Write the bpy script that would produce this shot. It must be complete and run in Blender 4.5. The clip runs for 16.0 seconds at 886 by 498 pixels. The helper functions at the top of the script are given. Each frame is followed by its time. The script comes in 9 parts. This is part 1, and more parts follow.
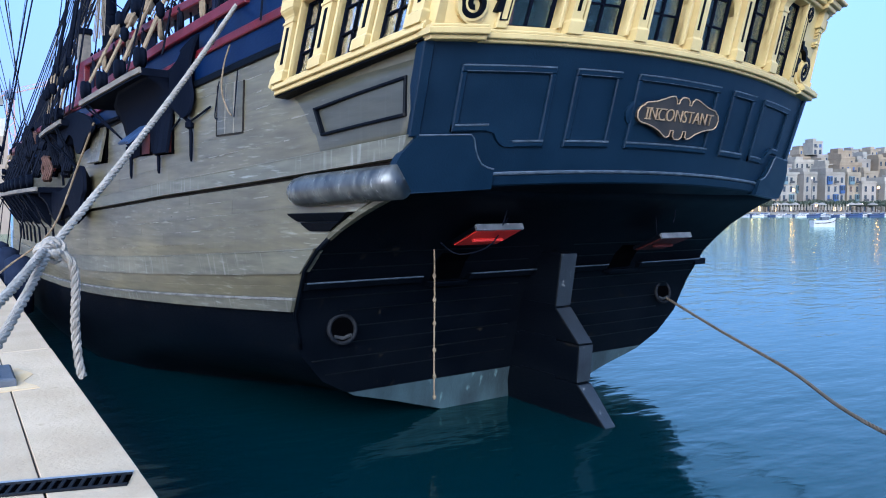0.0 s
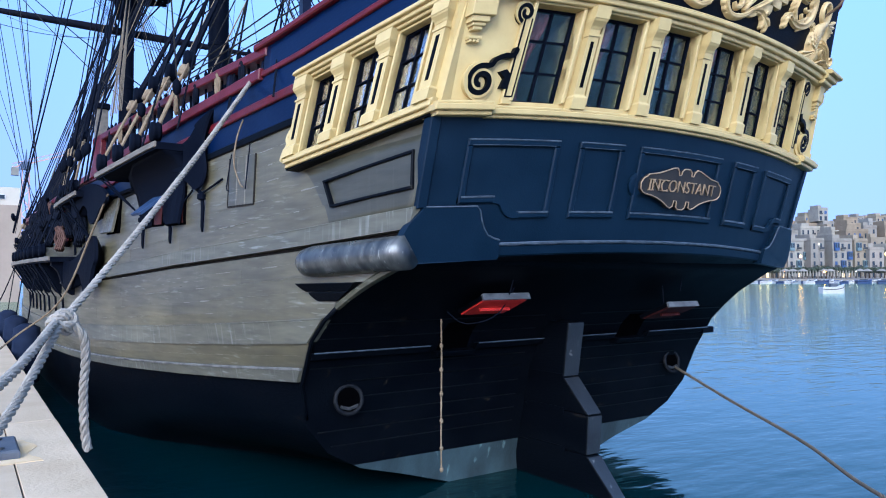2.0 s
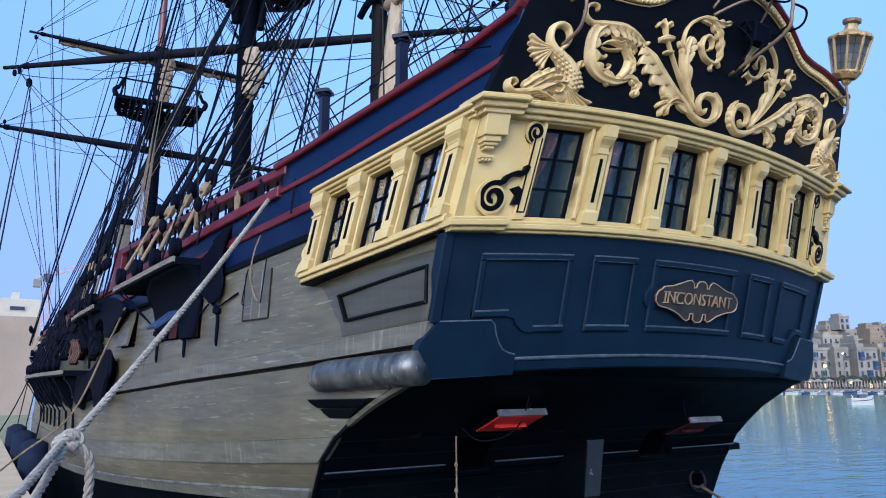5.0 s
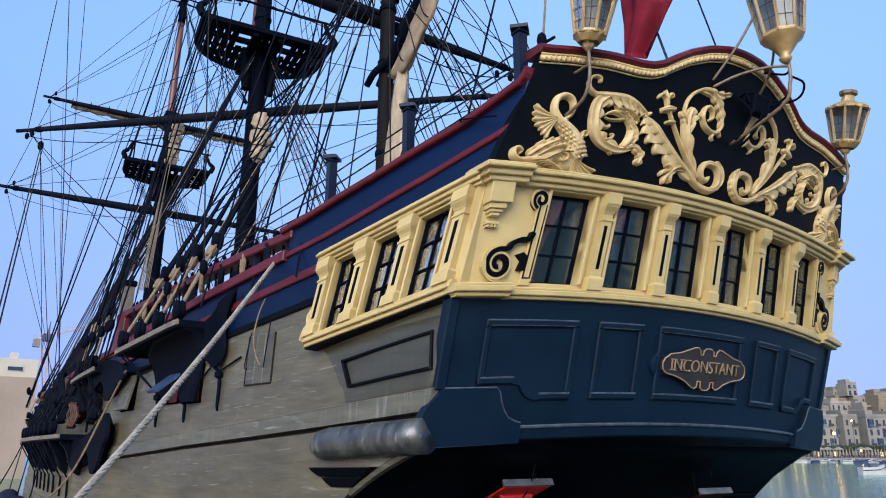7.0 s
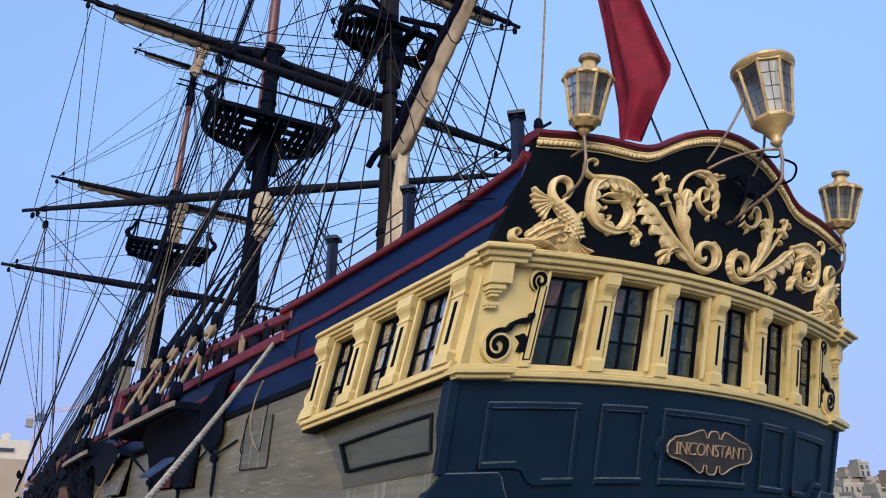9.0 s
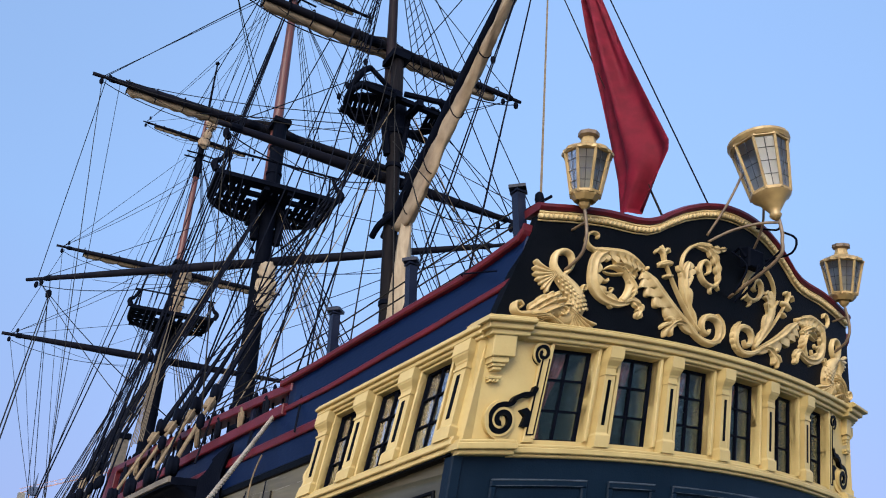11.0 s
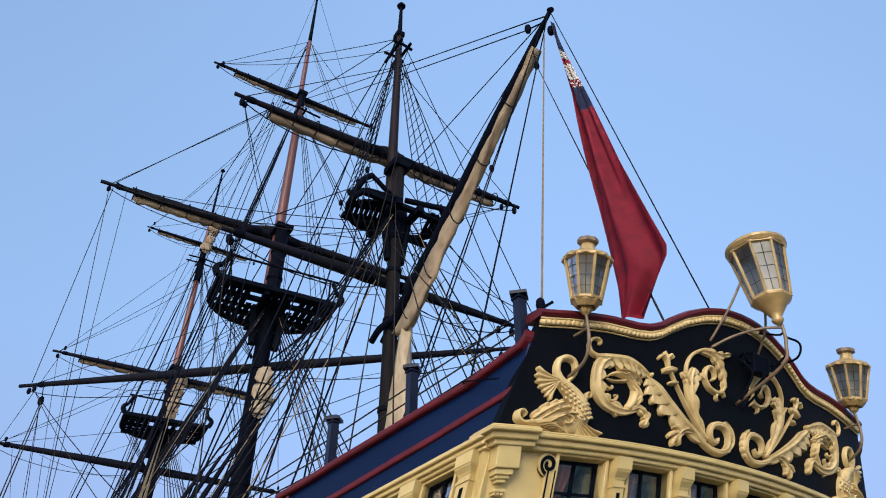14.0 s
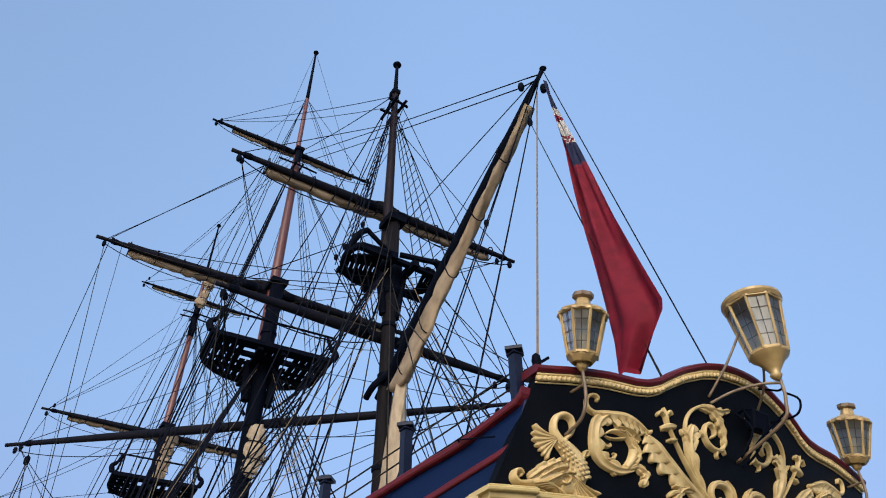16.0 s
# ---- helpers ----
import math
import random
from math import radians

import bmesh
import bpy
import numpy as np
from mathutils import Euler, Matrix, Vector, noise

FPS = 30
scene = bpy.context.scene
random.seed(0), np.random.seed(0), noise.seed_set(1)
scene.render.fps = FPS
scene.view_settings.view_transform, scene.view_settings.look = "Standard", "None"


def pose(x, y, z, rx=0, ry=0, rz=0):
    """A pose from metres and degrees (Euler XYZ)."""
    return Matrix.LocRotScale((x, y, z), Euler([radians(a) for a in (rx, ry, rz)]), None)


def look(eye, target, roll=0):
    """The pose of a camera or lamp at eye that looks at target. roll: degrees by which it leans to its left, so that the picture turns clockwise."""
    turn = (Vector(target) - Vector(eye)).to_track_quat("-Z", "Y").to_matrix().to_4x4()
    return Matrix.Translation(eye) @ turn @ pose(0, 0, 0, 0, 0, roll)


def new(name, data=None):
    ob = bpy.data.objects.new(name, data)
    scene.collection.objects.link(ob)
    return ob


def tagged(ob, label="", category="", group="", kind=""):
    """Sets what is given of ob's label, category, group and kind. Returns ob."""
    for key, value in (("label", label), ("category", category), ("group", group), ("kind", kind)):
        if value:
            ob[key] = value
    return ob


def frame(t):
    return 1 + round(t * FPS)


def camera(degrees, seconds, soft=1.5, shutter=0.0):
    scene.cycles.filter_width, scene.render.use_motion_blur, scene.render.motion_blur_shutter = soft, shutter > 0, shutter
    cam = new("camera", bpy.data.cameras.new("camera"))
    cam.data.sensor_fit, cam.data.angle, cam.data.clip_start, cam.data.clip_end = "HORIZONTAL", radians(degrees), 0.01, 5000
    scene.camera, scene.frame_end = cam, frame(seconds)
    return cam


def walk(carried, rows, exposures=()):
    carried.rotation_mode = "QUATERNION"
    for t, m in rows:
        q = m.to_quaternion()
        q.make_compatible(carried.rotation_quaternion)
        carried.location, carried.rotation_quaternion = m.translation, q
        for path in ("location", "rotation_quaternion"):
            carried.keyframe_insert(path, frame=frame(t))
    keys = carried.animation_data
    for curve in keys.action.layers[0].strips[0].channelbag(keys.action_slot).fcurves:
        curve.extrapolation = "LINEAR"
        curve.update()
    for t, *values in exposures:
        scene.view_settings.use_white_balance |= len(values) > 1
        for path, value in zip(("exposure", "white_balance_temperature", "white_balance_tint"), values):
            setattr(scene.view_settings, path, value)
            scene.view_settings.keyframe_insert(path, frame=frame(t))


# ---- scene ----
cam = camera(63.9, 16.0, soft=1.05)
PATH = [
    (0, (-6.581, 1.858, 2.686), (-5.444, 3.5, 2.573), 0.0),
    (0.5, (-6.589, 1.828, 2.701), (-5.459, 3.477, 2.625), 0.1),
    (1, (-6.599, 1.834, 2.703), (-5.472, 3.486, 2.674), -0.0),
    (1.5, (-6.607, 1.824, 2.712), (-5.483, 3.478, 2.734), 0.0),
    (2, (-6.614, 1.809, 2.718), (-5.492, 3.463, 2.793), -0.1),
    (2.5, (-6.607, 1.805, 2.733), (-5.495, 3.462, 2.856), -0.1),
    (3, (-6.611, 1.809, 2.74), (-5.51, 3.47, 2.912), -0.0),
    (3.5, (-6.607, 1.803, 2.749), (-5.518, 3.466, 2.973), 0.1),
    (4, (-6.596, 1.804, 2.751), (-5.515, 3.464, 3.029), 0.0),
    (6.5, (-6.627, 1.805, 2.788), (-5.579, 3.43, 3.299), 0.0),
    (7, (-6.64, 1.804, 2.793), (-5.599, 3.421, 3.343), 0.2),
    (7.5, (-6.646, 1.795, 2.804), (-5.612, 3.399, 3.404), 0.2),
    (8, (-6.644, 1.784, 2.813), (-5.618, 3.371, 3.467), 0.2),
    (8.5, (-6.656, 1.771, 2.819), (-5.64, 3.343, 3.523), 0.2),
    (9, (-6.65, 1.768, 2.828), (-5.649, 3.328, 3.581), 0.1),
    (9.2, (-6.654, 1.764, 2.828), (-5.66, 3.319, 3.598), 0.3),
    (11.5, (-6.667, 1.74, 2.856), (-5.73, 3.213, 3.831), 0.1),
    (12, (-6.678, 1.738, 2.86), (-5.756, 3.19, 3.88), 0.0),
    (12.5, (-6.68, 1.733, 2.867), (-5.773, 3.168, 3.925), -0.1),
    (13, (-6.69, 1.728, 2.865), (-5.797, 3.143, 3.96), -0.1),
    (13.5, (-6.685, 1.73, 2.874), (-5.805, 3.123, 4.009), -0.0),
    (14, (-6.688, 1.732, 2.881), (-5.819, 3.099, 4.055), 0.1),
    (14.5, (-6.683, 1.735, 2.884), (-5.823, 3.079, 4.09), 0.0),
    (15, (-6.683, 1.736, 2.89), (-5.833, 3.059, 4.127), -0.1),
    (15.5, (-6.674, 1.736, 2.897), (-5.835, 3.038, 4.162), -0.2),
    (16, (-6.666, 1.738, 2.906), (-5.838, 3.019, 4.199), -0.3),
]
walk(cam, [(t, look(eye, aim, roll)) for t, eye, aim, roll in PATH], [(0.0, 2.04, 5180, 1), (3.5, 1.72, 5080, 4), (6.5, 1.50, 5960, 3), (9.0, 1.44, 6500, 4), (14.0, 1.38, 6950, 2), (16.0, 1.30, 7050, 3)])


# ---- world and light: a clear soft sky at the day's end; the glow of the low sun comes from behind the quay ----
SUN_EL, SUN_AZ = radians(24.0), radians(222.0)
world = bpy.data.worlds.new("sky")
scene.world = world
world.use_nodes = True
wn, wl = world.node_tree.nodes, world.node_tree.links
sky = wn.new("ShaderNodeTexSky")
sky.sky_type, sky.sun_disc = "NISHITA", False
sky.sun_elevation, sky.sun_rotation = SUN_EL, SUN_AZ
sky.air_density, sky.dust_density, sky.ozone_density = 0.9, 0.9, 1.8
# an even haze: the sky's change with height is softened
co = wn.new("ShaderNodeTexCoord")
mp = wn.new("ShaderNodeMapping")
mp.inputs["Location"].default_value, mp.inputs["Scale"].default_value = (0, 0, 0.485), (1, 1, 0.168)
wl.new(co.outputs["Generated"], mp.inputs["Vector"])
wl.new(mp.outputs["Vector"], sky.inputs["Vector"])
wn["Background"].inputs["Strength"].default_value = 0.15
haze = wn.new("ShaderNodeMix")
haze.data_type, haze.blend_type = "RGBA", "MULTIPLY"
haze.inputs["Factor"].default_value = 1.0
wl.new(sky.outputs["Color"], haze.inputs["A"])
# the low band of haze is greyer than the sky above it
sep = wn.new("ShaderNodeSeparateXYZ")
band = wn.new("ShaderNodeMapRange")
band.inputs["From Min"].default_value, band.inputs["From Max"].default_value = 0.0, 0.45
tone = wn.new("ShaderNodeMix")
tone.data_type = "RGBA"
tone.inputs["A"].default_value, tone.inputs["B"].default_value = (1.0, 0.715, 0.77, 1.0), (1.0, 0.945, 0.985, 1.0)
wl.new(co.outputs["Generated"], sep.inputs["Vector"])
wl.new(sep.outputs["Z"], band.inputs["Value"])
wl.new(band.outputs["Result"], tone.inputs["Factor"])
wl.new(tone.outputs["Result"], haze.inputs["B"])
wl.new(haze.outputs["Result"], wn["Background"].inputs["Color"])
sun_data = bpy.data.lights.new("sun", "SUN")
sun_data.energy, sun_data.angle, sun_data.color = 1.05, radians(35), (1.0, 0.98, 0.95)
sun = new("sun", sun_data)
sun.matrix_world = look((40 * math.sin(SUN_AZ), 40 * math.cos(SUN_AZ), 40 * math.tan(SUN_EL)), (0, 0, 0))


# ---- materials ----
def mat(name, col, col2=None, rough=0.6, metal=0.0, scale=6.0, stretch=(1, 1, 1), bump=0.15, fine=60.0, var=0.12, spots=0.0, spot_col=(0.4, 0.38, 0.34), spec=0.5):
    """A surface of two colours mixed by two noises, with its own relief and wear."""
    m = bpy.data.materials.new(name)
    m.use_nodes = True
    n, l = m.node_tree.nodes, m.node_tree.links
    b = n["Principled BSDF"]
    b.inputs["Metallic"].default_value = metal
    b.inputs["Specular IOR Level"].default_value = spec
    tc = n.new("ShaderNodeTexCoord")
    mp = n.new("ShaderNodeMapping")
    mp.inputs["Scale"].default_value = stretch
    l.new(tc.outputs["Object"], mp.inputs["Vector"])
    big = n.new("ShaderNodeTexNoise")
    big.inputs["Scale"].default_value, big.inputs["Detail"].default_value = scale, 5.0
    small = n.new("ShaderNodeTexNoise")
    small.inputs["Scale"].default_value, small.inputs["Detail"].default_value = fine, 4.0
    for q in (big, small):
        l.new(mp.outputs["Vector"], q.inputs["Vector"])
    ramp = n.new("ShaderNodeMapRange")
    ramp.inputs["From Min"].default_value, ramp.inputs["From Max"].default_value = 0.32, 0.68
    l.new(big.outputs["Fac"], ramp.inputs["Value"])
    mix = n.new("ShaderNodeMix")
    mix.data_type = "RGBA"
    c2 = col2 or tuple(c * (1 - 2 * var) for c in col)
    mix.inputs["A"].default_value, mix.inputs["B"].default_value = (*col, 1), (*c2, 1)
    l.new(ramp.outputs["Result"], mix.inputs["Factor"])
    info = n.new("ShaderNodeObjectInfo")
    hsv = n.new("ShaderNodeHueSaturation")
    add = n.new("ShaderNodeMath")
    add.operation = "MULTIPLY_ADD"
    add.inputs[1].default_value, add.inputs[2].default_value = var, 1.0 - var * 0.75
    l.new(small.outputs["Fac"], add.inputs[0])
    ad2 = n.new("ShaderNodeMath")
    ad2.operation = "MULTIPLY_ADD"
    ad2.inputs[1].default_value = var
    l.new(info.outputs["Random"], ad2.inputs[0])
    l.new(add.outputs[0], ad2.inputs[2])
    l.new(ad2.outputs[0], hsv.inputs["Value"])
    l.new(mix.outputs["Result"], hsv.inputs["Color"])
    out = hsv.outputs["Color"]
    if spots > 0:
        wear = n.new("ShaderNodeTexNoise")
        wear.inputs["Scale"].default_value, wear.inputs["Detail"].default_value = scale * 3.1, 8.0
        l.new(mp.outputs["Vector"], wear.inputs["Vector"])
        wr = n.new("ShaderNodeMapRange")
        wr.inputs["From Min"].default_value, wr.inputs["From Max"].default_value = 0.72 - spots * 0.2, 0.78 - spots * 0.15
        l.new(wear.outputs["Fac"], wr.inputs["Value"])
        m2 = n.new("ShaderNodeMix")
        m2.data_type = "RGBA"
        m2.inputs["B"].default_value = (*spot_col, 1)
        l.new(wr.outputs["Result"], m2.inputs["Factor"])
        l.new(out, m2.inputs["A"])
        out = m2.outputs["Result"]
    l.new(out, b.inputs["Base Color"])
    rr = n.new("ShaderNodeMapRange")
    rr.inputs["To Min"].default_value, rr.inputs["To Max"].default_value = max(rough - 0.1, 0.03), min(rough + 0.14, 1.0)
    l.new(big.outputs["Fac"], rr.inputs["Value"])
    l.new(rr.outputs["Result"], b.inputs["Roughness"])
    if bump > 0:
        bp = n.new("ShaderNodeBump")
        bp.inputs["Strength"].default_value, bp.inputs["Distance"].default_value = bump, 0.02
        l.new(small.outputs["Fac"], bp.inputs["Height"])
        l.new(bp.outputs["Normal"], b.inputs["Normal"])
    return m


def hull_wood(name, light, dark, scuff_glint, rough, runs):
    """Oiled and salt-worn planking: broad blotches, grain along the planks, pale scuffs and painted glints along them
    and runs down them.
    """
    m = bpy.data.materials.new(name)
    m.use_nodes = True
    n, l = m.node_tree.nodes, m.node_tree.links
    b = n["Principled BSDF"]
    tc = n.new("ShaderNodeTexCoord")
    def field(stretch, scale, lo, hi, detail=5.0):
        mp = n.new("ShaderNodeMapping")
        mp.inputs["Scale"].default_value = stretch
        l.new(tc.outputs["Object"], mp.inputs["Vector"])
        q = n.new("ShaderNodeTexNoise")
        q.inputs["Scale"].default_value, q.inputs["Detail"].default_value = scale, detail
        l.new(mp.outputs["Vector"], q.inputs["Vector"])
        r = n.new("ShaderNodeMapRange")
        r.inputs["From Min"].default_value, r.inputs["From Max"].default_value = lo, hi
        l.new(q.outputs["Fac"], r.inputs["Value"])
        return r.outputs["Result"], q.outputs["Fac"]
    def times(a, k):
        q = n.new("ShaderNodeMath")
        q.operation = "MULTIPLY"
        l.new(a, q.inputs[0])
        if isinstance(k, float):
            q.inputs[1].default_value = k
        else:
            l.new(k, q.inputs[1])
        return q.outputs[0]
    def over(a, colour, fac):
        q = n.new("ShaderNodeMix")
        q.data_type = "RGBA"
        l.new(fac, q.inputs["Factor"])
        if isinstance(a, tuple):
            q.inputs["A"].default_value = (*a, 1)
        else:
            l.new(a, q.inputs["A"])
        q.inputs["B"].default_value = (*colour, 1)
        return q.outputs["Result"]
    blotch, _ = field((1, 0.55, 1), 0.9, 0.35, 0.66)
    grain, grain_raw = field((1, 0.07, 1.6), 9.0, 0.3, 0.72)
    col = over(light, dark, blotch)
    col = over(col, tuple(c * 0.55 for c in dark), times(grain, 0.55))
    # pale dashes along the grain: scuffs, and broken sheen put into the colour
    patch, _ = field((1, 0.5, 1), 1.7, 0.46, 0.64)
    streak, _ = field((1, 1.3, 11.0), 2.6, 0.57, 0.69, 5.0)
    col = over(col, scuff_glint, times(times(streak, patch), 0.62))
    run, _ = field((1, 9.0, 0.6), 2.2, 0.56, 0.76, 6.0)
    spread, _ = field((1, 0.35, 0.5), 1.3, 0.42, 0.66)
    col = over(col, scuff_glint, times(times(run, spread), runs))
    info = n.new("ShaderNodeObjectInfo")
    hsv = n.new("ShaderNodeHueSaturation")
    v = n.new("ShaderNodeMath")
    v.operation = "MULTIPLY_ADD"
    v.inputs[1].default_value, v.inputs[2].default_value = 0.12, 0.94
    l.new(info.outputs["Random"], v.inputs[0])
    l.new(v.outputs[0], hsv.inputs["Value"])
    l.new(col, hsv.inputs["Color"])
    l.new(hsv.outputs["Color"], b.inputs["Base Color"])
    rr = n.new("ShaderNodeMapRange")
    rr.inputs["To Min"].default_value, rr.inputs["To Max"].default_value = rough - 0.1, rough + 0.22
    l.new(grain_raw, rr.inputs["Value"])
    l.new(rr.outputs["Result"], b.inputs["Roughness"])
    bp = n.new("ShaderNodeBump")
    bp.inputs["Strength"].default_value, bp.inputs["Distance"].default_value = 0.4, 0.012
    l.new(grain_raw, bp.inputs["Height"])
    l.new(bp.outputs["Normal"], b.inputs["Normal"])
    return m


M_BROWN = hull_wood("weathered_oiled_planking", (0.122, 0.103, 0.055), (0.062, 0.054, 0.033), (0.235, 0.23, 0.18), 0.30, 0.10)
M_WALE = hull_wood("salt_worn_wale", (0.128, 0.117, 0.077), (0.070, 0.066, 0.049), (0.27, 0.275, 0.245), 0.42, 0.8)
M_GROOVE = mat("pitched_seam_and_shade", (0.018, 0.015, 0.012), None, 0.8, spec=0.1)
M_DECK = mat("scrubbed_deck", (0.30, 0.24, 0.17), None, 0.8, stretch=(4, .2, 1))
M_BLACK = mat("black_hull_paint", (0.001, 0.0016, 0.003), (0.0022, 0.003, 0.0047), 0.42, spec=0.05, stretch=(1, 0.25, 1), scale=2.0, fine=40, bump=0.25, var=0.2, spots=0.34, spot_col=(0.012, 0.0105, 0.009))
M_STRAKE = mat("rubbed_black_paint", (0.004, 0.0045, 0.0055), (0.0015, 0.002, 0.003), 0.35, spec=0.3, stretch=(.4, .4, 1), scale=3, spots=0.4, spot_col=(0.03, 0.027, 0.024))
M_BOOT = mat("antifouling_paint", (0.048, 0.073, 0.080), (0.018, 0.027, 0.031), 0.5, stretch=(1, 1, .4), scale=3, fine=40, bump=0.3, var=0.2, spots=0.4, spot_col=(0.12, 0.17, 0.165))
M_COUNTER = mat("blue_black_paint", (0.0020, 0.0078, 0.0175), (0.0032, 0.0112, 0.024), 0.42, spec=0.18, scale=2.5, fine=55, bump=0.14, var=0.15)
# pale edge paint: wear on the ledges, painted highlights on the counter mouldings
M_EDGE = mat("worn_and_lit_edge", (0.065, 0.08, 0.10), (0.022, 0.03, 0.04), 0.4, scale=10, fine=60, bump=0.2, var=0.2)
M_NAVY = mat("navy_blue_paint", (0.0016, 0.0064, 0.027), (0.0026, 0.0096, 0.038), 0.36, spec=0.12, scale=1.6, stretch=(1, .3, 1), fine=40, bump=0.12, var=0.15, spots=0.03, spot_col=(0.15, 0.17, 0.22))
M_RED = mat("dark_red_paint", (0.092, 0.006, 0.010), (0.062, 0.0045, 0.0075), 0.4, spec=0.3, scale=4, fine=50, bump=0.15, var=0.15)
M_CREAM = mat("cream_yellow_paint", (0.50, 0.38, 0.16), (0.43, 0.315, 0.122), 0.4, scale=3, fine=45, bump=0.08, var=0.06)
M_GOLD = mat("carved_cream_gilding", (0.56, 0.415, 0.195), (0.38, 0.265, 0.11), 0.45, scale=7, fine=70, bump=0.10, var=0.12, spots=0.12, spot_col=(0.24, 0.16, 0.075), spec=0.4)
M_SPAR = mat("black_spar_paint", (0.0018, 0.0027, 0.0062), (0.0033, 0.0045, 0.0088), 0.6, spec=0.02, scale=4, stretch=(1, 1, .4), fine=50, bump=0.2, var=0.2)
M_MAST = mat("varnished_mast", (0.13, 0.035, 0.022), (0.09, 0.026, 0.018), 0.4, scale=5, stretch=(3, 3, .3), fine=40, bump=0.1, var=0.15)
M_ROPE = mat("tarred_rope", (0.005, 0.0065, 0.012), (0.009, 0.010, 0.014), 0.9, spec=0.0, scale=8, fine=90, bump=0.3)
M_ROPEGREY = mat("grey_running_rope", (0.022, 0.02, 0.018), (0.012, 0.011, 0.010), 0.9, spec=0.08, scale=8, fine=90, bump=0.3)
M_HEMP = mat("pale_hemp_rope", (0.22, 0.165, 0.10), (0.14, 0.10, 0.062), 0.9, spec=0.2, scale=12, fine=120, bump=0.4)
M_HANK = mat("reddish_brown_rope", (0.10, 0.055, 0.042), (0.06, 0.034, 0.027), 0.9, spec=0.1, scale=9, fine=90, bump=0.3)
M_HAWSER = mat("grey_hawser", (0.34, 0.30, 0.245), (0.22, 0.19, 0.15), 0.95, spec=0.2, scale=10, fine=140, bump=0.6)
M_DARKCANVAS = mat("dark_stowed_cloth", (0.016, 0.013, 0.012), (0.006, 0.006, 0.008), 0.9, spec=0.05, scale=5, stretch=(0.4, 1, 1))
M_SAIL = mat("furled_canvas", (0.30, 0.22, 0.135), (0.055, 0.038, 0.026), 0.9, scale=1.7, stretch=(0.55, 1.5, 1.5), fine=40, bump=0.4, var=0.2)
M_FLAG = mat("red_bunting", (0.27, 0.0012, 0.022), (0.165, 0.001, 0.013), 0.75, scale=4, fine=200, bump=0.1)
M_FLAGWHITE = mat("white_bunting", (0.6, 0.55, 0.5), None, 0.8)
M_FLAGBLUE = mat("dark_blue_bunting", (0.01, 0.015, 0.06), None, 0.8)
M_JOINT = mat("joint_dirt", (0.05, 0.04, 0.03), (0.03, 0.025, 0.02), 0.9, scale=3)
M_QUAY = mat("pale_quay_stone", (0.53, 0.395, 0.245), (0.44, 0.32, 0.19), 0.85, scale=1.6, fine=30, bump=0.3, var=0.1, spots=0.2, spot_col=(0.38, 0.27, 0.15))
M_VOID = mat("dark_inside", (0.001, 0.001, 0.0013), None, 0.95, spec=0.0, bump=0)
M_LID = mat("grey_lid_paint", (0.13, 0.135, 0.14), (0.07, 0.072, 0.075), 0.6, scale=8, var=0.15, spots=0.3)
M_LIDRED = mat("bright_red_paint", (0.62, 0.03, 0.02), (0.5, 0.025, 0.02), 0.4, var=0.1)
M_PORTRED = mat("weathered_port_red", (0.20, 0.014, 0.012), (0.12, 0.01, 0.01), 0.5, var=0.2)
M_RING = mat("worn_iron", (0.05, 0.05, 0.05), (0.022, 0.022, 0.024), 0.5, metal=0.3, scale=14, var=0.2)
M_ROLL = mat("grey_weathered_roll", (0.072, 0.073, 0.066), (0.012, 0.013, 0.014), 0.28, stretch=(2.2, 6.0, 2.2), scale=2.0, fine=16, bump=0.05, var=0.3, spots=0.42, spot_col=(0.17, 0.17, 0.155), spec=0.6)
M_RUDDER = mat("rudder_grey_black", (0.018, 0.021, 0.025), (0.008, 0.0095, 0.012), 0.45, scale=3, fine=40, bump=0.3, var=0.2, spots=0.3, spot_col=(0.13, 0.13, 0.12))
M_DARKRED = mat("varnished_port_lining", (0.045, 0.007, 0.006), None, 0.6, spec=0.2)


def glass(name, tint, rough=0.03):
    m = bpy.data.materials.new(name)
    m.use_nodes = True
    n, l = m.node_tree.nodes, m.node_tree.links
    b = n["Principled BSDF"]
    b.inputs["Base Color"].default_value = (*tint, 1)
    b.inputs["Transmission Weight"].default_value = 1.0
    b.inputs["Roughness"].default_value = rough
    b.inputs["IOR"].default_value = 1.45
    q = n.new("ShaderNodeTexNoise")
    q.inputs["Scale"].default_value = 5.0
    bp = n.new("ShaderNodeBump")
    bp.inputs["Strength"].default_value, bp.inputs["Distance"].default_value = 0.25, 0.02
    l.new(q.outputs["Fac"], bp.inputs["Height"])
    l.new(bp.outputs["Normal"], b.inputs["Normal"])
    return m


M_GLASS = glass("old_crown_glass", (0.75, 0.82, 0.80))
M_LAMPGLASS = glass("dusty_lantern_glass", (0.42, 0.39, 0.34), 0.3)
M_CURTAIN = mat("faded_pink_curtain", (0.26, 0.085, 0.085), (0.17, 0.05, 0.055), 0.9, stretch=(6, 1, .3), scale=6)
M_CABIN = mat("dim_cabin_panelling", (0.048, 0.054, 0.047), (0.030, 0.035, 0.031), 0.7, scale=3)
M_STERNBOARD = mat("black_stern_paint", (0.0018, 0.0026, 0.0042), (0.0030, 0.0040, 0.0062), 0.45, spec=0.05, scale=2.5, fine=55, bump=0.14, var=0.15)
M_BULB = mat("white_lamp_tube", (0.5, 0.48, 0.44), None, 0.6)
M_BOARD = mat("dark_name_board", (0.016, 0.015, 0.015), (0.030, 0.026, 0.023), 0.5, spec=0.2, scale=6)
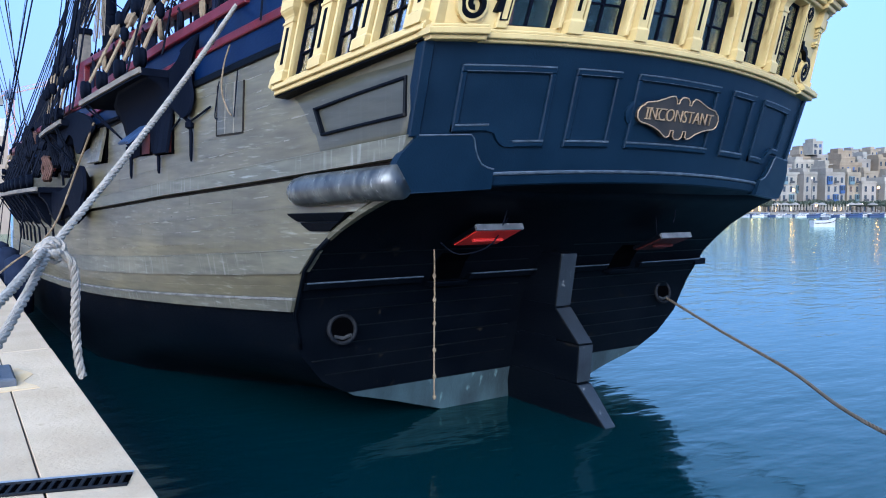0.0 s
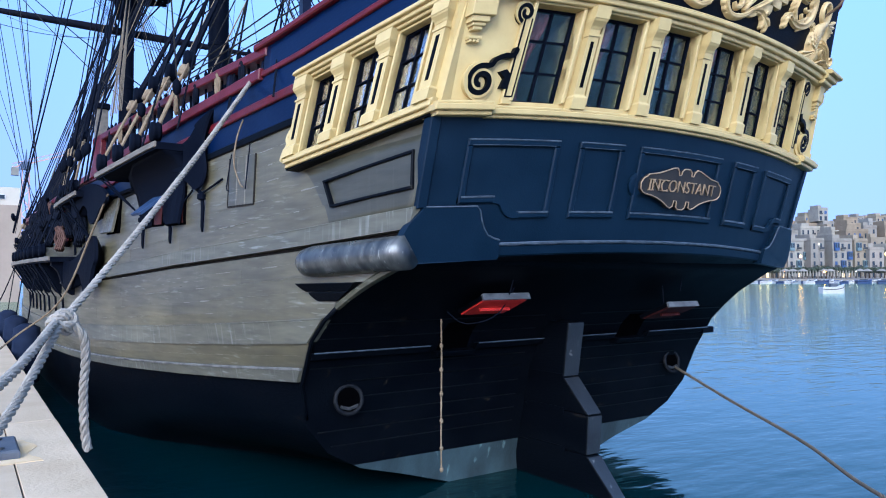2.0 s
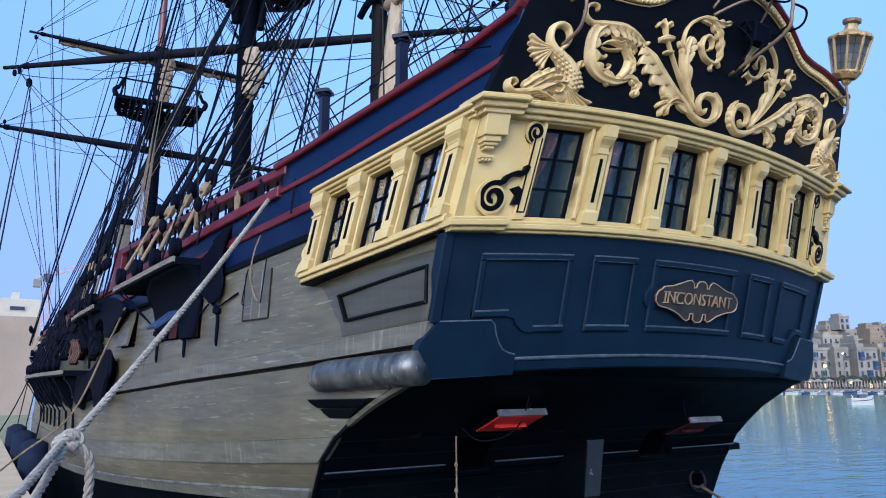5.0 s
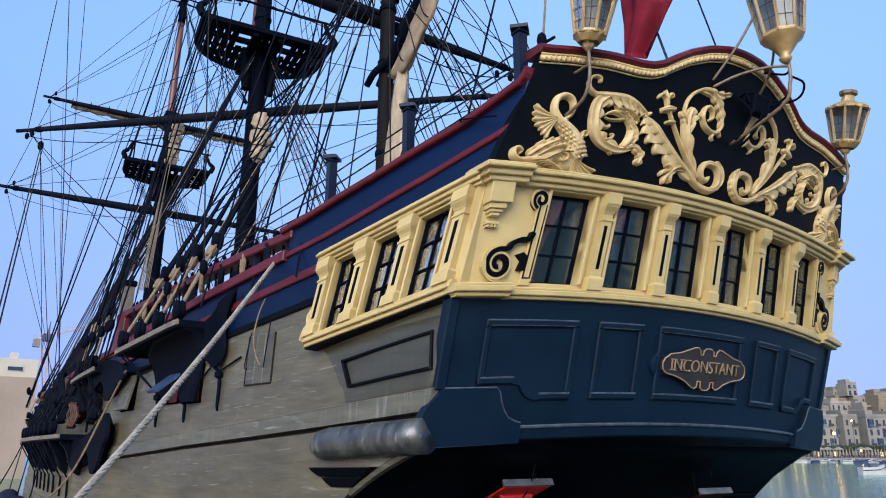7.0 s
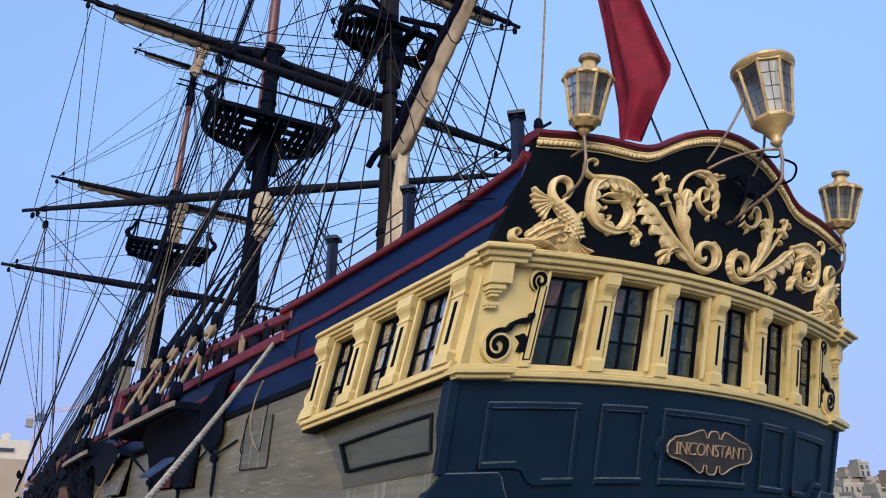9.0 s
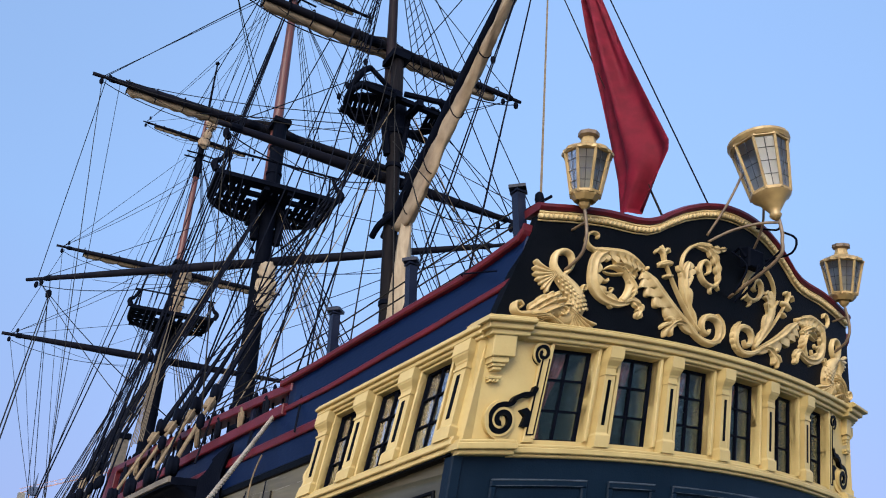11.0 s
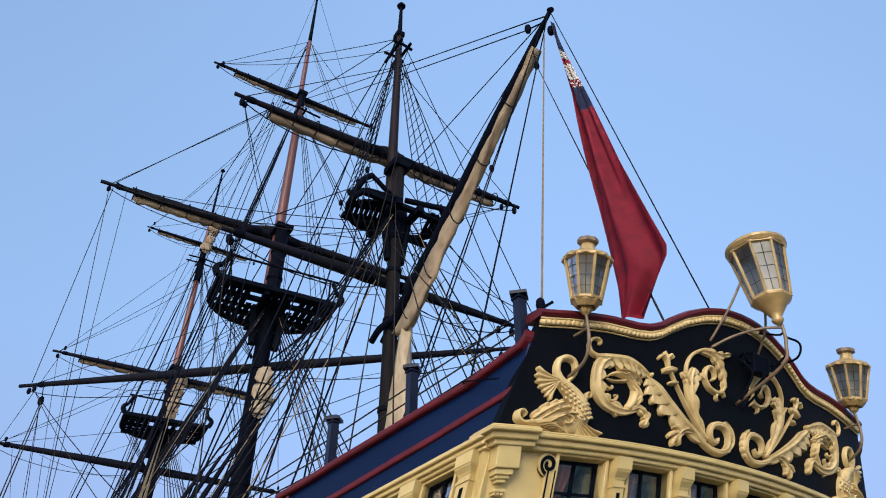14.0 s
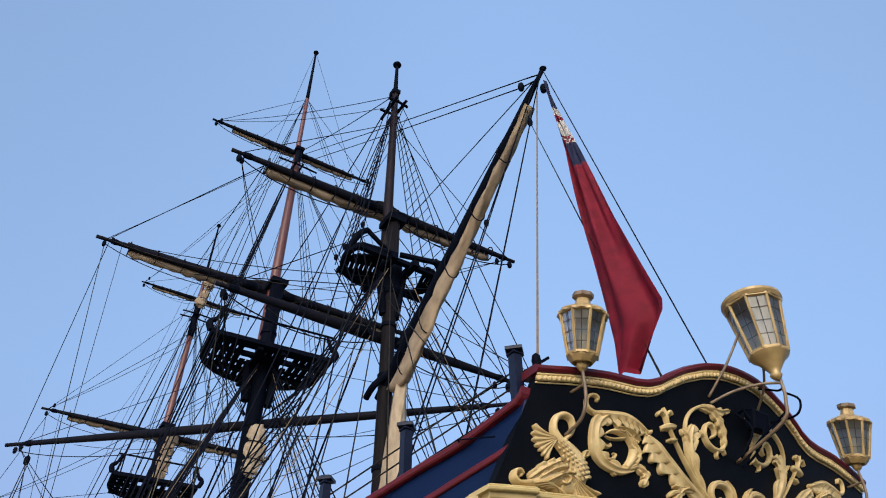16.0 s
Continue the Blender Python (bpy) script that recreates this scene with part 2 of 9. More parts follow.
M_DULLGOLD = mat("dull_gilt", (0.36, 0.245, 0.14), (0.22, 0.15, 0.09), 0.45, metal=0.2, scale=9)
M_GOLDPAINT = mat("gold_paint", (0.42, 0.285, 0.115), (0.27, 0.175, 0.068), 0.4, metal=0.2, scale=6, fine=50, bump=0.1, var=0.1)
M_ARM = mat("cream_iron_arm", (0.20, 0.135, 0.075), (0.10, 0.066, 0.04), 0.5, scale=9)
M_MIZ = mat("dark_brown_mast", (0.012, 0.010, 0.0105), (0.007, 0.0065, 0.008), 0.5, spec=0.03, scale=5, stretch=(3, 3, .3), fine=40, bump=0.15, var=0.15)
M_MIZTOP = mat("plum_brown_topmast", (0.016, 0.009, 0.011), (0.010, 0.006, 0.007), 0.5, spec=0.1, scale=5, stretch=(3, 3, .3))
M_YARD = mat("dark_yard", (0.005, 0.006, 0.0115), (0.0095, 0.009, 0.012), 0.55, spec=0.03, scale=2.5, fine=40, bump=0.15, var=0.2, spots=0.1, spot_col=(0.028, 0.022, 0.017))
M_POST = mat("navy_post_paint", (0.004, 0.0065, 0.019), (0.007, 0.010, 0.024), 0.4, spec=0.2, scale=5, fine=50, var=0.15)
M_LIDBLUE = mat("faded_blue_lid_paint", (0.03, 0.055, 0.12), (0.015, 0.03, 0.07), 0.45, spec=0.2)
M_BATTEN = mat("bare_grey_batten", (0.17, 0.14, 0.105), (0.10, 0.085, 0.065), 0.7, stretch=(2, .3, 2))
M_LIDWOOD = mat("blue_grey_lid_paint", (0.015, 0.018, 0.026), (0.008, 0.010, 0.015), 0.5, spec=0.05, stretch=(1, 1, .3))
M_RING2 = mat("black_cast_iron", (0.003, 0.004, 0.006), (0.012, 0.012, 0.013), 0.6, scale=12, spec=0.1)
M_GREYPATCH = mat("grey_mortar", (0.25, 0.27, 0.30), None, 0.9)
M_PAD = mat("worn_black_rubber", (0.03, 0.035, 0.045), (0.07, 0.075, 0.085), 0.6, scale=9, var=0.2)
M_FENDER = mat("navy_fender_cloth", (0.006, 0.010, 0.024), (0.012, 0.017, 0.034), 0.8, scale=5, spec=0.1)
M_RUSTY = mat("rust_stained_stone", (0.56, 0.37, 0.16), (0.60, 0.45, 0.27), 0.85, scale=4)
M_STERNLINE = mat("dark_hemp_line", (0.12, 0.09, 0.06), (0.08, 0.06, 0.04), 0.85, scale=10, fine=100, bump=0.4)
M_WORN = mat("bare_worn_edge", (0.19, 0.18, 0.155), (0.055, 0.05, 0.042), 0.6, stretch=(1, 0.8, 1), scale=6, fine=40, bump=0.2, var=0.2)
M_PLANKGLINT = mat("plank_edge_glint", (0.22, 0.205, 0.165), (0.12, 0.11, 0.085), 0.4, stretch=(1, 0.6, 1), scale=8, fine=50, bump=0.2, var=0.2)
M_GAFFSAIL = mat("brailed_canvas", (0.36, 0.27, 0.175), (0.19, 0.135, 0.085), 0.9, scale=2.5, stretch=(2, 1, 1), fine=40, bump=0.4, var=0.15)
M_SAILTAN = mat("tan_stowed_canvas", (0.30, 0.215, 0.135), (0.15, 0.10, 0.06), 0.9, scale=3, fine=30, bump=0.5, var=0.2)
M_SAILPALE = mat("pale_hanging_canvas", (0.42, 0.325, 0.215), (0.26, 0.195, 0.125), 0.9, scale=4, stretch=(2, 2, .6), fine=40, bump=0.4, var=0.15)
M_QUARTER = hull_wood("dark_smooth_quarter", (0.070, 0.064, 0.040), (0.040, 0.038, 0.026), (0.19, 0.185, 0.15), 0.32, 0.10)


# ---- mesh tools ----
def thing(name, label, category, group="", kind="", at=(0, 0, 0)):
    ob = new(name)
    ob.location = at
    ob.empty_display_size = 0.1
    return tagged(ob, label, category, group, kind)


def mesh_of(name, bm, material, smooth=False):
    bmesh.ops.recalc_face_normals(bm, faces=bm.faces)
    me = bpy.data.meshes.new(name)
    bm.to_mesh(me)
    bm.free()
    for m in (material if isinstance(material, (list, tuple)) else [material]):
        me.materials.append(m)
    if smooth:
        me.shade_smooth()
    return me


def part(name, bm, material, parent=None, label="", smooth=False):
    """Links a bmesh, in world coordinates, as one mesh object under its thing."""
    ob = new(name, mesh_of(name, bm, material, smooth))
    if parent is not None:
        o = Vector(parent.get("_at", (0, 0, 0)))
        ob.parent = parent
        chain, at = parent, Vector()
        while chain is not None:
            at += chain.location
            chain = chain.parent
        ob.data.transform(Matrix.Translation(-at))
    if label:
        ob["label"] = label
    return ob


def tube(bm, pts, rad, n=8, cap=True):
    """A round bar along pts; rad is a number or one number a point."""
    pts = [Vector(p) for p in pts]
    rads = rad if isinstance(rad, (list, tuple)) else [rad] * len(pts)
    rings, up = [], None
    for i, p in enumerate(pts):
        d = (pts[min(i + 1, len(pts) - 1)] - pts[max(i - 1, 0)]).normalized()
        if up is None:
            up = d.orthogonal().normalized()
        up = (up - d * up.dot(d)).normalized()
        side = d.cross(up)
        rings.append([bm.verts.new(p + (up * math.cos(a) + side * math.sin(a)) * rads[i]) for a in (2 * math.pi * k / n for k in range(n))])
    for a, b in zip(rings, rings[1:]):
        for k in range(n):
            bm.faces.new((a[k], a[(k + 1) % n], b[(k + 1) % n], b[k]))
    if cap:
        bm.faces.new(rings[0][::-1])
        bm.faces.new(rings[-1])
    return bm


def grid(bm, f, us, vs, close=False):
    """A sheet of quads over f(u, v)."""
    vv = [[bm.verts.new(f(u, v)) for v in vs] for u in us]
    for a, b in zip(vv, vv[1:]):
        for k in range(len(vs) - 1):
            bm.faces.new((a[k], b[k], b[k + 1], a[k + 1]))
    return vv


def steps(a, b, n):
    return [a + (b - a) * i / n for i in range(n + 1)]


def slab(bm, f, u0, u1, v0, v1, w0, w1, nu=1, nv=1, bev=0.0):
    """A block in the coordinates of f(u, v, w), bent with it; bev: a chamfer round its outer face (w1)."""
    us, vs = steps(u0, u1, nu), steps(v0, v1, nv)
    def sheet(w, du=0.0, dv=0.0):
        return [[bm.verts.new(f(min(max(u, u0 + du), u1 - du), min(max(v, v0 + dv), v1 - dv), w)) for v in vs] for u in us]
    layers = [sheet(w0)]
    if bev > 0:
        s = 1 if w1 > w0 else -1
        layers += [sheet(w1 - s * bev), sheet(w1, bev, bev)]
    else:
        layers += [sheet(w1)]
    for lay, flip in ((layers[0], True), (layers[-1], False)):
        for a, b in zip(lay, lay[1:]):
            for k in range(nv):
                q = (a[k], b[k], b[k + 1], a[k + 1])
                bm.faces.new(q[::-1] if flip else q)
    for A, B in zip(layers, layers[1:]):
        ring = [(i, 0) for i in range(nu)] + [(nu, j) for j in range(nv)] + [(i, nv) for i in range(nu, 0, -1)] + [(0, j) for j in range(nv, 0, -1)]
        for (i, j), (k, m) in zip(ring, ring[1:] + ring[:1]):
            bm.faces.new((A[i][j], A[k][m], B[k][m], B[i][j]))
    return bm


def plain(u, v, w):
    return Vector((u, v, w))


def block(bm, x0, x1, y0, y1, z0, z1, bev=0.0):
    return slab(bm, plain, x0, x1, y0, y1, z0, z1, 1, 1, bev)


def lathe(bm, prof, at=(0, 0, 0), n=12, axis=None):
    """A turned form: prof rows are (radius, height)."""
    at = Vector(at)
    rot = (axis.to_track_quat("Z", "Y").to_matrix() if axis is not None else Matrix.Identity(3))
    rings = [[bm.verts.new(at + rot @ Vector((r * math.cos(2 * math.pi * k / n), r * math.sin(2 * math.pi * k / n), h))) for k in range(n)] for r, h in prof]
    for a, b in zip(rings, rings[1:]):
        for k in range(n):
            bm.faces.new((a[k], a[(k + 1) % n], b[(k + 1) % n], b[k]))
    bm.faces.new(rings[0][::-1])
    bm.faces.new(rings[-1])
    return bm


def interp(x, xs, ys):
    return float(np.interp(x, xs, ys))


def smooth_line(pts, n=6):
    """A Catmull-Rom curve through pts."""
    P = [Vector(p) for p in pts]
    out = []
    for i in range(len(P) - 1):
        a, b, c, d = P[max(i - 1, 0)], P[i], P[i + 1], P[min(i + 2, len(P) - 1)]
        for k in range(n):
            t = k / n
            out.append(0.5 * ((2 * b) + (c - a) * t + (2 * a - 5 * b + 4 * c - d) * t * t + (3 * b - a - 3 * c + d) * t ** 3))
    return out + [P[-1]]


def ribbon(bm, f, pts, w, o0, o1):
    """A flat raised line of width w along pts, in the coordinates of f."""
    L, R = [], []
    for i, (x, v) in enumerate(pts):
        a, b = pts[max(i - 1, 0)], pts[min(i + 1, len(pts) - 1)]
        d = Vector((b[0] - a[0], b[1] - a[1])).normalized()
        L.append((x - d.y * w / 2, v + d.x * w / 2))
        R.append((x + d.y * w / 2, v - d.x * w / 2))
    tl, tr_ = [bm.verts.new(f(*p, o1)) for p in L], [bm.verts.new(f(*p, o1)) for p in R]
    bl, br = [bm.verts.new(f(*p, o0)) for p in L], [bm.verts.new(f(*p, o0)) for p in R]
    for i in range(len(pts) - 1):
        bm.faces.new((tl[i], tl[i + 1], tr_[i + 1], tr_[i]))
        bm.faces.new((bl[i], bl[i + 1], tl[i + 1], tl[i]))
        bm.faces.new((tr_[i], tr_[i + 1], br[i + 1], br[i]))
    bm.faces.new((tl[0], tr_[0], br[0], bl[0]))
    bm.faces.new((tl[-1], bl[-1], br[-1], tr_[-1]))
    return bm


# ---- the ship: her lines ----
# y runs forward along the keel, x to starboard, z up from the water
def stern_y(x, z):
    """The raked and bowed face of the stern."""
    if z < 5.4:
        return 7.14 - 0.28 * (z - 2.9) + (0.38 - 0.04 * (z - 2.9)) * (x / 3) ** 2
    return 6.44 - 0.325 * (z - 5.4) + 0.28 * (x / 3) ** 2


def S(x, v, o=0.0):
    """A point of the stern: x, height on the centreline, metres proud of its face."""
    z = v - 0.0125 * x * x
    return Vector((x, stern_y(x, z) - o, z))


def SZ(x, z, o=0.0):
    """The same from a true height."""
    return Vector((x, stern_y(x, z) - o, z))


BY = [6.0, 7.1, 8.0, 9.1, 10.4, 12, 14, 17, 20, 24, 28, 32, 35, 38, 40.5, 42.5, 43.6]
BB = [2.78, 3.05, 3.3, 3.56, 3.86, 4.18, 4.48, 4.78, 4.94, 5.0, 4.95, 4.7, 4.25, 3.4, 2.3, 1.0, 0.1]


def half_breadth(y, z):
    b = interp(y, BY, BB)
    if z > 2.2:
        return b - 0.026 * (z - 2.2) ** 1.35 * min(1.0, b / 2)
    aft = interp(z, [-0.6, 0.0, 0.2, 0.4, 0.65, 1.0, 1.5, 2.2], [0.1, 0.32, 0.50, 0.70, 0.83, 0.92, 0.965, 1.0])
    mid = interp(z, [-0.6, 0.0, 0.65, 1.5, 2.2], [0.9, 0.95, 0.98, 1.0, 1.0])
    t = min(max((y - 9.0) / 7.0, 0), 1)
    t = t * t * (3 - 2 * t)
    return b * (aft + (mid - aft) * t)


def sheer(base, y):
    """The height at y of the line that runs at base amidships."""
    k = 0.62 + 0.6 * (base / 4.5) ** 2
    q = ((22 - y) / 15.5) ** 2 if y < 22 else 0.9 * ((y - 22) / 21) ** 2
    low = min(max((base - 3.2) / 0.6, 0.0), 1.0) * (0.095 * min(max((y - 7.2) / 2.0, 0.0), 1.0) - 0.045 * min(max((7.6 - y) / 1.0, 0.0), 1.0))
    return base + k * q * min(1.0, max(base, 0.0) / 1.2) - low


def side_start(z):
    """Where the side of the hull ends aft at height z."""
    if z >= 2.85:
        return stern_y(3.07, z) + 0.02
    return interp(z, [-0.6, 0.2, 0.65, 1.5, 2.03, 2.25, 2.45, 2.62, 2.75, 2.85], [9.7, 9.6, 9.48, 9.25, 8.93, 8.68, 8.4, 8.08, 7.8, 7.5])


def H(y, base, o=0.0, side=-1):
    """A point of the ship's side: y, the line that it lies on, metres proud."""
    z = sheer(base, y)
    return Vector((side * (half_breadth(y, z) + o), y, z))


def HZ(y, z, o=0.0, side=-1):
    return Vector((side * (half_breadth(y, z) + o), y, z))


def side_aft(base):
    y = 7.0
    for _ in range(12):
        y = side_start(sheer(base, y))
    return y


hull = thing("ship_hull", "weathered oak-planked hull of a moored wooden frigate", "ship")
S_STEPS = [0, .006, .015, .03, .05, .075, .1, .14, .18, .23, .29, .36, .44, .54, .65, .76, .86, .94, 1]


def side_band(b0, b1, o, nz, side=-1):
    bm = bmesh.new()
    grid(bm, lambda s, b: H(side_aft(b) + (43.6 - side_aft(b)) * s, b, o, side), S_STEPS, steps(b0, b1, nz))
    return bm


for side in (-1, 1):
    part("bottom_planking", side_band(-0.6, 1.13, 0.0, 9, side), M_BLACK, hull, "black painted bottom planking", True)
    part("topside", side_band(1.13, 3.85, -0.05 if side < 0 else 0.0, 14, side), M_GROOVE if side < 0 else M_BROWN, hull, "", True)
    part("bulwark", side_band(3.84, 4.5, 0.0, 4, side), M_NAVY, hull, "navy blue painted bulwark", True)


def side_strip(b0, b1, o0, o1, y0, y1, n, side=-1, bev=0.0):
    """A moulding along the side."""
    bm = bmesh.new()
    slab(bm, lambda y, b, o: H(max(y, side_aft(b)), b, o, side), y0, y1, b0, b1, o0, o1, n, 1, bev)
    return bm


def upper_cap(y):
    return interp(y, [6.2, 6.45, 7.2, 7.65, 8.15, 9.0, 9.6, 10.2], [6.25, 6.16, 5.94, 5.865, 5.77, 5.635, 5.53, 5.45])


# the high quarter bulwark, above the first red rail, from the stern to the break of the deck
for side in (-1, 1):
    bm = bmesh.new()
    def hi(y, v, o, side=side):
        z0 = sheer(4.48, y)
        z = z0 + (upper_cap(y) - z0) * v
        yy = max(y, stern_y(half_breadth(y, z), z) + 0.02)
        return Vector((side * (half_breadth(yy, z) + o), yy, z))
    slab(bm, hi, 6.2, 10.0, 0, 1, -0.14, 0.0, 24, 4)
    part("quarter_bulwark", bm, M_NAVY, hull, "navy blue painted bulwark", True)
    bm = bmesh.new()
    slab(bm, lambda y, v, o: hi(y, 1.0, o) + Vector((0, 0, v)), 6.15, 10.14, -0.02, 0.055, -0.2, 0.07, 24, 1, 0.015)
    part("cap_rail", bm, M_RED, hull, "dark red painted rail")
    bm = bmesh.new()
    slab(bm, lambda y, v, o: hi(y, 0.0, o) + Vector((0, 0, v)), 6.55, 10.0, -0.015, 0.05, -0.02, 0.035, 18, 1, 0.01)
    part("sheer_rail", bm, M_RED, hull, "dark red painted rail")
    part("sheer_rail", side_strip(4.44, 4.56, -0.12, 0.06, 10.0, 34, 24, side, 0.012), M_RED, hull, "dark red painted rail")
    part("sheer_rail", side_strip(4.13, 4.22, -0.02, 0.04, 9.25, 34, 24, side, 0.01), M_RED, hull, "dark red painted rail")
    part("moulding", side_strip(3.80, 3.88, -0.06, 0.05, 9.2, 34, 24, side, 0.01), M_BLACK, hull, "black painted moulding")
    # inner face so that the bulwark has thickness
    part("bulwark_lining", side_band(3.84, 4.5, -0.13, 2, side), M_RED, hull, "dark red inner bulwark")

# wales and planking of the port side, strake by strake
random.seed(4)
# the gap under the upper wale bares dark backing in place of its shadow
LEVELS = [(1.125, 1.25, 0.055), (1.253, 1.375, 0.018), (1.378, 1.50, 0.018), (1.503, 1.75, 0.045), (1.753, 1.877, 0.012), (1.88, 2.037, 0.014), (2.04, 2.197, 0.013), (2.20, 2.357, 0.012), (2.36, 2.485, 0.012),
          (2.53, 2.70, 0.05), (2.703, 2.887, 0.018), (2.89, 3.077, 0.018), (3.08, 3.267, 0.017), (3.27, 3.457, 0.018), (3.46, 3.637, 0.017), (3.64, 3.83, 0.018)]


def strake(y, v, w, dz=0.0):
    """The strakes flatten a little as they run aft."""
    ease = min(max((12 - y) / 4.5, 0), 1) * min(max((v - 1.9) / 0.55, 0), 1) * min(max((3.7 - v) / 0.8, 0), 1)
    return H(max(y, side_aft(v) + 0.01), v + dz - 0.075 * ease, w)


for i, (b0, b1, o) in enumerate(LEVELS):
    y = side_aft((b0 + b1) / 2) - 0.4
    ends = [y]
    y += 2.0 + 1.1 * (i % 3)
    while y < 31:
        ends.append(y)
        y += 3.6 + random.uniform(-0.4, 0.5)
    ends.append(33.0)
    for a, b in zip(ends, ends[1:]):
        bm = bmesh.new()
        dz, do = random.uniform(-0.0008, 0.0008), random.uniform(-0.0015, 0.0015)
        slab(bm, lambda y, v, w: strake(y, v, w, dz), a + 0.001, b, b0, b1 + (0.0031 if o < 0.03 else 0.0), -0.07, o + do, max(2, int((b - a) / 0.9)), 1, 0.0007)
        part("plank", bm, M_WALE if o > 0.03 else M_BROWN, hull)
    if o > 0.03:
        bm = bmesh.new()
        slab(bm, strake, ends[0], 33.0, b1 - (0.024 if i == 0 else 0.012), b1 + 0.003, o - 0.03, o + (0.010 if i == 0 else 0.004), 40, 1, 0.004)
        part("wale_edge", bm, M_WORN if i == 0 else M_WALE, hull, "pale worn upper edge of the wale")
# short pale slivers on the planks' upper edges, painting in broken highlights
random.seed(77)
bm = bmesh.new()
for i, (b0, b1, o) in enumerate(LEVELS):
    if o > 0.03 or i < 4:
        continue
    y = 8.6
    while y < 17:
        y += random.expovariate(1.6 if i > 9 else 0.7)
        L = random.uniform(0.08, 0.36)
        w_ = random.uniform(0.004, 0.012)
        slab(bm, strake, y, y + L, b1 - w_, b1 + 0.001, o - 0.004, o + 0.0035, 2, 1, 0.0015)
        y += L
tagged(part("chafed_edges", bm, M_PLANKGLINT, hull, "short pale painted highlights along the planks"), kind="stuff")

# stern: tuck, counter and the board above it
def tuck(z, u, o=0.0):
    y = side_start(z)
    return Vector((u * half_breadth(y, z), y - o, z))


bm = bmesh.new()
grid(bm, tuck, [0.45, 0.55, 0.65, 0.8, 1.0, 1.25, 1.5, 1.75, 2.03, 2.14, 2.25, 2.35, 2.45, 2.54, 2.62, 2.69, 2.75, 2.8, 2.85, 2.88], steps(-1, 1, 28))
part("tuck", bm, M_BLACK, hull, "black painted lower stern planking", True)
bm = bmesh.new()
grid(bm, lambda z, u: tuck(z, u), [-0.6, -0.2, 0.0, 0.1, 0.2, 0.3, 0.4, 0.45], steps(-1, 1, 28))
part("boot_topping", bm, M_BOOT, hull, "grey-green antifouling paint at the waterline", True)
bm = bmesh.new()
grid(bm, lambda v, u: Vector((3.1 * u, 7.5 - v * (7.5 - stern_y(3.1 * u, 2.9)), 2.87 + (0.098 - 0.12 * u * u) * v)), [0, 0.5, 1], steps(-1, 1, 20))
part("counter_underside", bm, M_BLACK, hull)
bm = bmesh.new()
slab(bm, S, -3.09, 3.09, 2.965, 4.33, -0.12, 0.0, 24, 6)
part("counter", bm, M_COUNTER, hull, "blue-black painted counter")
RX = [0, .15, .3, .55, .82, 1.05, 1.18, 1.32, 1.5, 1.86, 2.1, 2.3, 2.62]
RZ = [7.00, 6.995, 6.98, 6.92, 6.815, 6.69, 6.605, 6.555, 6.53, 6.52, 6.495, 6.47, 6.42]


def taffrail_z(x):
    return interp(abs(x), RX, RZ)


def upper_board(u, v, w):
    """u -1..1 across, v 0..1 up, w proud."""
    x0, x1 = u * 2.97, u * 2.62
    z0, z1 = 5.38 - 0.0125 * x0 * x0, taffrail_z(x1)
    x, z = x0 + (x1 - x0) * v, z0 + (z1 - z0) * v
    return Vector((x, stern_y(x, z) - w, z))


bm = bmesh.new()
slab(bm, upper_board, -1, 1, 0, 1, -0.12, 0.0, 40, 8)
part("stern_board", bm, M_STERNBOARD, hull, "black painted stern board")
# deck, closing the hull
bm = bmesh.new()
grid(bm, lambda y, u: Vector((u * (half_breadth(y, sheer(3.6, y)) - 0.1), y, sheer(3.6, y))), steps(8.0, 43, 20), [-1, -0.5, 0, 0.5, 1])
part("deck", bm, M_DECK, hull, "bare plank deck")

# mouldings and panels of the counter
def frame_bars(parent, f, x0, x1, z0, z1, w, h, material, name="panel_frame"):
    bm = bmesh.new()
    for a in ((x0, x1, z0, z0 + w), (x0, x1, z1 - w, z1), (x0, x0 + w, z0 + w, z1 - w), (x1 - w, x1, z0 + w, z1 - w)):
        slab(bm, f, a[0], a[1], a[2], a[3], -0.01, h, max(1, int((a[1] - a[0]) / 0.2)), max(1, int((a[3] - a[2]) / 0.3)), 0.012)
    return part(name, bm, material, parent)


PT, PB = 4.08, 3.335


def lit_edge(f, x0, x1, v0, v1, o):
    part("panel_bead", slab(bmesh.new(), f, x0, x1, v0, v1, 0.0, o, 6, 1, 0.003), M_EDGE, hull, "panel moulding edge with a highlight painted in paler colour")


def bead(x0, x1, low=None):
    """Paler upper edges of a counter panel's head and foot: a highlight in colour."""
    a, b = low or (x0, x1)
    lit_edge(S, x0 + 0.01, x1 - 0.01, PT - 0.012, PT + 0.003, 0.040)
    lit_edge(S, x0 + 0.05, x1 - 0.05, PT - 0.058, PT - 0.048, 0.036)
    lit_edge(S, a + 0.01, b - 0.01, PB + 0.048, PB + 0.068, 0.042)


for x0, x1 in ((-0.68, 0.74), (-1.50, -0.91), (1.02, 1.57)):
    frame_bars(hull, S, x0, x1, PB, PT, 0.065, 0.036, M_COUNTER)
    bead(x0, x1)
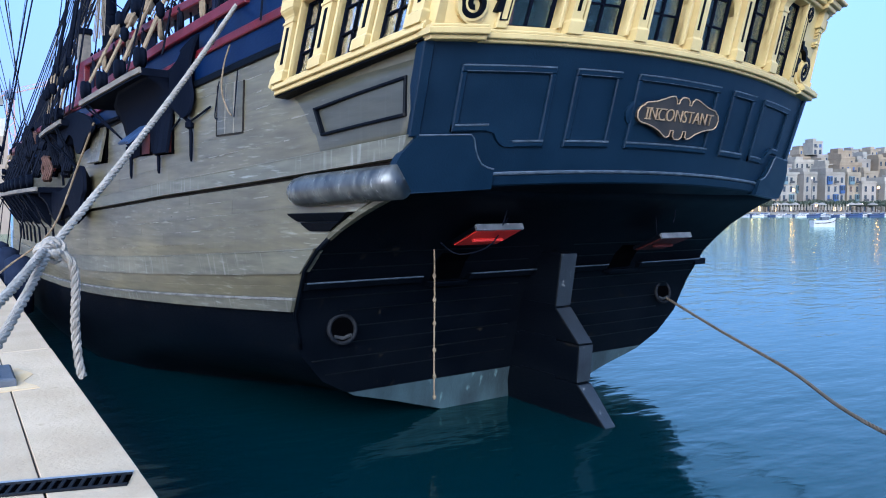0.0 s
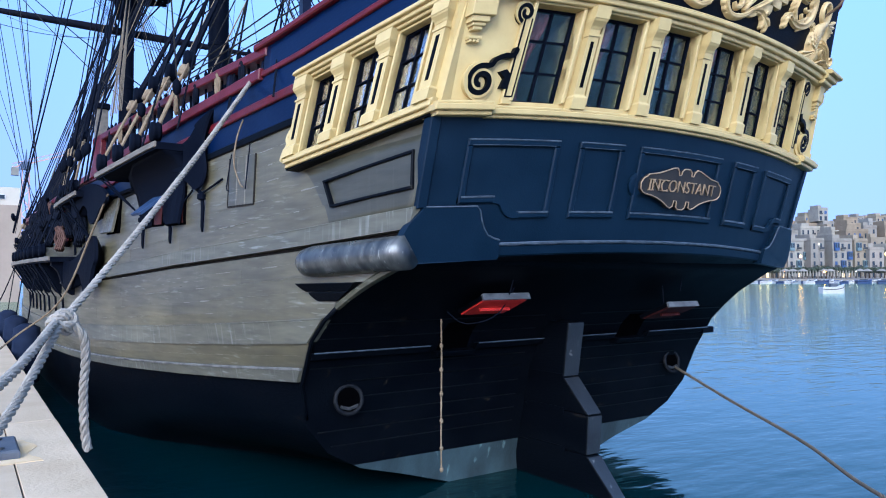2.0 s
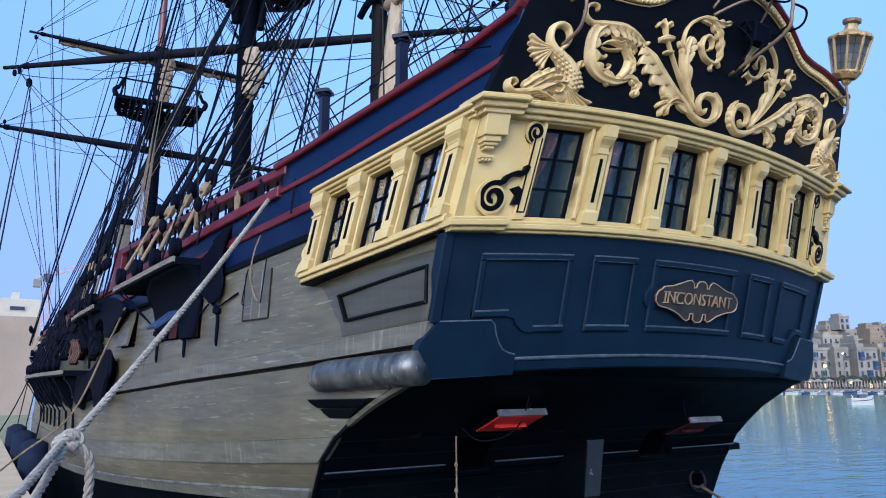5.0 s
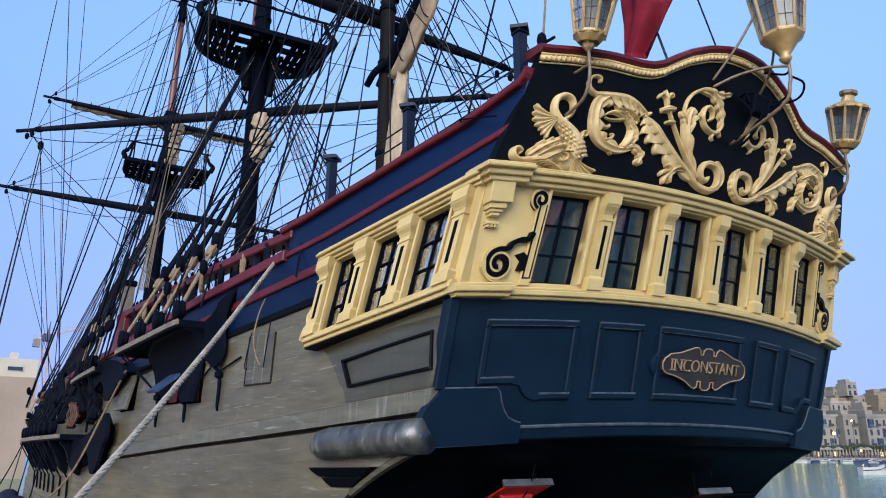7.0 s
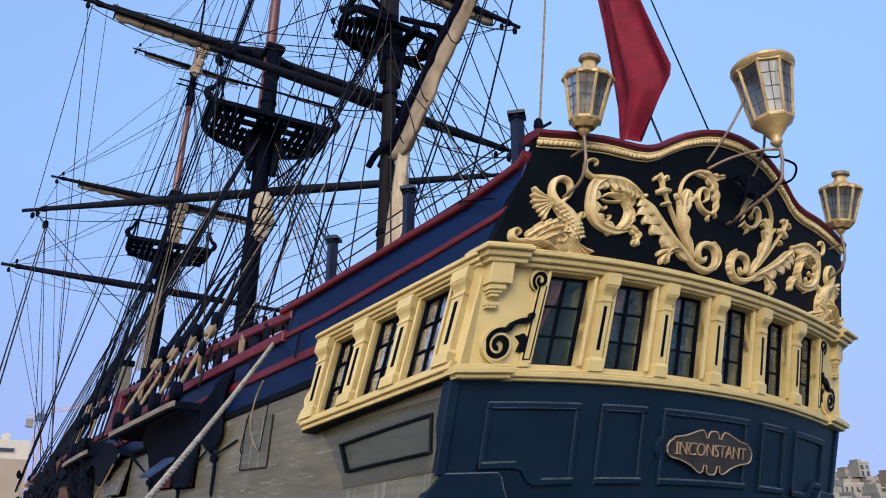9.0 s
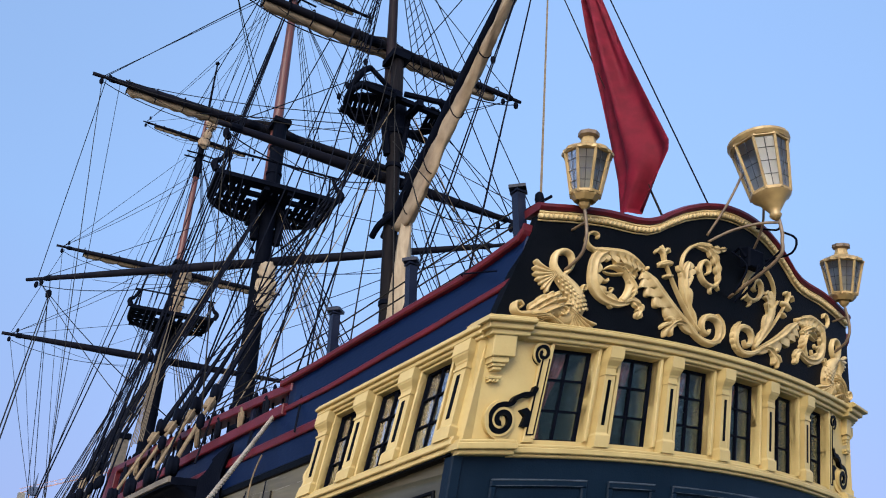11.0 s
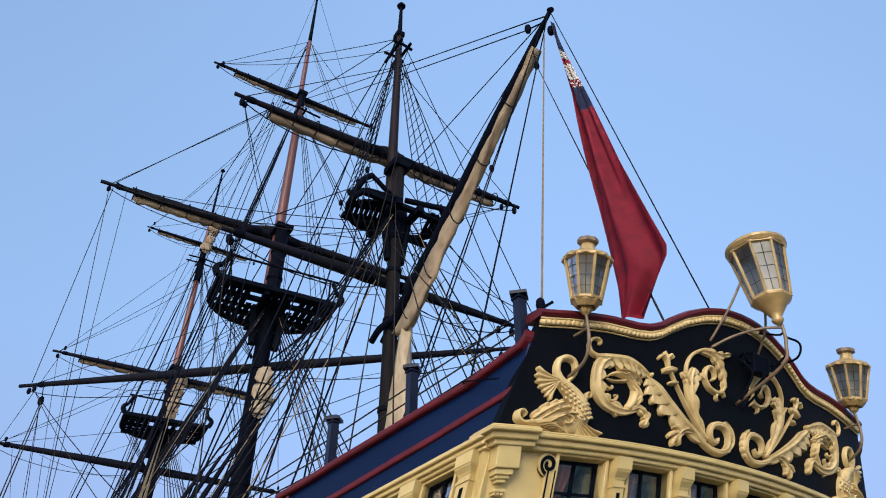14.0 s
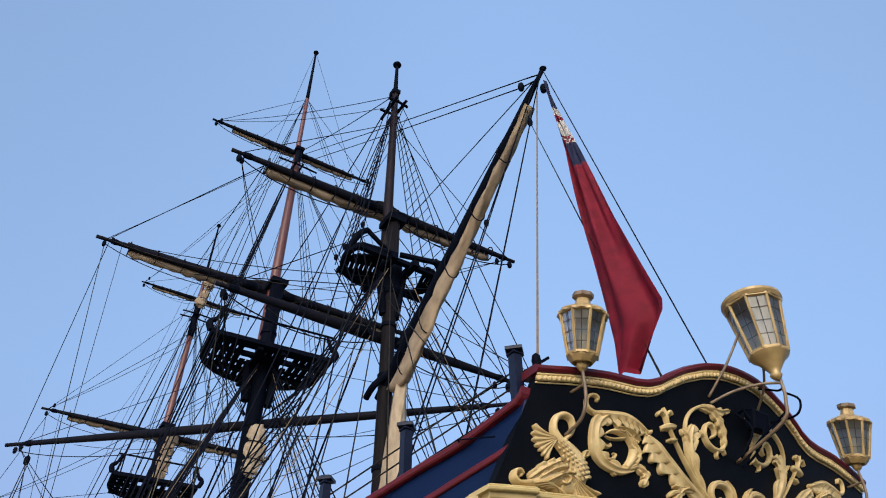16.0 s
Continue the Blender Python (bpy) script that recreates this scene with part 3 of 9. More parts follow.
# the outermost panels have a corner cut by the bracket's scroll
for m in (-1, 1):
    bm = bmesh.new()
    def SM(x, v, o, m=m):
        return S(m * x, v, o)
    xi, xo, xc = (1.74, 2.74, 2.10) if m < 0 else (1.80, 2.64, 2.14)
    for a in ((xi, xo, PT - 0.065, PT), (xi, xi + 0.06, PB, PT - 0.065), (xo - 0.06, xo, PB + 0.16, PT - 0.065), (xi, xc, PB, PB + 0.065), (xc + 0.26, xo, PB + 0.155, PB + 0.22)):
        slab(bm, SM, *a, -0.01, 0.036, 3, 2, 0.012)
    ribbon(bm, SM, [(p.x, p.y) for p in smooth_line([(xc - 0.02, PB + 0.033, 0), (xc + 0.07, PB + 0.04, 0), (xc + 0.14, PB + 0.09, 0), (xc + 0.19, PB + 0.16, 0), (xc + 0.28, PB + 0.187, 0)], 5)], 0.062, -0.01, 0.036)
    part("panel_frame", bm, M_COUNTER, hull)
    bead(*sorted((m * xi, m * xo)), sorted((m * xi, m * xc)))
    lit_edge(SM, xc + 0.28, xo - 0.02, PB + 0.205, PB + 0.224, 0.042)
    # scrolled bracket at the corner
    bm = bmesh.new()
    prof = [(3.12, 2.945), (2.25, 2.94), (2.26, 3.13), (2.32, 3.145), (2.395, 3.18), (2.45, 3.25), (2.49, 3.33), (2.52, 3.42), (2.56, 3.46), (3.06, 3.47), (3.19, 3.32), (3.25, 3.18), (3.27, 3.10), (3.22, 2.96)]
    lo = [bm.verts.new(SM(x, v, -0.05)) for x, v in prof]
    hi_ = [bm.verts.new(SM(x, v, 0.07)) for x, v in prof]
    bm.faces.new(hi_)
    for k in range(len(prof)):
        bm.faces.new((lo[k], lo[(k + 1) % len(prof)], hi_[(k + 1) % len(prof)], hi_[k]))
    part("corner_bracket", bm, M_COUNTER, hull, "scrolled corner bracket")
    bm = bmesh.new()
    tube(bm, [SM(x, v, 0.068) for x, v in prof[2:10]], 0.009, 5)
    part("bracket_edge", bm, M_EDGE, hull)
    # corner post where side and stern meet
    bm = bmesh.new()
    slab(bm, SM, 3.03, 3.13, 3.46, 4.3, -0.1, 0.03, 1, 3, 0.01)
    part("corner_post", bm, M_COUNTER, hull)
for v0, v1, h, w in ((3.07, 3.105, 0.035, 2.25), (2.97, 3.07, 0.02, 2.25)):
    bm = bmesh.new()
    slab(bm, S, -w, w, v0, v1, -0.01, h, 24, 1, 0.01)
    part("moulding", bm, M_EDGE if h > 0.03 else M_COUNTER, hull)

# quarter: framed panel under the gallery, round moulding, steps
def quarter(s, z, o):
    """The side abaft the gallery's forward end: s 0 at the stern to 1."""
    y = stern_y(3.05, z) + 0.02 + s * 2.0
    return HZ(y, z, o)


def quarter_panel(s, v, o):
    y = 7.40 + s * (1.14 + 0.14 * v)
    z = (3.525 - 0.10 * s) + v * (0.37 - 0.08 * s)
    return HZ(y, z, o + 0.05)


def quarter_foot(s, v, o):
    """The smooth foot of the quarter gallery, rounding into the side forward."""
    z = 3.32 - 0.13 * s + v * (0.72 - 0.06 * s)
    y0_ = stern_y(3.07, z) + 0.04
    y = y0_ + s * (8.86 + 0.42 * v * v - y0_)
    round_ = max(0.0, 1 - s ** 3.2) * (0.7 + 0.3 * min(1.0, v * 1.6))
    return HZ(y, z, o * round_ if o > 0 else o)


part("quarter_foot", slab(bmesh.new(), quarter_foot, 0, 1, 0, 1, -0.03, 0.055, 18, 8), M_QUARTER, hull, "smooth dark foot of the quarter gallery", True)
bm = bmesh.new()
for a in ((0, 1, 0, .085), (0, 1, .915, 1), (0, .022, .085, .915), (.978, 1, .085, .915)):
    slab(bm, quarter_panel, *a, -0.03, 0.03, 4, 2, 0.008)
part("quarter_panel_frame", bm, M_BLACK, hull, "black panel frame below the gallery")
for side in (-1, 1):
    if side < 0:
        bm = bmesh.new()
        pts = [HZ(y, z, 0.05, side) for y, z in ((7.45, 2.935), (7.8, 2.92), (8.3, 2.895), (8.78, 2.87), (8.90, 2.862), (8.97, 2.857), (9.01, 2.854))]
        tube(bm, pts, [0.165, 0.165, 0.165, 0.165, 0.15, 0.115, 0.05], 20)
        part("quarter_roll", bm, M_ROLL, hull, "weathered round timber under the gallery", True)
    for z0, z1, y1, o in ((2.55, 2.64, 9.03, 0.11), (2.45, 2.545, 8.86, 0.07)):
        bm = bmesh.new()
        def undercut(y, z, w, z0=z0, z1=z1, y1=y1, side=side):
            v = (z - z0) / (z1 - z0)
            y = y - 0.12 * (1 - v) ** 1.6 * max(0.0, (y - 8.0) / (y1 - 8.0))
            return HZ(max(y, side_start(z) + 0.03), z - 0.02 * (y - 8.8), w * (0.55 + 0.45 * v) if w > 0 else w, side)
        slab(bm, undercut, 7.9, y1, z0, z1, -0.08, o, 6, 4, 0.008)
        part("quarter_step", bm, M_BLACK, hull, "stepped black moulding")
# the edge between side and stern
bm = bmesh.new()
tube(bm, [Vector((-half_breadth(side_start(z), z) - 0.0, side_start(z), z)) for z in (2.40, 2.52, 2.62, 2.70, 2.77, 2.83)], 0.04, 6)
part("edge_timber", bm, M_QUARTER, hull)
bm = bmesh.new()
tube(bm, [Vector((-half_breadth(side_start(z), z) + 0.0, side_start(z) - 0.012, z)) for z in (1.10, 1.25, 1.5, 1.75, 2.03, 2.25, 2.42)], 0.024, 8)
part("edge_timber", bm, M_BLACK, hull, "black painted corner timber", True)

# the lower stern's planks: each strake's worn upper edge
for z_, ua, ub in ((0.72, -0.97, 0.97), (0.91, -0.98, 0.98), (1.10, -0.84, 0.84), (1.30, -0.80, 0.80), (1.50, -0.84, 0.84), (1.68, -0.98, 0.98), (2.02, -0.98, 0.98), (2.2, -0.98, 0.98)):
    for a_, b_ in ((ua, -0.09), (0.09, ub)):
        part("strake_edge", slab(bmesh.new(), lambda u, z, o: tuck(z, u, o), a_, b_, z_, z_ + 0.014, -0.01, 0.010, 12, 1), M_STRAKE, hull, "worn edge of a black plank")

# tuck: ledge, ports, lids, hawse rings, ladder rope
for u0, u1 in ((-0.995, -0.56), (-0.36, -0.04), (0.06, 0.36), (0.56, 0.97)):
    bm = bmesh.new()
    slab(bm, lambda u, z, o: tuck(z - 0.0, u, o), u0, u1, 1.80, 1.88, -0.02, 0.09, 6, 1, 0.012)
    part("ledge", bm, M_BLACK, hull)
    bm = bmesh.new()
    tube(bm, [tuck(1.88, u, 0.088) for u in steps(u0 + 0.004, u1 - 0.004, 6)], 0.010, 5)
    part("ledge_edge", bm, M_EDGE, hull, "worn pale edge")
e_ = tuck(1.84, 0.97)
part("ledge", block(bmesh.new(), e_.x - 0.1, e_.x + 0.17, e_.y - 0.10, e_.y + 0.25, 1.79, 1.89, 0.012), M_BLACK, hull)
for m in (-1, 1):
    bm = bmesh.new()
    slab(bm, lambda x, z, o: Vector((m * x, side_start(z) - o, z)), 1.3, 1.85, 1.74, 1.80, -0.02, 0.14, 1, 1, 0.01)
    part("port_sill", bm, M_BLACK, hull)
    port = part("stern_port", slab(bmesh.new(), lambda x, z, o: Vector((m * x, side_start(z) - o, z)), 1.36, 1.8, 1.82, 2.16, -0.02, 0.012, 1, 3), M_VOID, hull, "dark open stern port")
    low = 0.0 if m < 0 else -0.16
    xa, xb = (1.16, 1.83) if m < 0 else (1.32, 1.95)
    def leaf_(x, v, o, m=m, low=low):
        return Vector((m * x, 8.55 - 0.48 * v, 2.27 + low + 0.19 * v)) + Vector((0, 0.36, 0.93)) * o
    lid = part("port_lid", slab(bmesh.new(), leaf_, xa, xb, 0, 0.97, 0.0, 0.05, 1, 1, 0.006), M_BLACK, hull, "raised stern port lid with a grey edge")
    part("lid_edge", slab(bmesh.new(), leaf_, xa - 0.005, xb + 0.005, 0.972, 1.03, -0.015, 0.06, 1, 1, 0.006), M_LID, lid, "worn grey lid edge")
    # starboard lining and bar take a darker red, with their shade in the colour
    part("lid_lining", slab(bmesh.new(), leaf_, xa + 0.02, xb - 0.02, 0.05, 0.965, -0.018, -0.002, 1, 1), M_LIDRED if m < 0 else M_DARKRED, lid, "red lid lining")
    part("lid_bar", tube(bmesh.new(), [leaf_(xa + 0.12, 0.5, -0.04), leaf_(xb - 0.12, 0.5, -0.04)], 0.022, 6), M_LIDRED if m < 0 else M_DARKRED, lid)
    part("lid_rope", tube(bmesh.new(), [(m * 1.5, 8.02, 2.5), (m * 1.47, 7.95, 2.75), (m * 1.4, 7.8, 2.9)], 0.008, 5), M_ROPE, lid)
    part("lid_rope", tube(bmesh.new(), smooth_line([(m * 1.2, 8.1, 2.86), (m * 1.45, 8.25, 2.3), (m * 1.75, 8.5, 2.16), (m * 1.95, 8.6, 2.3)], 4), 0.008, 5), M_ROPE, lid)
    ring = bmesh.new()
    c = Vector((m * 2.88, side_start(1.29) - 0.05, 1.29 if m < 0 else 1.335))
    n_ = 20
    for rad, dy in ((0.17, 0.0),):
        loop = [c + Vector((math.cos(2 * math.pi * k / n_) * rad, 0.15 * math.sin(2 * math.pi * k / n_) * rad, math.sin(2 * math.pi * k / n_) * rad * 0.95)) for k in range(n_ + 1)]
        tube(ring, loop, 0.027, 8, False)
    part("hawse_ring", ring, M_RING2, hull, "worn iron hawse ring", True)
    part("hawse_hole", lathe(bmesh.new(), [(0.15, 0), (0.15, 0.02), (0.0, 0.021)], c + Vector((0, 0.02, 0)), 18, Vector((0, -1, 0.1))), M_VOID, hull)
    part("hawse_lip", tube(bmesh.new(), [c + Vector((a * 0.11, -0.01, -0.075 - 0.03 * (1 - abs(a)))) for a in (-1, -.5, 0, .5, 1)], 0.022, 6), M_RING, hull)

# rudder on the centreline
rudder = thing("rudder", "black and grey painted rudder blade hung on the sternpost", "rudder", at=(0, 8.6, 0))
def blade(y_aft, z0, z1, w0, w1, y_fwd=9.6):
    bm = bmesh.new()
    (ya0, ya1) = y_aft
    for z, ya, w in ((z0, ya0, w0), (z1, ya1, w1)):
        for x, y in ((-w, ya), (w, ya), (w, y_fwd), (-w, y_fwd)):
            bm.verts.new((x, y, z))
    v = list(bm.verts)
    for f in ((0, 1, 5, 4), (1, 2, 6, 5), (2, 3, 7, 6), (3, 0, 4, 7), (3, 2, 1, 0), (4, 5, 6, 7)):
        bm.faces.new([v[i] for i in f])
    bmesh.ops.bevel(bm, geom=list(bm.edges), offset=0.012, segments=1, affect="EDGES")
    return bm


for (ya, z0, z1, w0, w1) in (((8.60, 8.49), 1.40, 2.12, 0.13, 0.14), ((8.18, 8.595), 0.97, 1.395, 0.12, 0.13), ((8.22, 8.175), 0.47, 0.965, 0.115, 0.12), ((7.42, 8.215), -0.35, 0.465, 0.07, 0.115)):
    part("rudder_blade", blade(ya, z0, z1, w0, w1), M_BLACK, rudder)
    bm = bmesh.new()
    slab(bm, lambda u, v, o: Vector((u * (w0 + (w1 - w0) * v), ya[0] + (ya[1] - ya[0]) * v - o, z0 + (z1 - z0) * v)), -0.97, 0.97, 0.02, 0.98, 0.0, 0.015, 1, 1, 0.004)
    part("edge_plate", bm, M_RUDDER, rudder, "blue-grey painted edge plate")
for z in (0.47, 0.97, 1.41):
    bm = bmesh.new()
    block(bm, -0.135, 0.135, 8.6, 9.3, z - 0.04, z + 0.04, 0.01)
    part("rudder_strap", bm, M_BLACK, rudder, "black iron rudder strap")


# ---- stern gallery ----
gallery = thing("stern_gallery", "cream-painted stern gallery with six sash windows and pilasters", "stern gallery")
WIN = [-2.04, -1.22, -0.40, 0.43, 1.25, 2.04]
HALF = 0.262
V0, V1 = 4.43, 5.285


def ST(x, v, o):
    """The stern face with the windows and pilasters leaning in towards their tops."""
    a = abs(x)
    lean = 0.05 * (4.88 - v) * min(a, 2.2) * max(0.0, min(1.0, 1 - (a - 2.4) / 0.4))
    return S(math.copysign(a + lean, x), v, o)


def wall_panel(x0, x1, v0, v1):
    bm = bmesh.new()
    slab(bm, ST, x0, x1, v0, v1, -0.22, -0.03, max(1, int((x1 - x0) / 0.15)), 2)
    part("gallery_wall", bm, M_CREAM, gallery)


edges = [-3.02] + [e for c in WIN for e in (c - HALF, c + HALF)] + [3.02]
for a, b in zip(edges[::2], edges[1::2]):
    wall_panel(a, b, 4.26, 5.42)
for c in WIN:
    wall_panel(c - HALF, c + HALF, 4.26, V0)
    wall_panel(c - HALF, c + HALF, V1, 5.42)
# sill moulding and cornice, each in stepped courses
for v0, v1, o, w in ((4.265, 4.295, 0.05, 3.0), (4.295, 4.345, 0.085, 3.0), (4.345, 4.375, 0.06, 3.0)):
    bm = bmesh.new()
    slab(bm, S, -2.62, 2.62, v0, v1, -0.02, o, 30, 1, 0.008)
    part("sill_course", bm, M_CREAM, gallery)
for v0, v1, o in ((5.30, 5.34, 0.05), (5.34, 5.39, 0.09), (5.39, 5.425, 0.13), (5.425, 5.45, 0.11)):
    bm = bmesh.new()
    slab(bm, S, -2.62, 2.62, v0, v1, -0.1, o, 30, 1, 0.008)
    part("cornice_course", bm, M_CREAM, gallery)
for m in (-1, 1):
    def SM(x, v, o, m=m):
        return S(m * x, v, o)
    def SMT(x, v, o, m=m):
        return ST(m * x, v, o)
    # corner blocks that stand out farther than the run between them
    for v0, v1, o, x1 in ((4.275, 4.315, 0.11, 3.13), (4.315, 4.37, 0.15, 3.17), (4.37, 4.40, 0.12, 3.14), (5.305, 5.35, 0.12, 3.0), (5.35, 5.40, 0.16, 3.05), (5.40, 5.435, 0.21, 3.10), (5.435, 5.46, 0.18, 3.07)):
        bm = bmesh.new()
        slab(bm, SM, 2.6, x1 - (0.09 if m > 0 and v0 > 5 else 0.0), v0, v1, -0.15, o, 3, 1, 0.008)
        part("corner_course", bm, M_CREAM, gallery)
    # console hanging under the cornice
    for x0, x1, v0, v1, o in ((2.72, 2.95, 5.12, 5.345, 0.10), (2.76, 2.93, 5.07, 5.12, 0.075), (2.78, 2.91, 5.04, 5.07, 0.055), (2.80, 2.89, 5.01, 5.04, 0.04)):
        bm = bmesh.new()
        slab(bm, SM, x0, x1 - (0.08 if m > 0 else 0.0), v0, v1, -0.04, o * (0.5 if m > 0 else 1.0), 1, 1, 0.006)
        part("console", bm, M_CREAM, gallery)
    part("drop_bar", slab(bmesh.new(), SM, 2.79, 2.91, 4.935, 4.96, -0.03, 0.035, 1, 1, 0.004), M_CREAM, gallery)
    for k in range(3):
        part("drop", slab(bmesh.new(), SM, 2.805 + 0.035 * k, 2.83 + 0.035 * k, 4.91, 4.934, -0.03, 0.03, 1, 1, 0.004), M_CREAM, gallery)
    # flat scrolled bracket: cream raised edge with dark painted inlay
    def scroll_pts(cx, cv, r0, r1, turns, start, ccw=1, n=40):
        return [(cx + ccw * (r0 + (r1 - r0) * k / n) * math.cos(start + turns * 2 * math.pi * k / n), cv + (r0 + (r1 - r0) * k / n) * math.sin(start + turns * 2 * math.pi * k / n)) for k in range(n + 1)]
    big = scroll_pts(2.72, 4.585, 0.03, 0.135, 1.5, -math.pi / 2)
    line = big + [(p.x, p.y) for p in smooth_line([(2.72, 4.72, 0), (2.64, 4.728, 0), (2.60, 4.778, 0), (2.52, 4.813, 0), (2.45, 4.818, 0), (2.42, 4.845, 0), (2.405, 4.885, 0)], 5)][1:]
    bm = bmesh.new()
    ribbon(bm, SM, line, 0.045, -0.03, 0.030)
    part("scroll_inlay", bm, M_BLACK, gallery, "black painted scroll line")
    bm = bmesh.new()
    ribbon(bm, SM, scroll_pts(2.72, 4.585, 0.065, 0.168, 1.5, -math.pi / 2), 0.022, -0.03, 0.024)
    part("scroll_edge", bm, M_CREAM, gallery)
    top = scroll_pts(2.375, 5.195, 0.02, 0.085, 1.35, 2.2, -1)
    bm = bmesh.new()
    ribbon(bm, SM, top, 0.030, -0.03, 0.022)
    for x_ in (2.322, 2.392):
        slab(bm, SMT, x_, x_ + 0.013, 4.46, 5.15, -0.03, 0.014, 1, 4)
    slab(bm, SMT, 2.335, 2.392, 4.46, 4.472, -0.03, 0.014, 1, 1)
    leaf_ = [(2.47, 4.703), (2.43, 4.669), (2.43, 4.529), (2.51, 4.536), (2.48, 4.624), (2.54, 4.679)]
    up_, dn_ = [bm.verts.new(SM(x, v, 0.012)) for x, v in leaf_], [bm.verts.new(SM(x, v, -0.03)) for x, v in leaf_]
    bm.faces.new(up_)
    for k in range(6):
        bm.faces.new((dn_[k], dn_[(k + 1) % 6], up_[(k + 1) % 6], up_[k]))
    part("scroll_inlay", bm, M_BLACK, gallery, "black painted scroll line")
    bm = bmesh.new()
    slab(bm, SMT, 2.31, 2.42, 4.40, 5.25, -0.03, 0.006, 1, 4, 0.004)
    lathe(bm, [(0.11, -0.02), (0.11, 0.004), (0.0, 0.005)], SM(2.375, 5.195, 0.0), 20, Vector((0, -1, -0.28)))
    lathe(bm, [(0.175, -0.02), (0.175, 0.004), (0.0, 0.005)], SM(2.72, 4.585, 0.0), 24, Vector((0, -1, -0.28)))
    part("bracket_board", bm, M_CREAM, gallery)


def pilaster(f, u, du, v0, v1, parent):
    """A stepped pilaster in the coordinates of f; du is the half width of its shaft."""
    h = v1 - v0
    p = None
    for (a, b, k, k2, o, o2) in ((0, 0.11, 1.32, 1.32, 0.08, 0.08), (0.11, 0.15, 1.32, 1.0, 0.08, 0.052), (0.15, 0.72, 1.0, 1.0, 0.05, 0.05), (0.72, 0.745, 1.14, 1.14, 0.062, 0.062), (0.745, 0.79, 1.0, 1.0, 0.05, 0.05), (0.79, 0.88, 1.02, 1.38, 0.055, 0.105), (0.88, 1.0, 1.38, 1.38, 0.11, 0.11)):
        va, vb = v0 + a * h, v0 + b * h
        def shaped(x, v, w):
            t = (v - va) / (vb - va)
            t = t * t * (3 - 2 * t)
            return f(u + (x - u) * (k + (k2 - k) * t), v, w if w < 0 else w * (o + (o2 - o) * t))
        bm = bmesh.new()
        slab(bm, shaped, u - du, u + du, va, vb, -0.05, 1.0, 2, 4 if k != k2 else 2)
        if p is None:
            p = part("pilaster", bm, M_CREAM, parent)
        else:
            part("pilaster_block", bm, M_CREAM, p)
    bm = bmesh.new()
    slab(bm, f, u - du * 0.30, u + du * 0.30, v0 + 0.22 * h, v0 + 0.67 * h, 0.03, 0.054, 1, 2)
    part("pilaster_slot", bm, M_BLACK, p, "black painted slot")
    return p


for x in (-1.63, -0.81, 0.015, 0.84, 1.645):
    pilaster(ST, x, 0.062, 4.375, 5.31, gallery)


def sash(f0, u0, u1, v0, v1, parent, bar, rows=3, deep=0.0):
    """A window: cream casing, black sash bars, six panes, a curtain and a dark cabin behind."""
    cu, cv = (u1 - u0), (v1 - v0)
    def f(u, v, o):
        return f0(u, v, o - deep if o < -0.05 else o)
    w = new("window")
    w.parent = parent
    w["label"] = "black-barred sash window with reflecting panes"
    t = bar
    for a in ((u0 - t * 1.2, u0, v0, v1), (u1, u1 + t * 1.2, v0, v1), (u0 - t * 1.2, u1 + t * 1.2, v1, v1 + 0.03 * cv)):
        bm = bmesh.new()
        slab(bm, f, *a, -0.1, 0.012, 1, 2, 0.005)
        part("casing", bm, M_CREAM, w)
    bm = bmesh.new()
    vt = 0.03 * cv
    for a in ((u0, u0 + t, v0, v1), (u1 - t, u1, v0, v1), (u0 + t, u1 - t, v0, v0 + vt), (u0 + t, u1 - t, v1 - vt, v1), ((u0 + u1) / 2 - t * 0.35, (u0 + u1) / 2 + t * 0.35, v0 + vt, v1 - vt)):
        slab(bm, f, *a, -0.125, -0.08, 1, 2)
    for k in range(1, rows):
        v = v0 + cv * k / rows
        slab(bm, f, u0 + t, u1 - t, v - vt * 0.35, v + vt * 0.35, -0.12, -0.083, 1, 1)
    part("sash_frame", bm, M_SPAR, w, "black sash frame")
    for i in range(2):
        for k in range(rows):
            a, b = u0 + t + (cu - 2 * t) * i / 2, u0 + t + (cu - 2 * t) * (i + 1) / 2
            c, d = v0 + cv * k / rows, v0 + cv * (k + 1) / rows
            j1, j2 = random.uniform(-0.004, 0.004), random.uniform(-0.004, 0.004)
            bm = bmesh.new()
            vs = [bm.verts.new(f(*q)) for q in ((a, c, -0.105 + j1), (b, c, -0.105 + j2), (b, d, -0.105 - j1), (a, d, -0.105 - j2))]
            bm.faces.new(vs)
            bmesh.ops.solidify(bm, geom=list(bm.faces), thickness=0.004)
            pane = part("pane", bm, M_GLASS, w)
            pane.visible_shadow = False
    bm = bmesh.new()
    n_ = 12
    def drape(q, v):
        w_ = interp((v - v0) / cv, [0, 0.25, 0.5, 0.8, 1.0], [0.30, 0.24, 0.30, 0.46, 0.55])
        return f(u0 + cu * w_ * q, v, -0.15 + 0.010 * math.sin(q * 22 + v * 2))
    grid(bm, drape, steps(0, 1, n_), steps(v0, v1, 8))
    part("curtain", bm, M_CURTAIN, w, "faded pink curtain")
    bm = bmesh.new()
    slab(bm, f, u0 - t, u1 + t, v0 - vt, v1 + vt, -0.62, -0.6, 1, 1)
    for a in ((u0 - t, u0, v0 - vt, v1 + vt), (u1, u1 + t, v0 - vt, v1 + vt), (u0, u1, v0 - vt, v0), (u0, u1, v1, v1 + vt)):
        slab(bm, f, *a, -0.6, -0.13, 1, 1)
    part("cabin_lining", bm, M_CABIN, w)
    return w


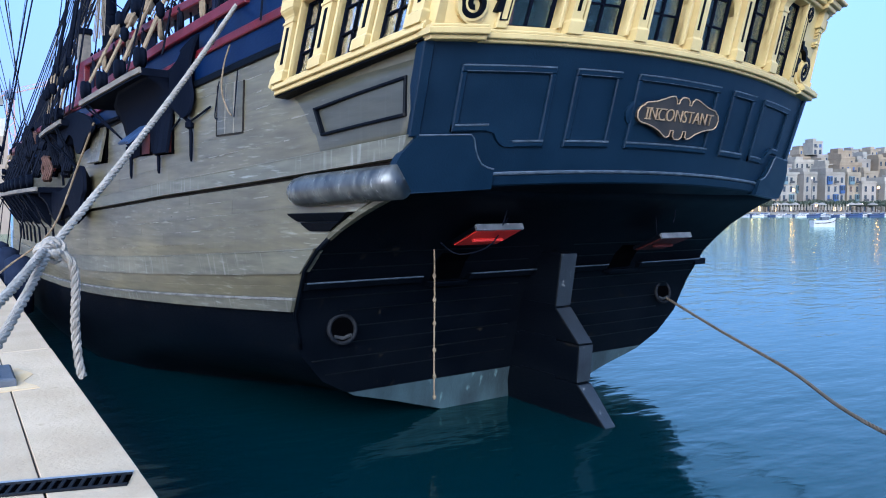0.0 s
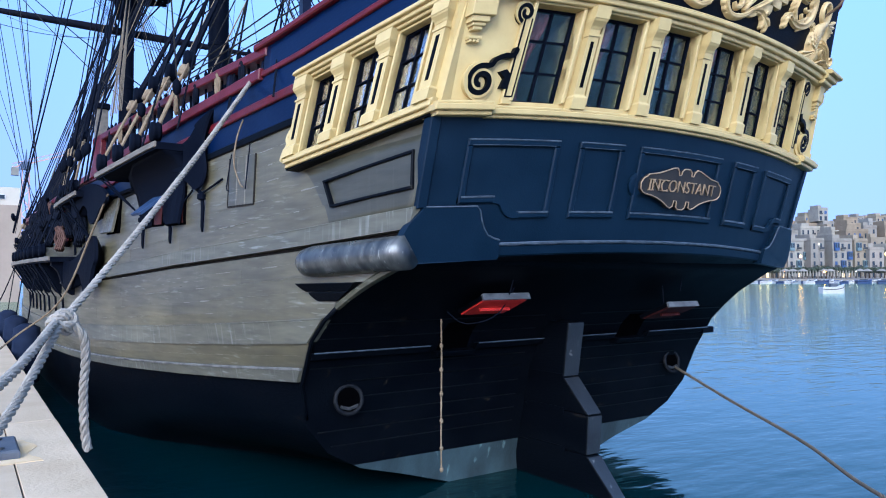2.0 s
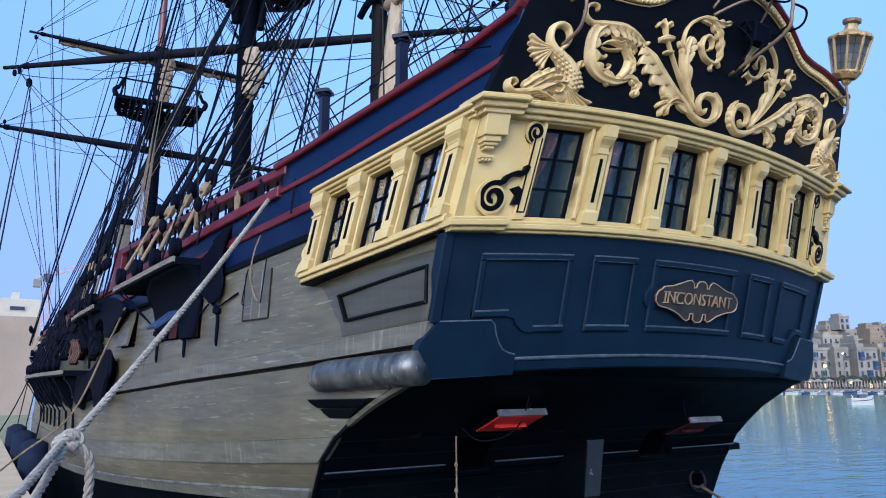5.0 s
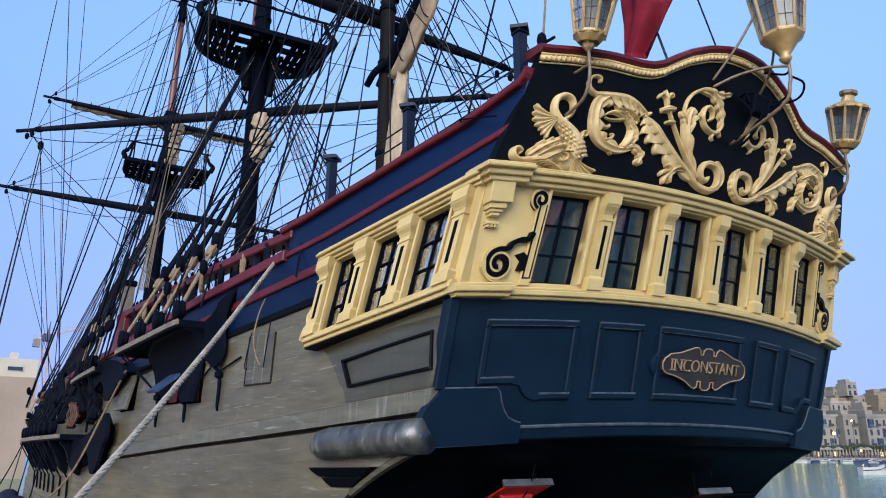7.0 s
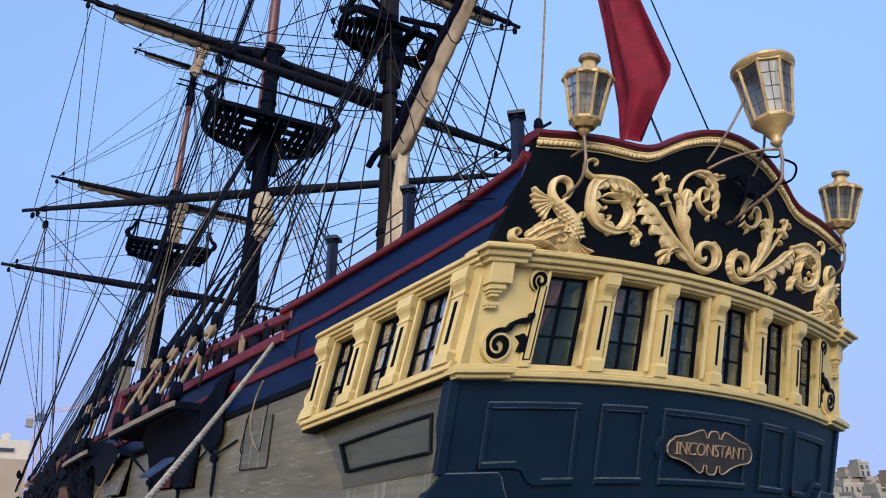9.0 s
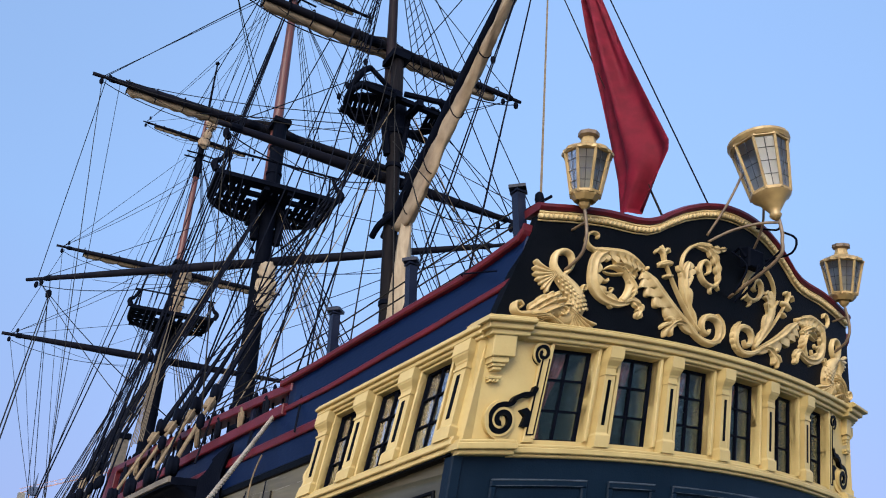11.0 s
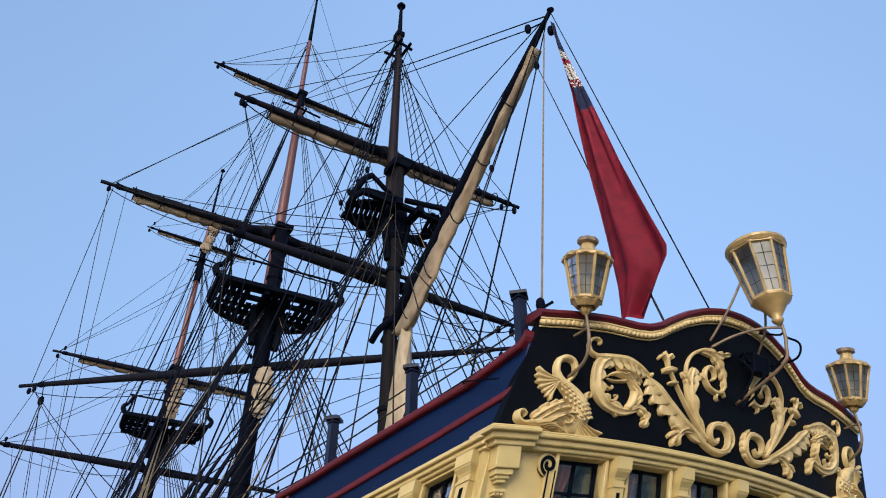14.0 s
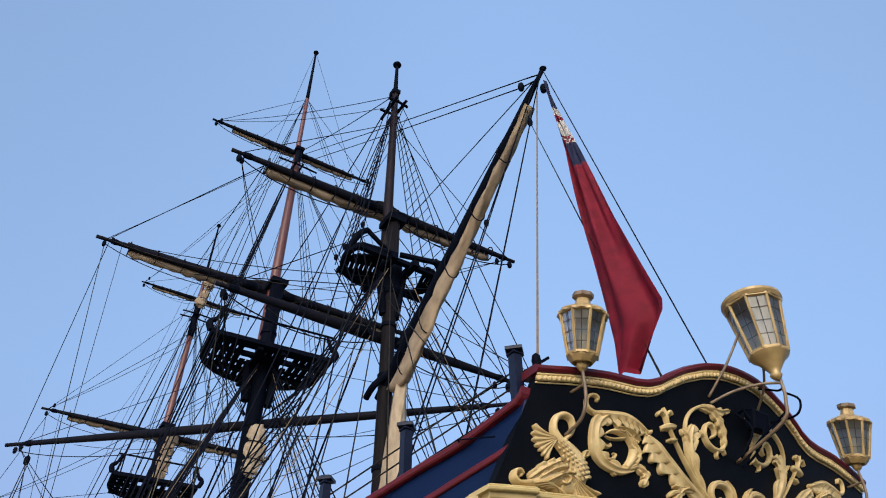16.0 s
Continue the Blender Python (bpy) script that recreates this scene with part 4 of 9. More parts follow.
for c in WIN:
    sash(ST, c - HALF, c + HALF, V0, V1, gallery, 0.03, 3, 0.03)

# ---- quarter gallery, port side (and its twin to starboard) ----
QA, QB, QC, QD = Vector((-3.10, 7.06, 4.27)), Vector((-3.70, 9.12, 3.945)), Vector((-2.97, 6.77, 5.25)), Vector((-3.58, 8.93, 4.865))
for m in (-1, 1):
    quarter_gallery = thing("quarter_gallery", "cream-painted quarter gallery with three sash windows on the ship's side", "quarter gallery", "quarter galleries")
    def Q(s, v, o, m=m):
        p = (QA * (1 - s) + QB * s) * (1 - v) + (QC * (1 - s) + QD * s) * v + Vector((-0.963, -0.268, 0)) * o
        return Vector((-m * p.x, p.y, p.z))
    WS = [(0.17, 0.35), (0.46, 0.635), (0.75, 0.915)]
    ed = [0.0] + [e for w_ in WS for e in w_] + [1.0]
    for a, b in zip(ed[::2], ed[1::2]):
        part("gallery_wall", slab(bmesh.new(), Q, a, b, -0.02, 1.0, -0.35, -0.03, 1, 1), M_CREAM, quarter_gallery)
    for a, b in WS:
        part("gallery_wall", slab(bmesh.new(), Q, a, b, -0.02, 0.075, -0.2, -0.03, 1, 1), M_CREAM, quarter_gallery)
        part("gallery_wall", slab(bmesh.new(), Q, a, b, 0.90, 1.0, -0.2, -0.03, 1, 1), M_CREAM, quarter_gallery)
    for v0, v1, o in ((-0.07, -0.02, 0.03), (-0.02, 0.03, 0.07), (0.03, 0.06, 0.05)):
        part("sill_course", slab(bmesh.new(), Q, 0.02, 1.0, v0, v1, -0.3, o, 4, 1, 0.008), M_CREAM, quarter_gallery)
    for v0, v1, o in ((0.93, 0.965, 0.05), (0.965, 1.01, 0.09), (1.01, 1.045, 0.13), (1.045, 1.07, 0.11)):
        part("cornice_course", slab(bmesh.new(), Q, 0.0, 1.03, v0, v1, -0.35, o, 4, 1, 0.008), M_CREAM, quarter_gallery)
    for s in (0.085, 0.405, 0.695, 0.965):
        pilaster(Q, s, 0.033, 0.05, 0.945, quarter_gallery)
    for a, b in WS:
        sash(Q, a, b, 0.075, 0.90, quarter_gallery, 0.011)
    part("underside", slab(bmesh.new(), Q, 0.0, 1.0, -0.09, -0.07, -0.35, 0.0, 4, 1), M_BLACK, quarter_gallery)
    bm = bmesh.new()
    tube(bm, smooth_line([Q(1.0, 0.42, 0.0), Q(1.02, 0.3, 0.02), Q(1.0, 0.2, 0.03), Q(1.03, 0.12, 0.02), Q(1.05, 0.05, 0.0)], 5), 0.03, 6)
    part("end_scroll", bm, M_CREAM, quarter_gallery)
    bm = bmesh.new()
    slab(bm, Q, 0.98, 1.0, -0.02, 1.0, -0.5, -0.03, 1, 1)
    part("end_wall", bm, M_CREAM, quarter_gallery)


# ---- taffrail and carvings of the stern board ----
taffrail = thing("taffrail", "wavy taffrail with gilded rope moulding and red capping", "taffrail")


def rail_line(dz, o, n=64):
    pts = []
    for i in range(n + 1):
        x = -2.64 + 5.28 * i / n
        z = taffrail_z(x) + dz
        pts.append(SZ(x, z, o))
    return pts


for dz, o, r, name, m_ in ((-0.035, 0.02, 0.028, "gilded_moulding", M_GOLD), (-0.072, 0.008, 0.009, "gilded_bead", M_GOLD), (0.004, 0.022, 0.013, "gilded_bead", M_GOLD)):
    part(name, tube(bmesh.new(), rail_line(dz, o), r, 8), m_, taffrail, "", True)
# the carved twist of the moulding, lump by lump
ln = rail_line(-0.035, 0.032, 300)
knob = bmesh.new()
bmesh.ops.create_icosphere(knob, subdivisions=1, radius=1.0)
knob_mesh = mesh_of("carved_lump", knob, M_GOLD, True)
for i in range(2, 299, 3):
    d = (ln[i + 1] - ln[i - 1]).normalized()
    k = new("carved_lump", knob_mesh)
    k.parent = taffrail
    k.matrix_basis = Matrix.Translation(ln[i]) @ d.to_track_quat("X", "Z").to_matrix().to_4x4() @ pose(0, 0, 0, 0, 35, 0) @ Matrix.Diagonal((0.019, 0.027, 0.040, 1))
bm = bmesh.new()
pr = [(-0.05, 0.018), (-0.075, 0.045), (-0.075, 0.08), (-0.03, 0.105), (0.2, 0.105), (0.22, 0.05), (0.2, 0.015)]
rows_ = []
for i in range(65):
    x = -2.66 + 5.32 * i / 64
    z = taffrail_z(x)
    rows_.append([bm.verts.new(SZ(x, z, 0) + Vector((0, dy, dz))) for dy, dz in pr])
for a, b in zip(rows_, rows_[1:]):
    for k in range(len(pr)):
        bm.faces.new((a[k], a[(k + 1) % len(pr)], b[(k + 1) % len(pr)], b[k]))
bm.faces.new(rows_[0])
bm.faces.new(rows_[-1][::-1])
part("red_capping", bm, M_RED, taffrail, "dark red painted capping")


def relief(bm, f, pts, ws, h, n=7, lobes=0, deep=0.35, hollow=False, ridge=True):
    """A carved strand: a rounded strip along pts of the half widths ws; lobes cut its edges into leaves."""
    line = smooth_line([(p[0], p[1], 0) for p in pts], n if not lobes else max(n, int(8 * lobes / (len(pts) - 1))))
    m_ = len(line) - 1
    cross = [-1, -0.8, -0.45, -0.12, 0, 0.12, 0.45, 0.8, 1]
    rows_ = []
    for i, p in enumerate(line):
        t = i / m_
        w = 0.78 * interp(t, steps(0, 1, len(ws) - 1), ws)
        d = (line[min(i + 1, m_)] - line[max(i - 1, 0)]).normalized()
        side = Vector((-d.y, d.x, 0))
        cut, swell = 1.0, 1.0
        if lobes:
            ph = (t * lobes) % 1.0
            cut = 1.0 - deep * ph ** 1.6
            swell = 0.55 + 0.45 * math.sin(math.pi * min(1.0, ph * 1.15))
        row = []
        for c in cross:
            wc = w * (cut if abs(c) > 0.4 else 1.0)
            q = p + side * (wc * c) - d * (w * 0.35 * abs(c) if lobes else 0)
            hh = h * (0.35 + 0.65 * min(1.0, w / max(ws))) * math.sqrt(max(0.0, 1 - c * c * 0.96))
            if abs(c) > 0.3:
                hh *= swell
            if ridge and abs(c) < 0.06:
                hh *= 0.72
            if hollow:
                hh = h * (0.45 + 0.70 * abs(c)) * (0.5 + 0.5 * math.sin(math.pi * min(1.0, 0.15 + t)))
            row.append(bm.verts.new(f(q.x, q.y, hh if abs(c) < 0.99 else -0.02)))
        rows_.append(row)
    for a, b in zip(rows_, rows_[1:]):
        for k in range(len(cross) - 1):
            bm.faces.new((a[k], a[k + 1], b[k + 1], b[k]))
    bm.faces.new(rows_[0][::-1])
    bm.faces.new(rows_[-1])
    return bm


def acanthus(f, pts, near, away, lobes, h, deep=0.45, sweep=0.5, one=0):
    """A carved leaf along a spine: half widths to its two sides, edges scalloped into fluted lobes that lean to the tip; one: which side alone has lobes."""
    line = smooth_line([(p[0], p[1], 0) for p in pts], max(4, int(math.ceil(11.0 * lobes / (len(pts) - 1)))))
    m_ = len(line) - 1
    cross = [-1, -1, -0.86, -0.6, -0.3, -0.08, 0, 0.08, 0.3, 0.6, 0.86, 1, 1]
    bm = bmesh.new()
    rows_ = []
    for i, p in enumerate(line):
        t = i / m_
        d = (line[min(i + 1, m_)] - line[max(i - 1, 0)]).normalized()
        side = Vector((-d.y, d.x, 0))
        row = []
        for q, c in enumerate(cross):
            ws = near if c < 0 else away
            w = interp(t, steps(0, 1, len(ws) - 1), ws)
            lobed = one == 0 or (one < 0) == (c < 0)
            ph = (t * lobes) % 1.0
            scallop = math.sin(math.pi * ph) ** 0.8 if lobed else 1.0
            a = abs(c)
            reach = w * a * (1 - (1.3 * deep * (1 - scallop) if a > 0.5 else deep * 0.5 * (1 - scallop) * (a / 0.5)))
            pos = p + side * (math.copysign(1, c) * reach) + d * (sweep * w * a * a if lobed else 0)
            flute = 0.66 + 0.34 * scallop if lobed else 1.0
            high = 0.95 * h * (1.0 - 0.36 * math.sin(math.pi * min(1, a * 1.1)) - 0.30 * a ** 3) * (flute if a > 0.2 else 1.0)
            high *= 0.55 + 0.45 * math.sin(math.pi * min(1.0, 0.12 + 0.80 * t))
            if a == 1 and q in (0, len(cross) - 1):
                high = -0.02
            row.append(bm.verts.new(f(pos.x, pos.y, high)))
        rows_.append(row)
    for a, b in zip(rows_, rows_[1:]):
        for k in range(len(cross) - 1):
            bm.faces.new((a[k], a[k + 1], b[k + 1], b[k]))
    bm.faces.new(rows_[0][::-1])
    bm.faces.new(rows_[-1])
    return bm


def fluted_fan(f, root, angle0, angle1, reach, flutes, h):
    """A carved fin: flutes spreading from a root, its edge scalloped; angles in degrees, reach along them."""
    n_ = flutes * 6
    bm = bmesh.new()
    rows_ = []
    for i in range(n_ + 1):
        t = i / n_
        a = radians(angle0 + (angle1 - angle0) * t)
        wave = abs(math.sin(math.pi * t * flutes))
        R = interp(t, steps(0, 1, len(reach) - 1), reach) * (0.86 + 0.14 * wave)
        row = []
        for k, r in enumerate((0.08, 0.3, 0.55, 0.8, 0.97, 1.0, 1.0)):
            bend = 0.25 * r * r * (t - 0.5)
            x, z = root[0] + math.cos(a + bend) * R * r, root[1] + math.sin(a + bend) * R * r
            high = h * (0.9 - 0.25 * r) * (1 - 0.42 * (1 - wave) * min(1, r * 1.5))
            row.append(bm.verts.new(f(x, z, -0.02 if k == 6 else high)))
        rows_.append(row)
    for a, b in zip(rows_, rows_[1:]):
        for k in range(6):
            bm.faces.new((a[k], a[k + 1], b[k + 1], b[k]))
    for row in (rows_[0], rows_[-1]):
        low = [bm.verts.new(v.co + (f(root[0], root[1], -0.02) - f(root[0], root[1], h * 0.6))) for v in row[:6]]
        for k in range(5):
            bm.faces.new((row[k], row[k + 1], low[k + 1], low[k]))
    return bm


def knob_at(f, parent, x, z, r, h):
    c = f(x, z, 0)
    bm = bmesh.new()
    bmesh.ops.create_icosphere(bm, subdivisions=2, radius=1.0, matrix=Matrix.Translation(c) @ Matrix.Diagonal((r, h, r, 1)))
    part("boss", bm, M_GOLD, parent, "", True)


for m in (-1, 1):
    def C(x, z, o, m=m):
        return SZ(-m * x, z, o)
    # sea-beast standing on the cornice: head down, tail curled over
    th = thing("dolphin_carving", "carved cream-gilded curling sea-beast on the stern cornice", "carving", "dolphin carvings", at=C(-2.3, 5.5, 0))
    def strand(pts, ws, h, n=6, ridge=True, name="strand"):
        return part(name, relief(bmesh.new(), C, pts, [w * 0.98 for w in ws], h * 0.85, n, ridge=ridge), M_GOLD, th, "", True)
    def leaf(pts, near, away, lobes, h, deep=0.45, sweep=0.5, one=0, name="leaf"):
        return part(name, acanthus(C, pts, near, away, lobes, h, deep, sweep, one), M_GOLD, th, "", True)
    body = strand([(-2.30, 5.46), (-2.20, 5.49), (-2.13, 5.55), (-2.12, 5.64), (-2.17, 5.73), (-2.25, 5.80), (-2.34, 5.86), (-2.40, 5.94), (-2.405, 6.02), (-2.37, 6.075), (-2.30, 6.10), (-2.23, 6.075), (-2.20, 6.0), (-2.225, 5.93), (-2.28, 5.88)], [0.10, 0.15, 0.155, 0.15, 0.125, 0.095, 0.07, 0.05, 0.046, 0.044, 0.042, 0.040, 0.038, 0.034, 0.022], 0.15, 7, False, "body")
    part("tail_fin", fluted_fan(C, (-2.37, 5.868), 162, 246, (0.27, 0.25, 0.20, 0.21), 7, 0.075), M_GOLD, th, "", True)
    part("fin", fluted_fan(C, (-2.26, 5.565), -54, -20, (0.25, 0.33, 0.42), 6, 0.14), M_GOLD, th, "", True)
    # head: snout, folded brow, mane and ribbed jaw
    strand([(-2.22, 5.50), (-2.36, 5.52), (-2.50, 5.48), (-2.62, 5.445), (-2.70, 5.44)], [0.09, 0.105, 0.075, 0.05, 0.035], 0.15, 7, False, "head")
    strand([(-2.60, 5.45), (-2.70, 5.435), (-2.765, 5.465), (-2.768, 5.52), (-2.725, 5.54), (-2.69, 5.515), (-2.71, 5.488)], [0.032, 0.028, 0.030, 0.027, 0.025, 0.022, 0.012], 0.13, 6, name="snout")
    leaf([(-2.62, 5.48), (-2.52, 5.56), (-2.40, 5.63), (-2.30, 5.685)], [0.03, 0.05, 0.06, 0.02], [0.04, 0.06, 0.05, 0.015], 4, 0.125, 0.28, 0.5, name="mane")
    leaf([(-2.54, 5.485), (-2.44, 5.555), (-2.34, 5.60), (-2.24, 5.615)], [0.035, 0.045, 0.045, 0.015], [0.02, 0.04, 0.04, 0.015], 3, 0.145, 0.25, 0.5, name="mane")
    leaf([(-2.48, 5.455), (-2.38, 5.51), (-2.28, 5.555), (-2.17, 5.575)], [0.03, 0.04, 0.035, 0.012], [0.02, 0.03, 0.03, 0.012], 3, 0.16, 0.25, 0.5, name="mane")
    strand([(-2.34, 5.505), (-2.295, 5.54), (-2.245, 5.52), (-2.26, 5.475), (-2.305, 5.475), (-2.31, 5.505)], [0.014, 0.017, 0.018, 0.017, 0.015, 0.008], 0.20, 5, name="ear")
    for k in range(4):
        strand([(-2.60 + 0.05 * k, 5.435 - 0.006 * k), (-2.50 + 0.05 * k, 5.455 - 0.008 * k), (-2.40 + 0.045 * k, 5.445 - 0.018 * k), (-2.33 + 0.04 * k, 5.40 - 0.012 * k)], [0.008, 0.016, 0.016, 0.006], 0.165 - 0.006 * k, 5, name="fold")
    leaf([(-2.73, 5.375), (-2.62, 5.395), (-2.50, 5.385), (-2.40, 5.37), (-2.31, 5.37)], [0.02, 0.032, 0.03, 0.028, 0.015], [0.012, 0.016, 0.016, 0.015, 0.01], 11, 0.11, 0.2, 0.1, -1, name="jaw")
    strand([(-2.09, 5.71), (-2.06, 5.76), (-2.045, 5.81), (-2.012, 5.815), (-2.005, 5.78), (-2.03, 5.775)], [0.022, 0.02, 0.018, 0.017, 0.016, 0.01], 0.08, 4, name="finlet")
    # rows of flat scales over the back
    for r_ in range(10):
        for q in range(6):
            s_ = r_ / 9
            cx_, cz_ = interp(s_, [0, 0.35, 0.7, 1], [-2.09, -2.13, -2.22, -2.31]), interp(s_, [0, 0.35, 0.7, 1], [5.54, 5.665, 5.765, 5.85])
            wd = interp(s_, [0, 0.5, 1], [0.125, 0.115, 0.06])
            e = (q - 2.5 + 0.5 * (r_ % 2)) / 3
            if abs(e) > 0.9:
                continue
            x, z = cx_ + wd * e * 0.90, cz_ + wd * e * 0.42
            high = 0.118 * interp(s_, [0, 1], [1.0, 0.60]) * math.sqrt(max(0.05, 1 - e * e))
            bm = bmesh.new()
            bmesh.ops.create_icosphere(bm, subdivisions=1, radius=1.0, matrix=Matrix.Translation(C(x, z, high)) @ Matrix.Diagonal((0.024, 0.0055, 0.021, 1)))
            part("scale", bm, M_GOLD, body, "", True)
    # scroll that ends in a beaked head
    th = thing("bird_scroll_carving", "carved cream-gilded scroll ending in a beaked head", "carving", "scroll carvings", at=C(-1.7, 6.0, 0))
    strand([(-1.945, 6.30), (-1.945, 6.335), (-1.985, 6.352), (-2.04, 6.335), (-2.07, 6.29), (-2.062, 6.235), (-2.015, 6.195), (-1.93, 6.18)], [0.022, 0.024, 0.022, 0.022, 0.023, 0.026, 0.03, 0.03], 0.075, 6)
    leaf([(-2.0, 6.175), (-1.82, 6.20), (-1.61, 6.215), (-1.45, 6.18), (-1.30, 6.12)], [0.05, 0.12, 0.13, 0.095, 0.02], [0.02, 0.026, 0.028, 0.026, 0.012], 8, 0.075, 0.5, 0.6, -1)
    leaf([(-1.80, 6.20), (-1.905, 6.11), (-1.935, 5.985), (-1.905, 5.85), (-1.80, 5.755), (-1.62, 5.725), (-1.46, 5.765)], [0.03, 0.075, 0.07, 0.075, 0.055, 0.045, 0.03], [0.04, 0.08, 0.085, 0.085, 0.07, 0.05, 0.03], 6, 0.08, 0.5, 0.35, 1)
    strand([(-1.52, 5.745), (-1.43, 5.785), (-1.355, 5.765), (-1.325, 5.70), (-1.34, 5.645)], [0.04, 0.042, 0.045, 0.045, 0.035], 0.085, 6, name="arm")
    leaf([(-1.42, 5.77), (-1.33, 5.72), (-1.335, 5.625)], [0.02, 0.05, 0.04], [0.02, 0.045, 0.04], 3, 0.095, 0.4, 0.2, name="leaf")
    for pts in (((-1.87, 5.93), (-1.80, 5.90), (-1.755, 5.915), (-1.765, 5.94)), ((-1.79, 5.79), (-1.72, 5.80), (-1.69, 5.845), (-1.72, 5.855)), ((-1.72, 5.73), (-1.70, 5.675), (-1.665, 5.665))):
        strand(pts, [0.025, 0.022, 0.018, 0.01], 0.07, 4, name="tendril")
    strand([(-1.56, 5.745), (-1.495, 5.83), (-1.475, 5.94), (-1.53, 6.02), (-1.61, 6.055), (-1.70, 6.065), (-1.77, 6.05), (-1.815, 6.02)], [0.05, 0.058, 0.058, 0.055, 0.042, 0.032, 0.02, 0.006], 0.095, 6, False, "head")
    strand([(-1.60, 6.012), (-1.70, 5.99), (-1.77, 5.985), (-1.82, 5.998)], [0.022, 0.018, 0.012, 0.004], 0.075, 4, name="beak")
    leaf([(-1.72, 6.085), (-1.60, 6.085), (-1.50, 6.05), (-1.425, 6.01)], [0.02, 0.05, 0.06, 0.01], [0.01, 0.025, 0.035, 0.01], 4, 0.115, 0.45, 0.7, name="crest")
    leaf([(-1.52, 5.99), (-1.46, 5.92), (-1.44, 5.85), (-1.455, 5.79)], [0.03, 0.04, 0.04, 0.01], [0.02, 0.035, 0.035, 0.01], 4, 0.112, 0.45, 0.5, name="feather")
    knob_at(C, th, -1.625, 6.06, 0.013, 0.11)
    knob_at(C, th, -1.295, 6.125, 0.028, 0.08)
    # acanthus spray
    th = thing("acanthus_carving", "carved cream-gilded acanthus spray with scrolled ends", "carving", "acanthus carvings", at=C(-0.7, 5.9, 0))
    leaf([(-0.50, 5.60), (-0.82, 5.765), (-1.03, 5.89), (-1.18, 6.0), (-1.31, 6.085)], [0.03, 0.04, 0.05, 0.055, 0.02], [0.04, 0.13, 0.17, 0.16, 0.03], 6, 0.08, 0.55, 0.6, 1)
    leaf([(-0.50, 5.66), (-0.645, 5.87), (-0.735, 6.06), (-0.74, 6.19), (-0.70, 6.32)], [0.03, 0.07, 0.125, 0.135, 0.03], [0.03, 0.045, 0.06, 0.07, 0.03], 5, 0.08, 0.45, 0.6, -1)
    leaf([(-0.76, 6.12), (-0.81, 6.19), (-0.87, 6.245)], [0.02, 0.03, 0.01], [0.03, 0.035, 0.01], 2, 0.08, 0.4, 0.3)
    strand([(-1.05, 6.27), (-0.982, 6.166), (-0.793, 5.935), (-0.62, 5.76), (-0.47, 5.64)], [0.016, 0.017, 0.019, 0.024, 0.03], 0.09, 6, name="stem")
    strand([(-1.13, 6.205), (-1.045, 6.235), (-0.955, 6.25)], [0.034, 0.052, 0.034], 0.10, 5, name="cup")
    strand([(-1.045, 6.10), (-0.985, 6.112), (-0.93, 6.125)], [0.018, 0.034, 0.018], 0.10, 4, name="ring")
    strand([(-1.055, 6.26), (-1.085, 6.34), (-1.115, 6.41)], [0.026, 0.034, 0.012], 0.085, 5, name="bud")
    for x1, z1, xm, zm in ((-1.195, 6.315, -1.15, 6.36), (-1.0, 6.355, -1.035, 6.385)):
        strand([(-1.085, 6.325), (xm, zm), (x1, z1)], [0.018, 0.026, 0.02], 0.08, 5, name="bud")
    strand([(-0.80, 6.22), (-0.80, 6.32), (-0.765, 6.41), (-0.685, 6.49), (-0.56, 6.55), (-0.43, 6.58)], [0.022, 0.024, 0.025, 0.026, 0.03, 0.022], 0.07, 7, name="stem")
    leaf([(-0.62, 6.525), (-0.46, 6.545), (-0.30, 6.555), (-0.14, 6.60)], [0.02, 0.05, 0.055, 0.015], [0.02, 0.03, 0.035, 0.012], 4, 0.07, 0.45, 0.5)
    leaf([(-0.57, 6.535), (-0.43, 6.52), (-0.32, 6.45), (-0.25, 6.34), (-0.22, 6.21)], [0.02, 0.05, 0.06, 0.055, 0.025], [0.02, 0.04, 0.05, 0.045, 0.02], 5, 0.08, 0.4, 0.4)
    strand([(-0.215, 6.24), (-0.27, 6.165), (-0.36, 6.145), (-0.467, 6.175), (-0.532, 6.255), (-0.522, 6.345), (-0.46, 6.388), (-0.395, 6.355), (-0.385, 6.285), (-0.43, 6.26)], [0.025, 0.03, 0.032, 0.032, 0.032, 0.031, 0.03, 0.028, 0.026, 0.014], 0.085, 6, name="volute")
    for pts in (((-0.34, 6.15), (-0.345, 6.09), (-0.31, 6.07)), ((-0.26, 6.19), (-0.225, 6.14), (-0.20, 6.13)), ((-0.53, 6.24), (-0.575, 6.27), (-0.57, 6.31))):
        strand(pts, [0.024, 0.022, 0.008], 0.07, 4, name="tendril")
    strand([(-0.66, 5.69), (-0.52, 5.60), (-0.38, 5.555), (-0.24, 5.555), (-0.15, 5.62), (-0.135, 5.72), (-0.185, 5.80), (-0.275, 5.825), (-0.375, 5.805), (-0.425, 5.735), (-0.40, 5.66), (-0.325, 5.64), (-0.29, 5.69)], [0.03, 0.042, 0.048, 0.05, 0.052, 0.052, 0.05, 0.048, 0.046, 0.042, 0.038, 0.034, 0.018], 0.10, 7, name="volute")
    leaf([(-0.30, 5.54), (-0.17, 5.57), (-0.09, 5.67), (-0.11, 5.79), (-0.20, 5.87)], [0.01, 0.02, 0.02, 0.02, 0.01], [0.02, 0.035, 0.035, 0.035, 0.015], 8, 0.08, 0.3, 0.3, name="rim_leaf")
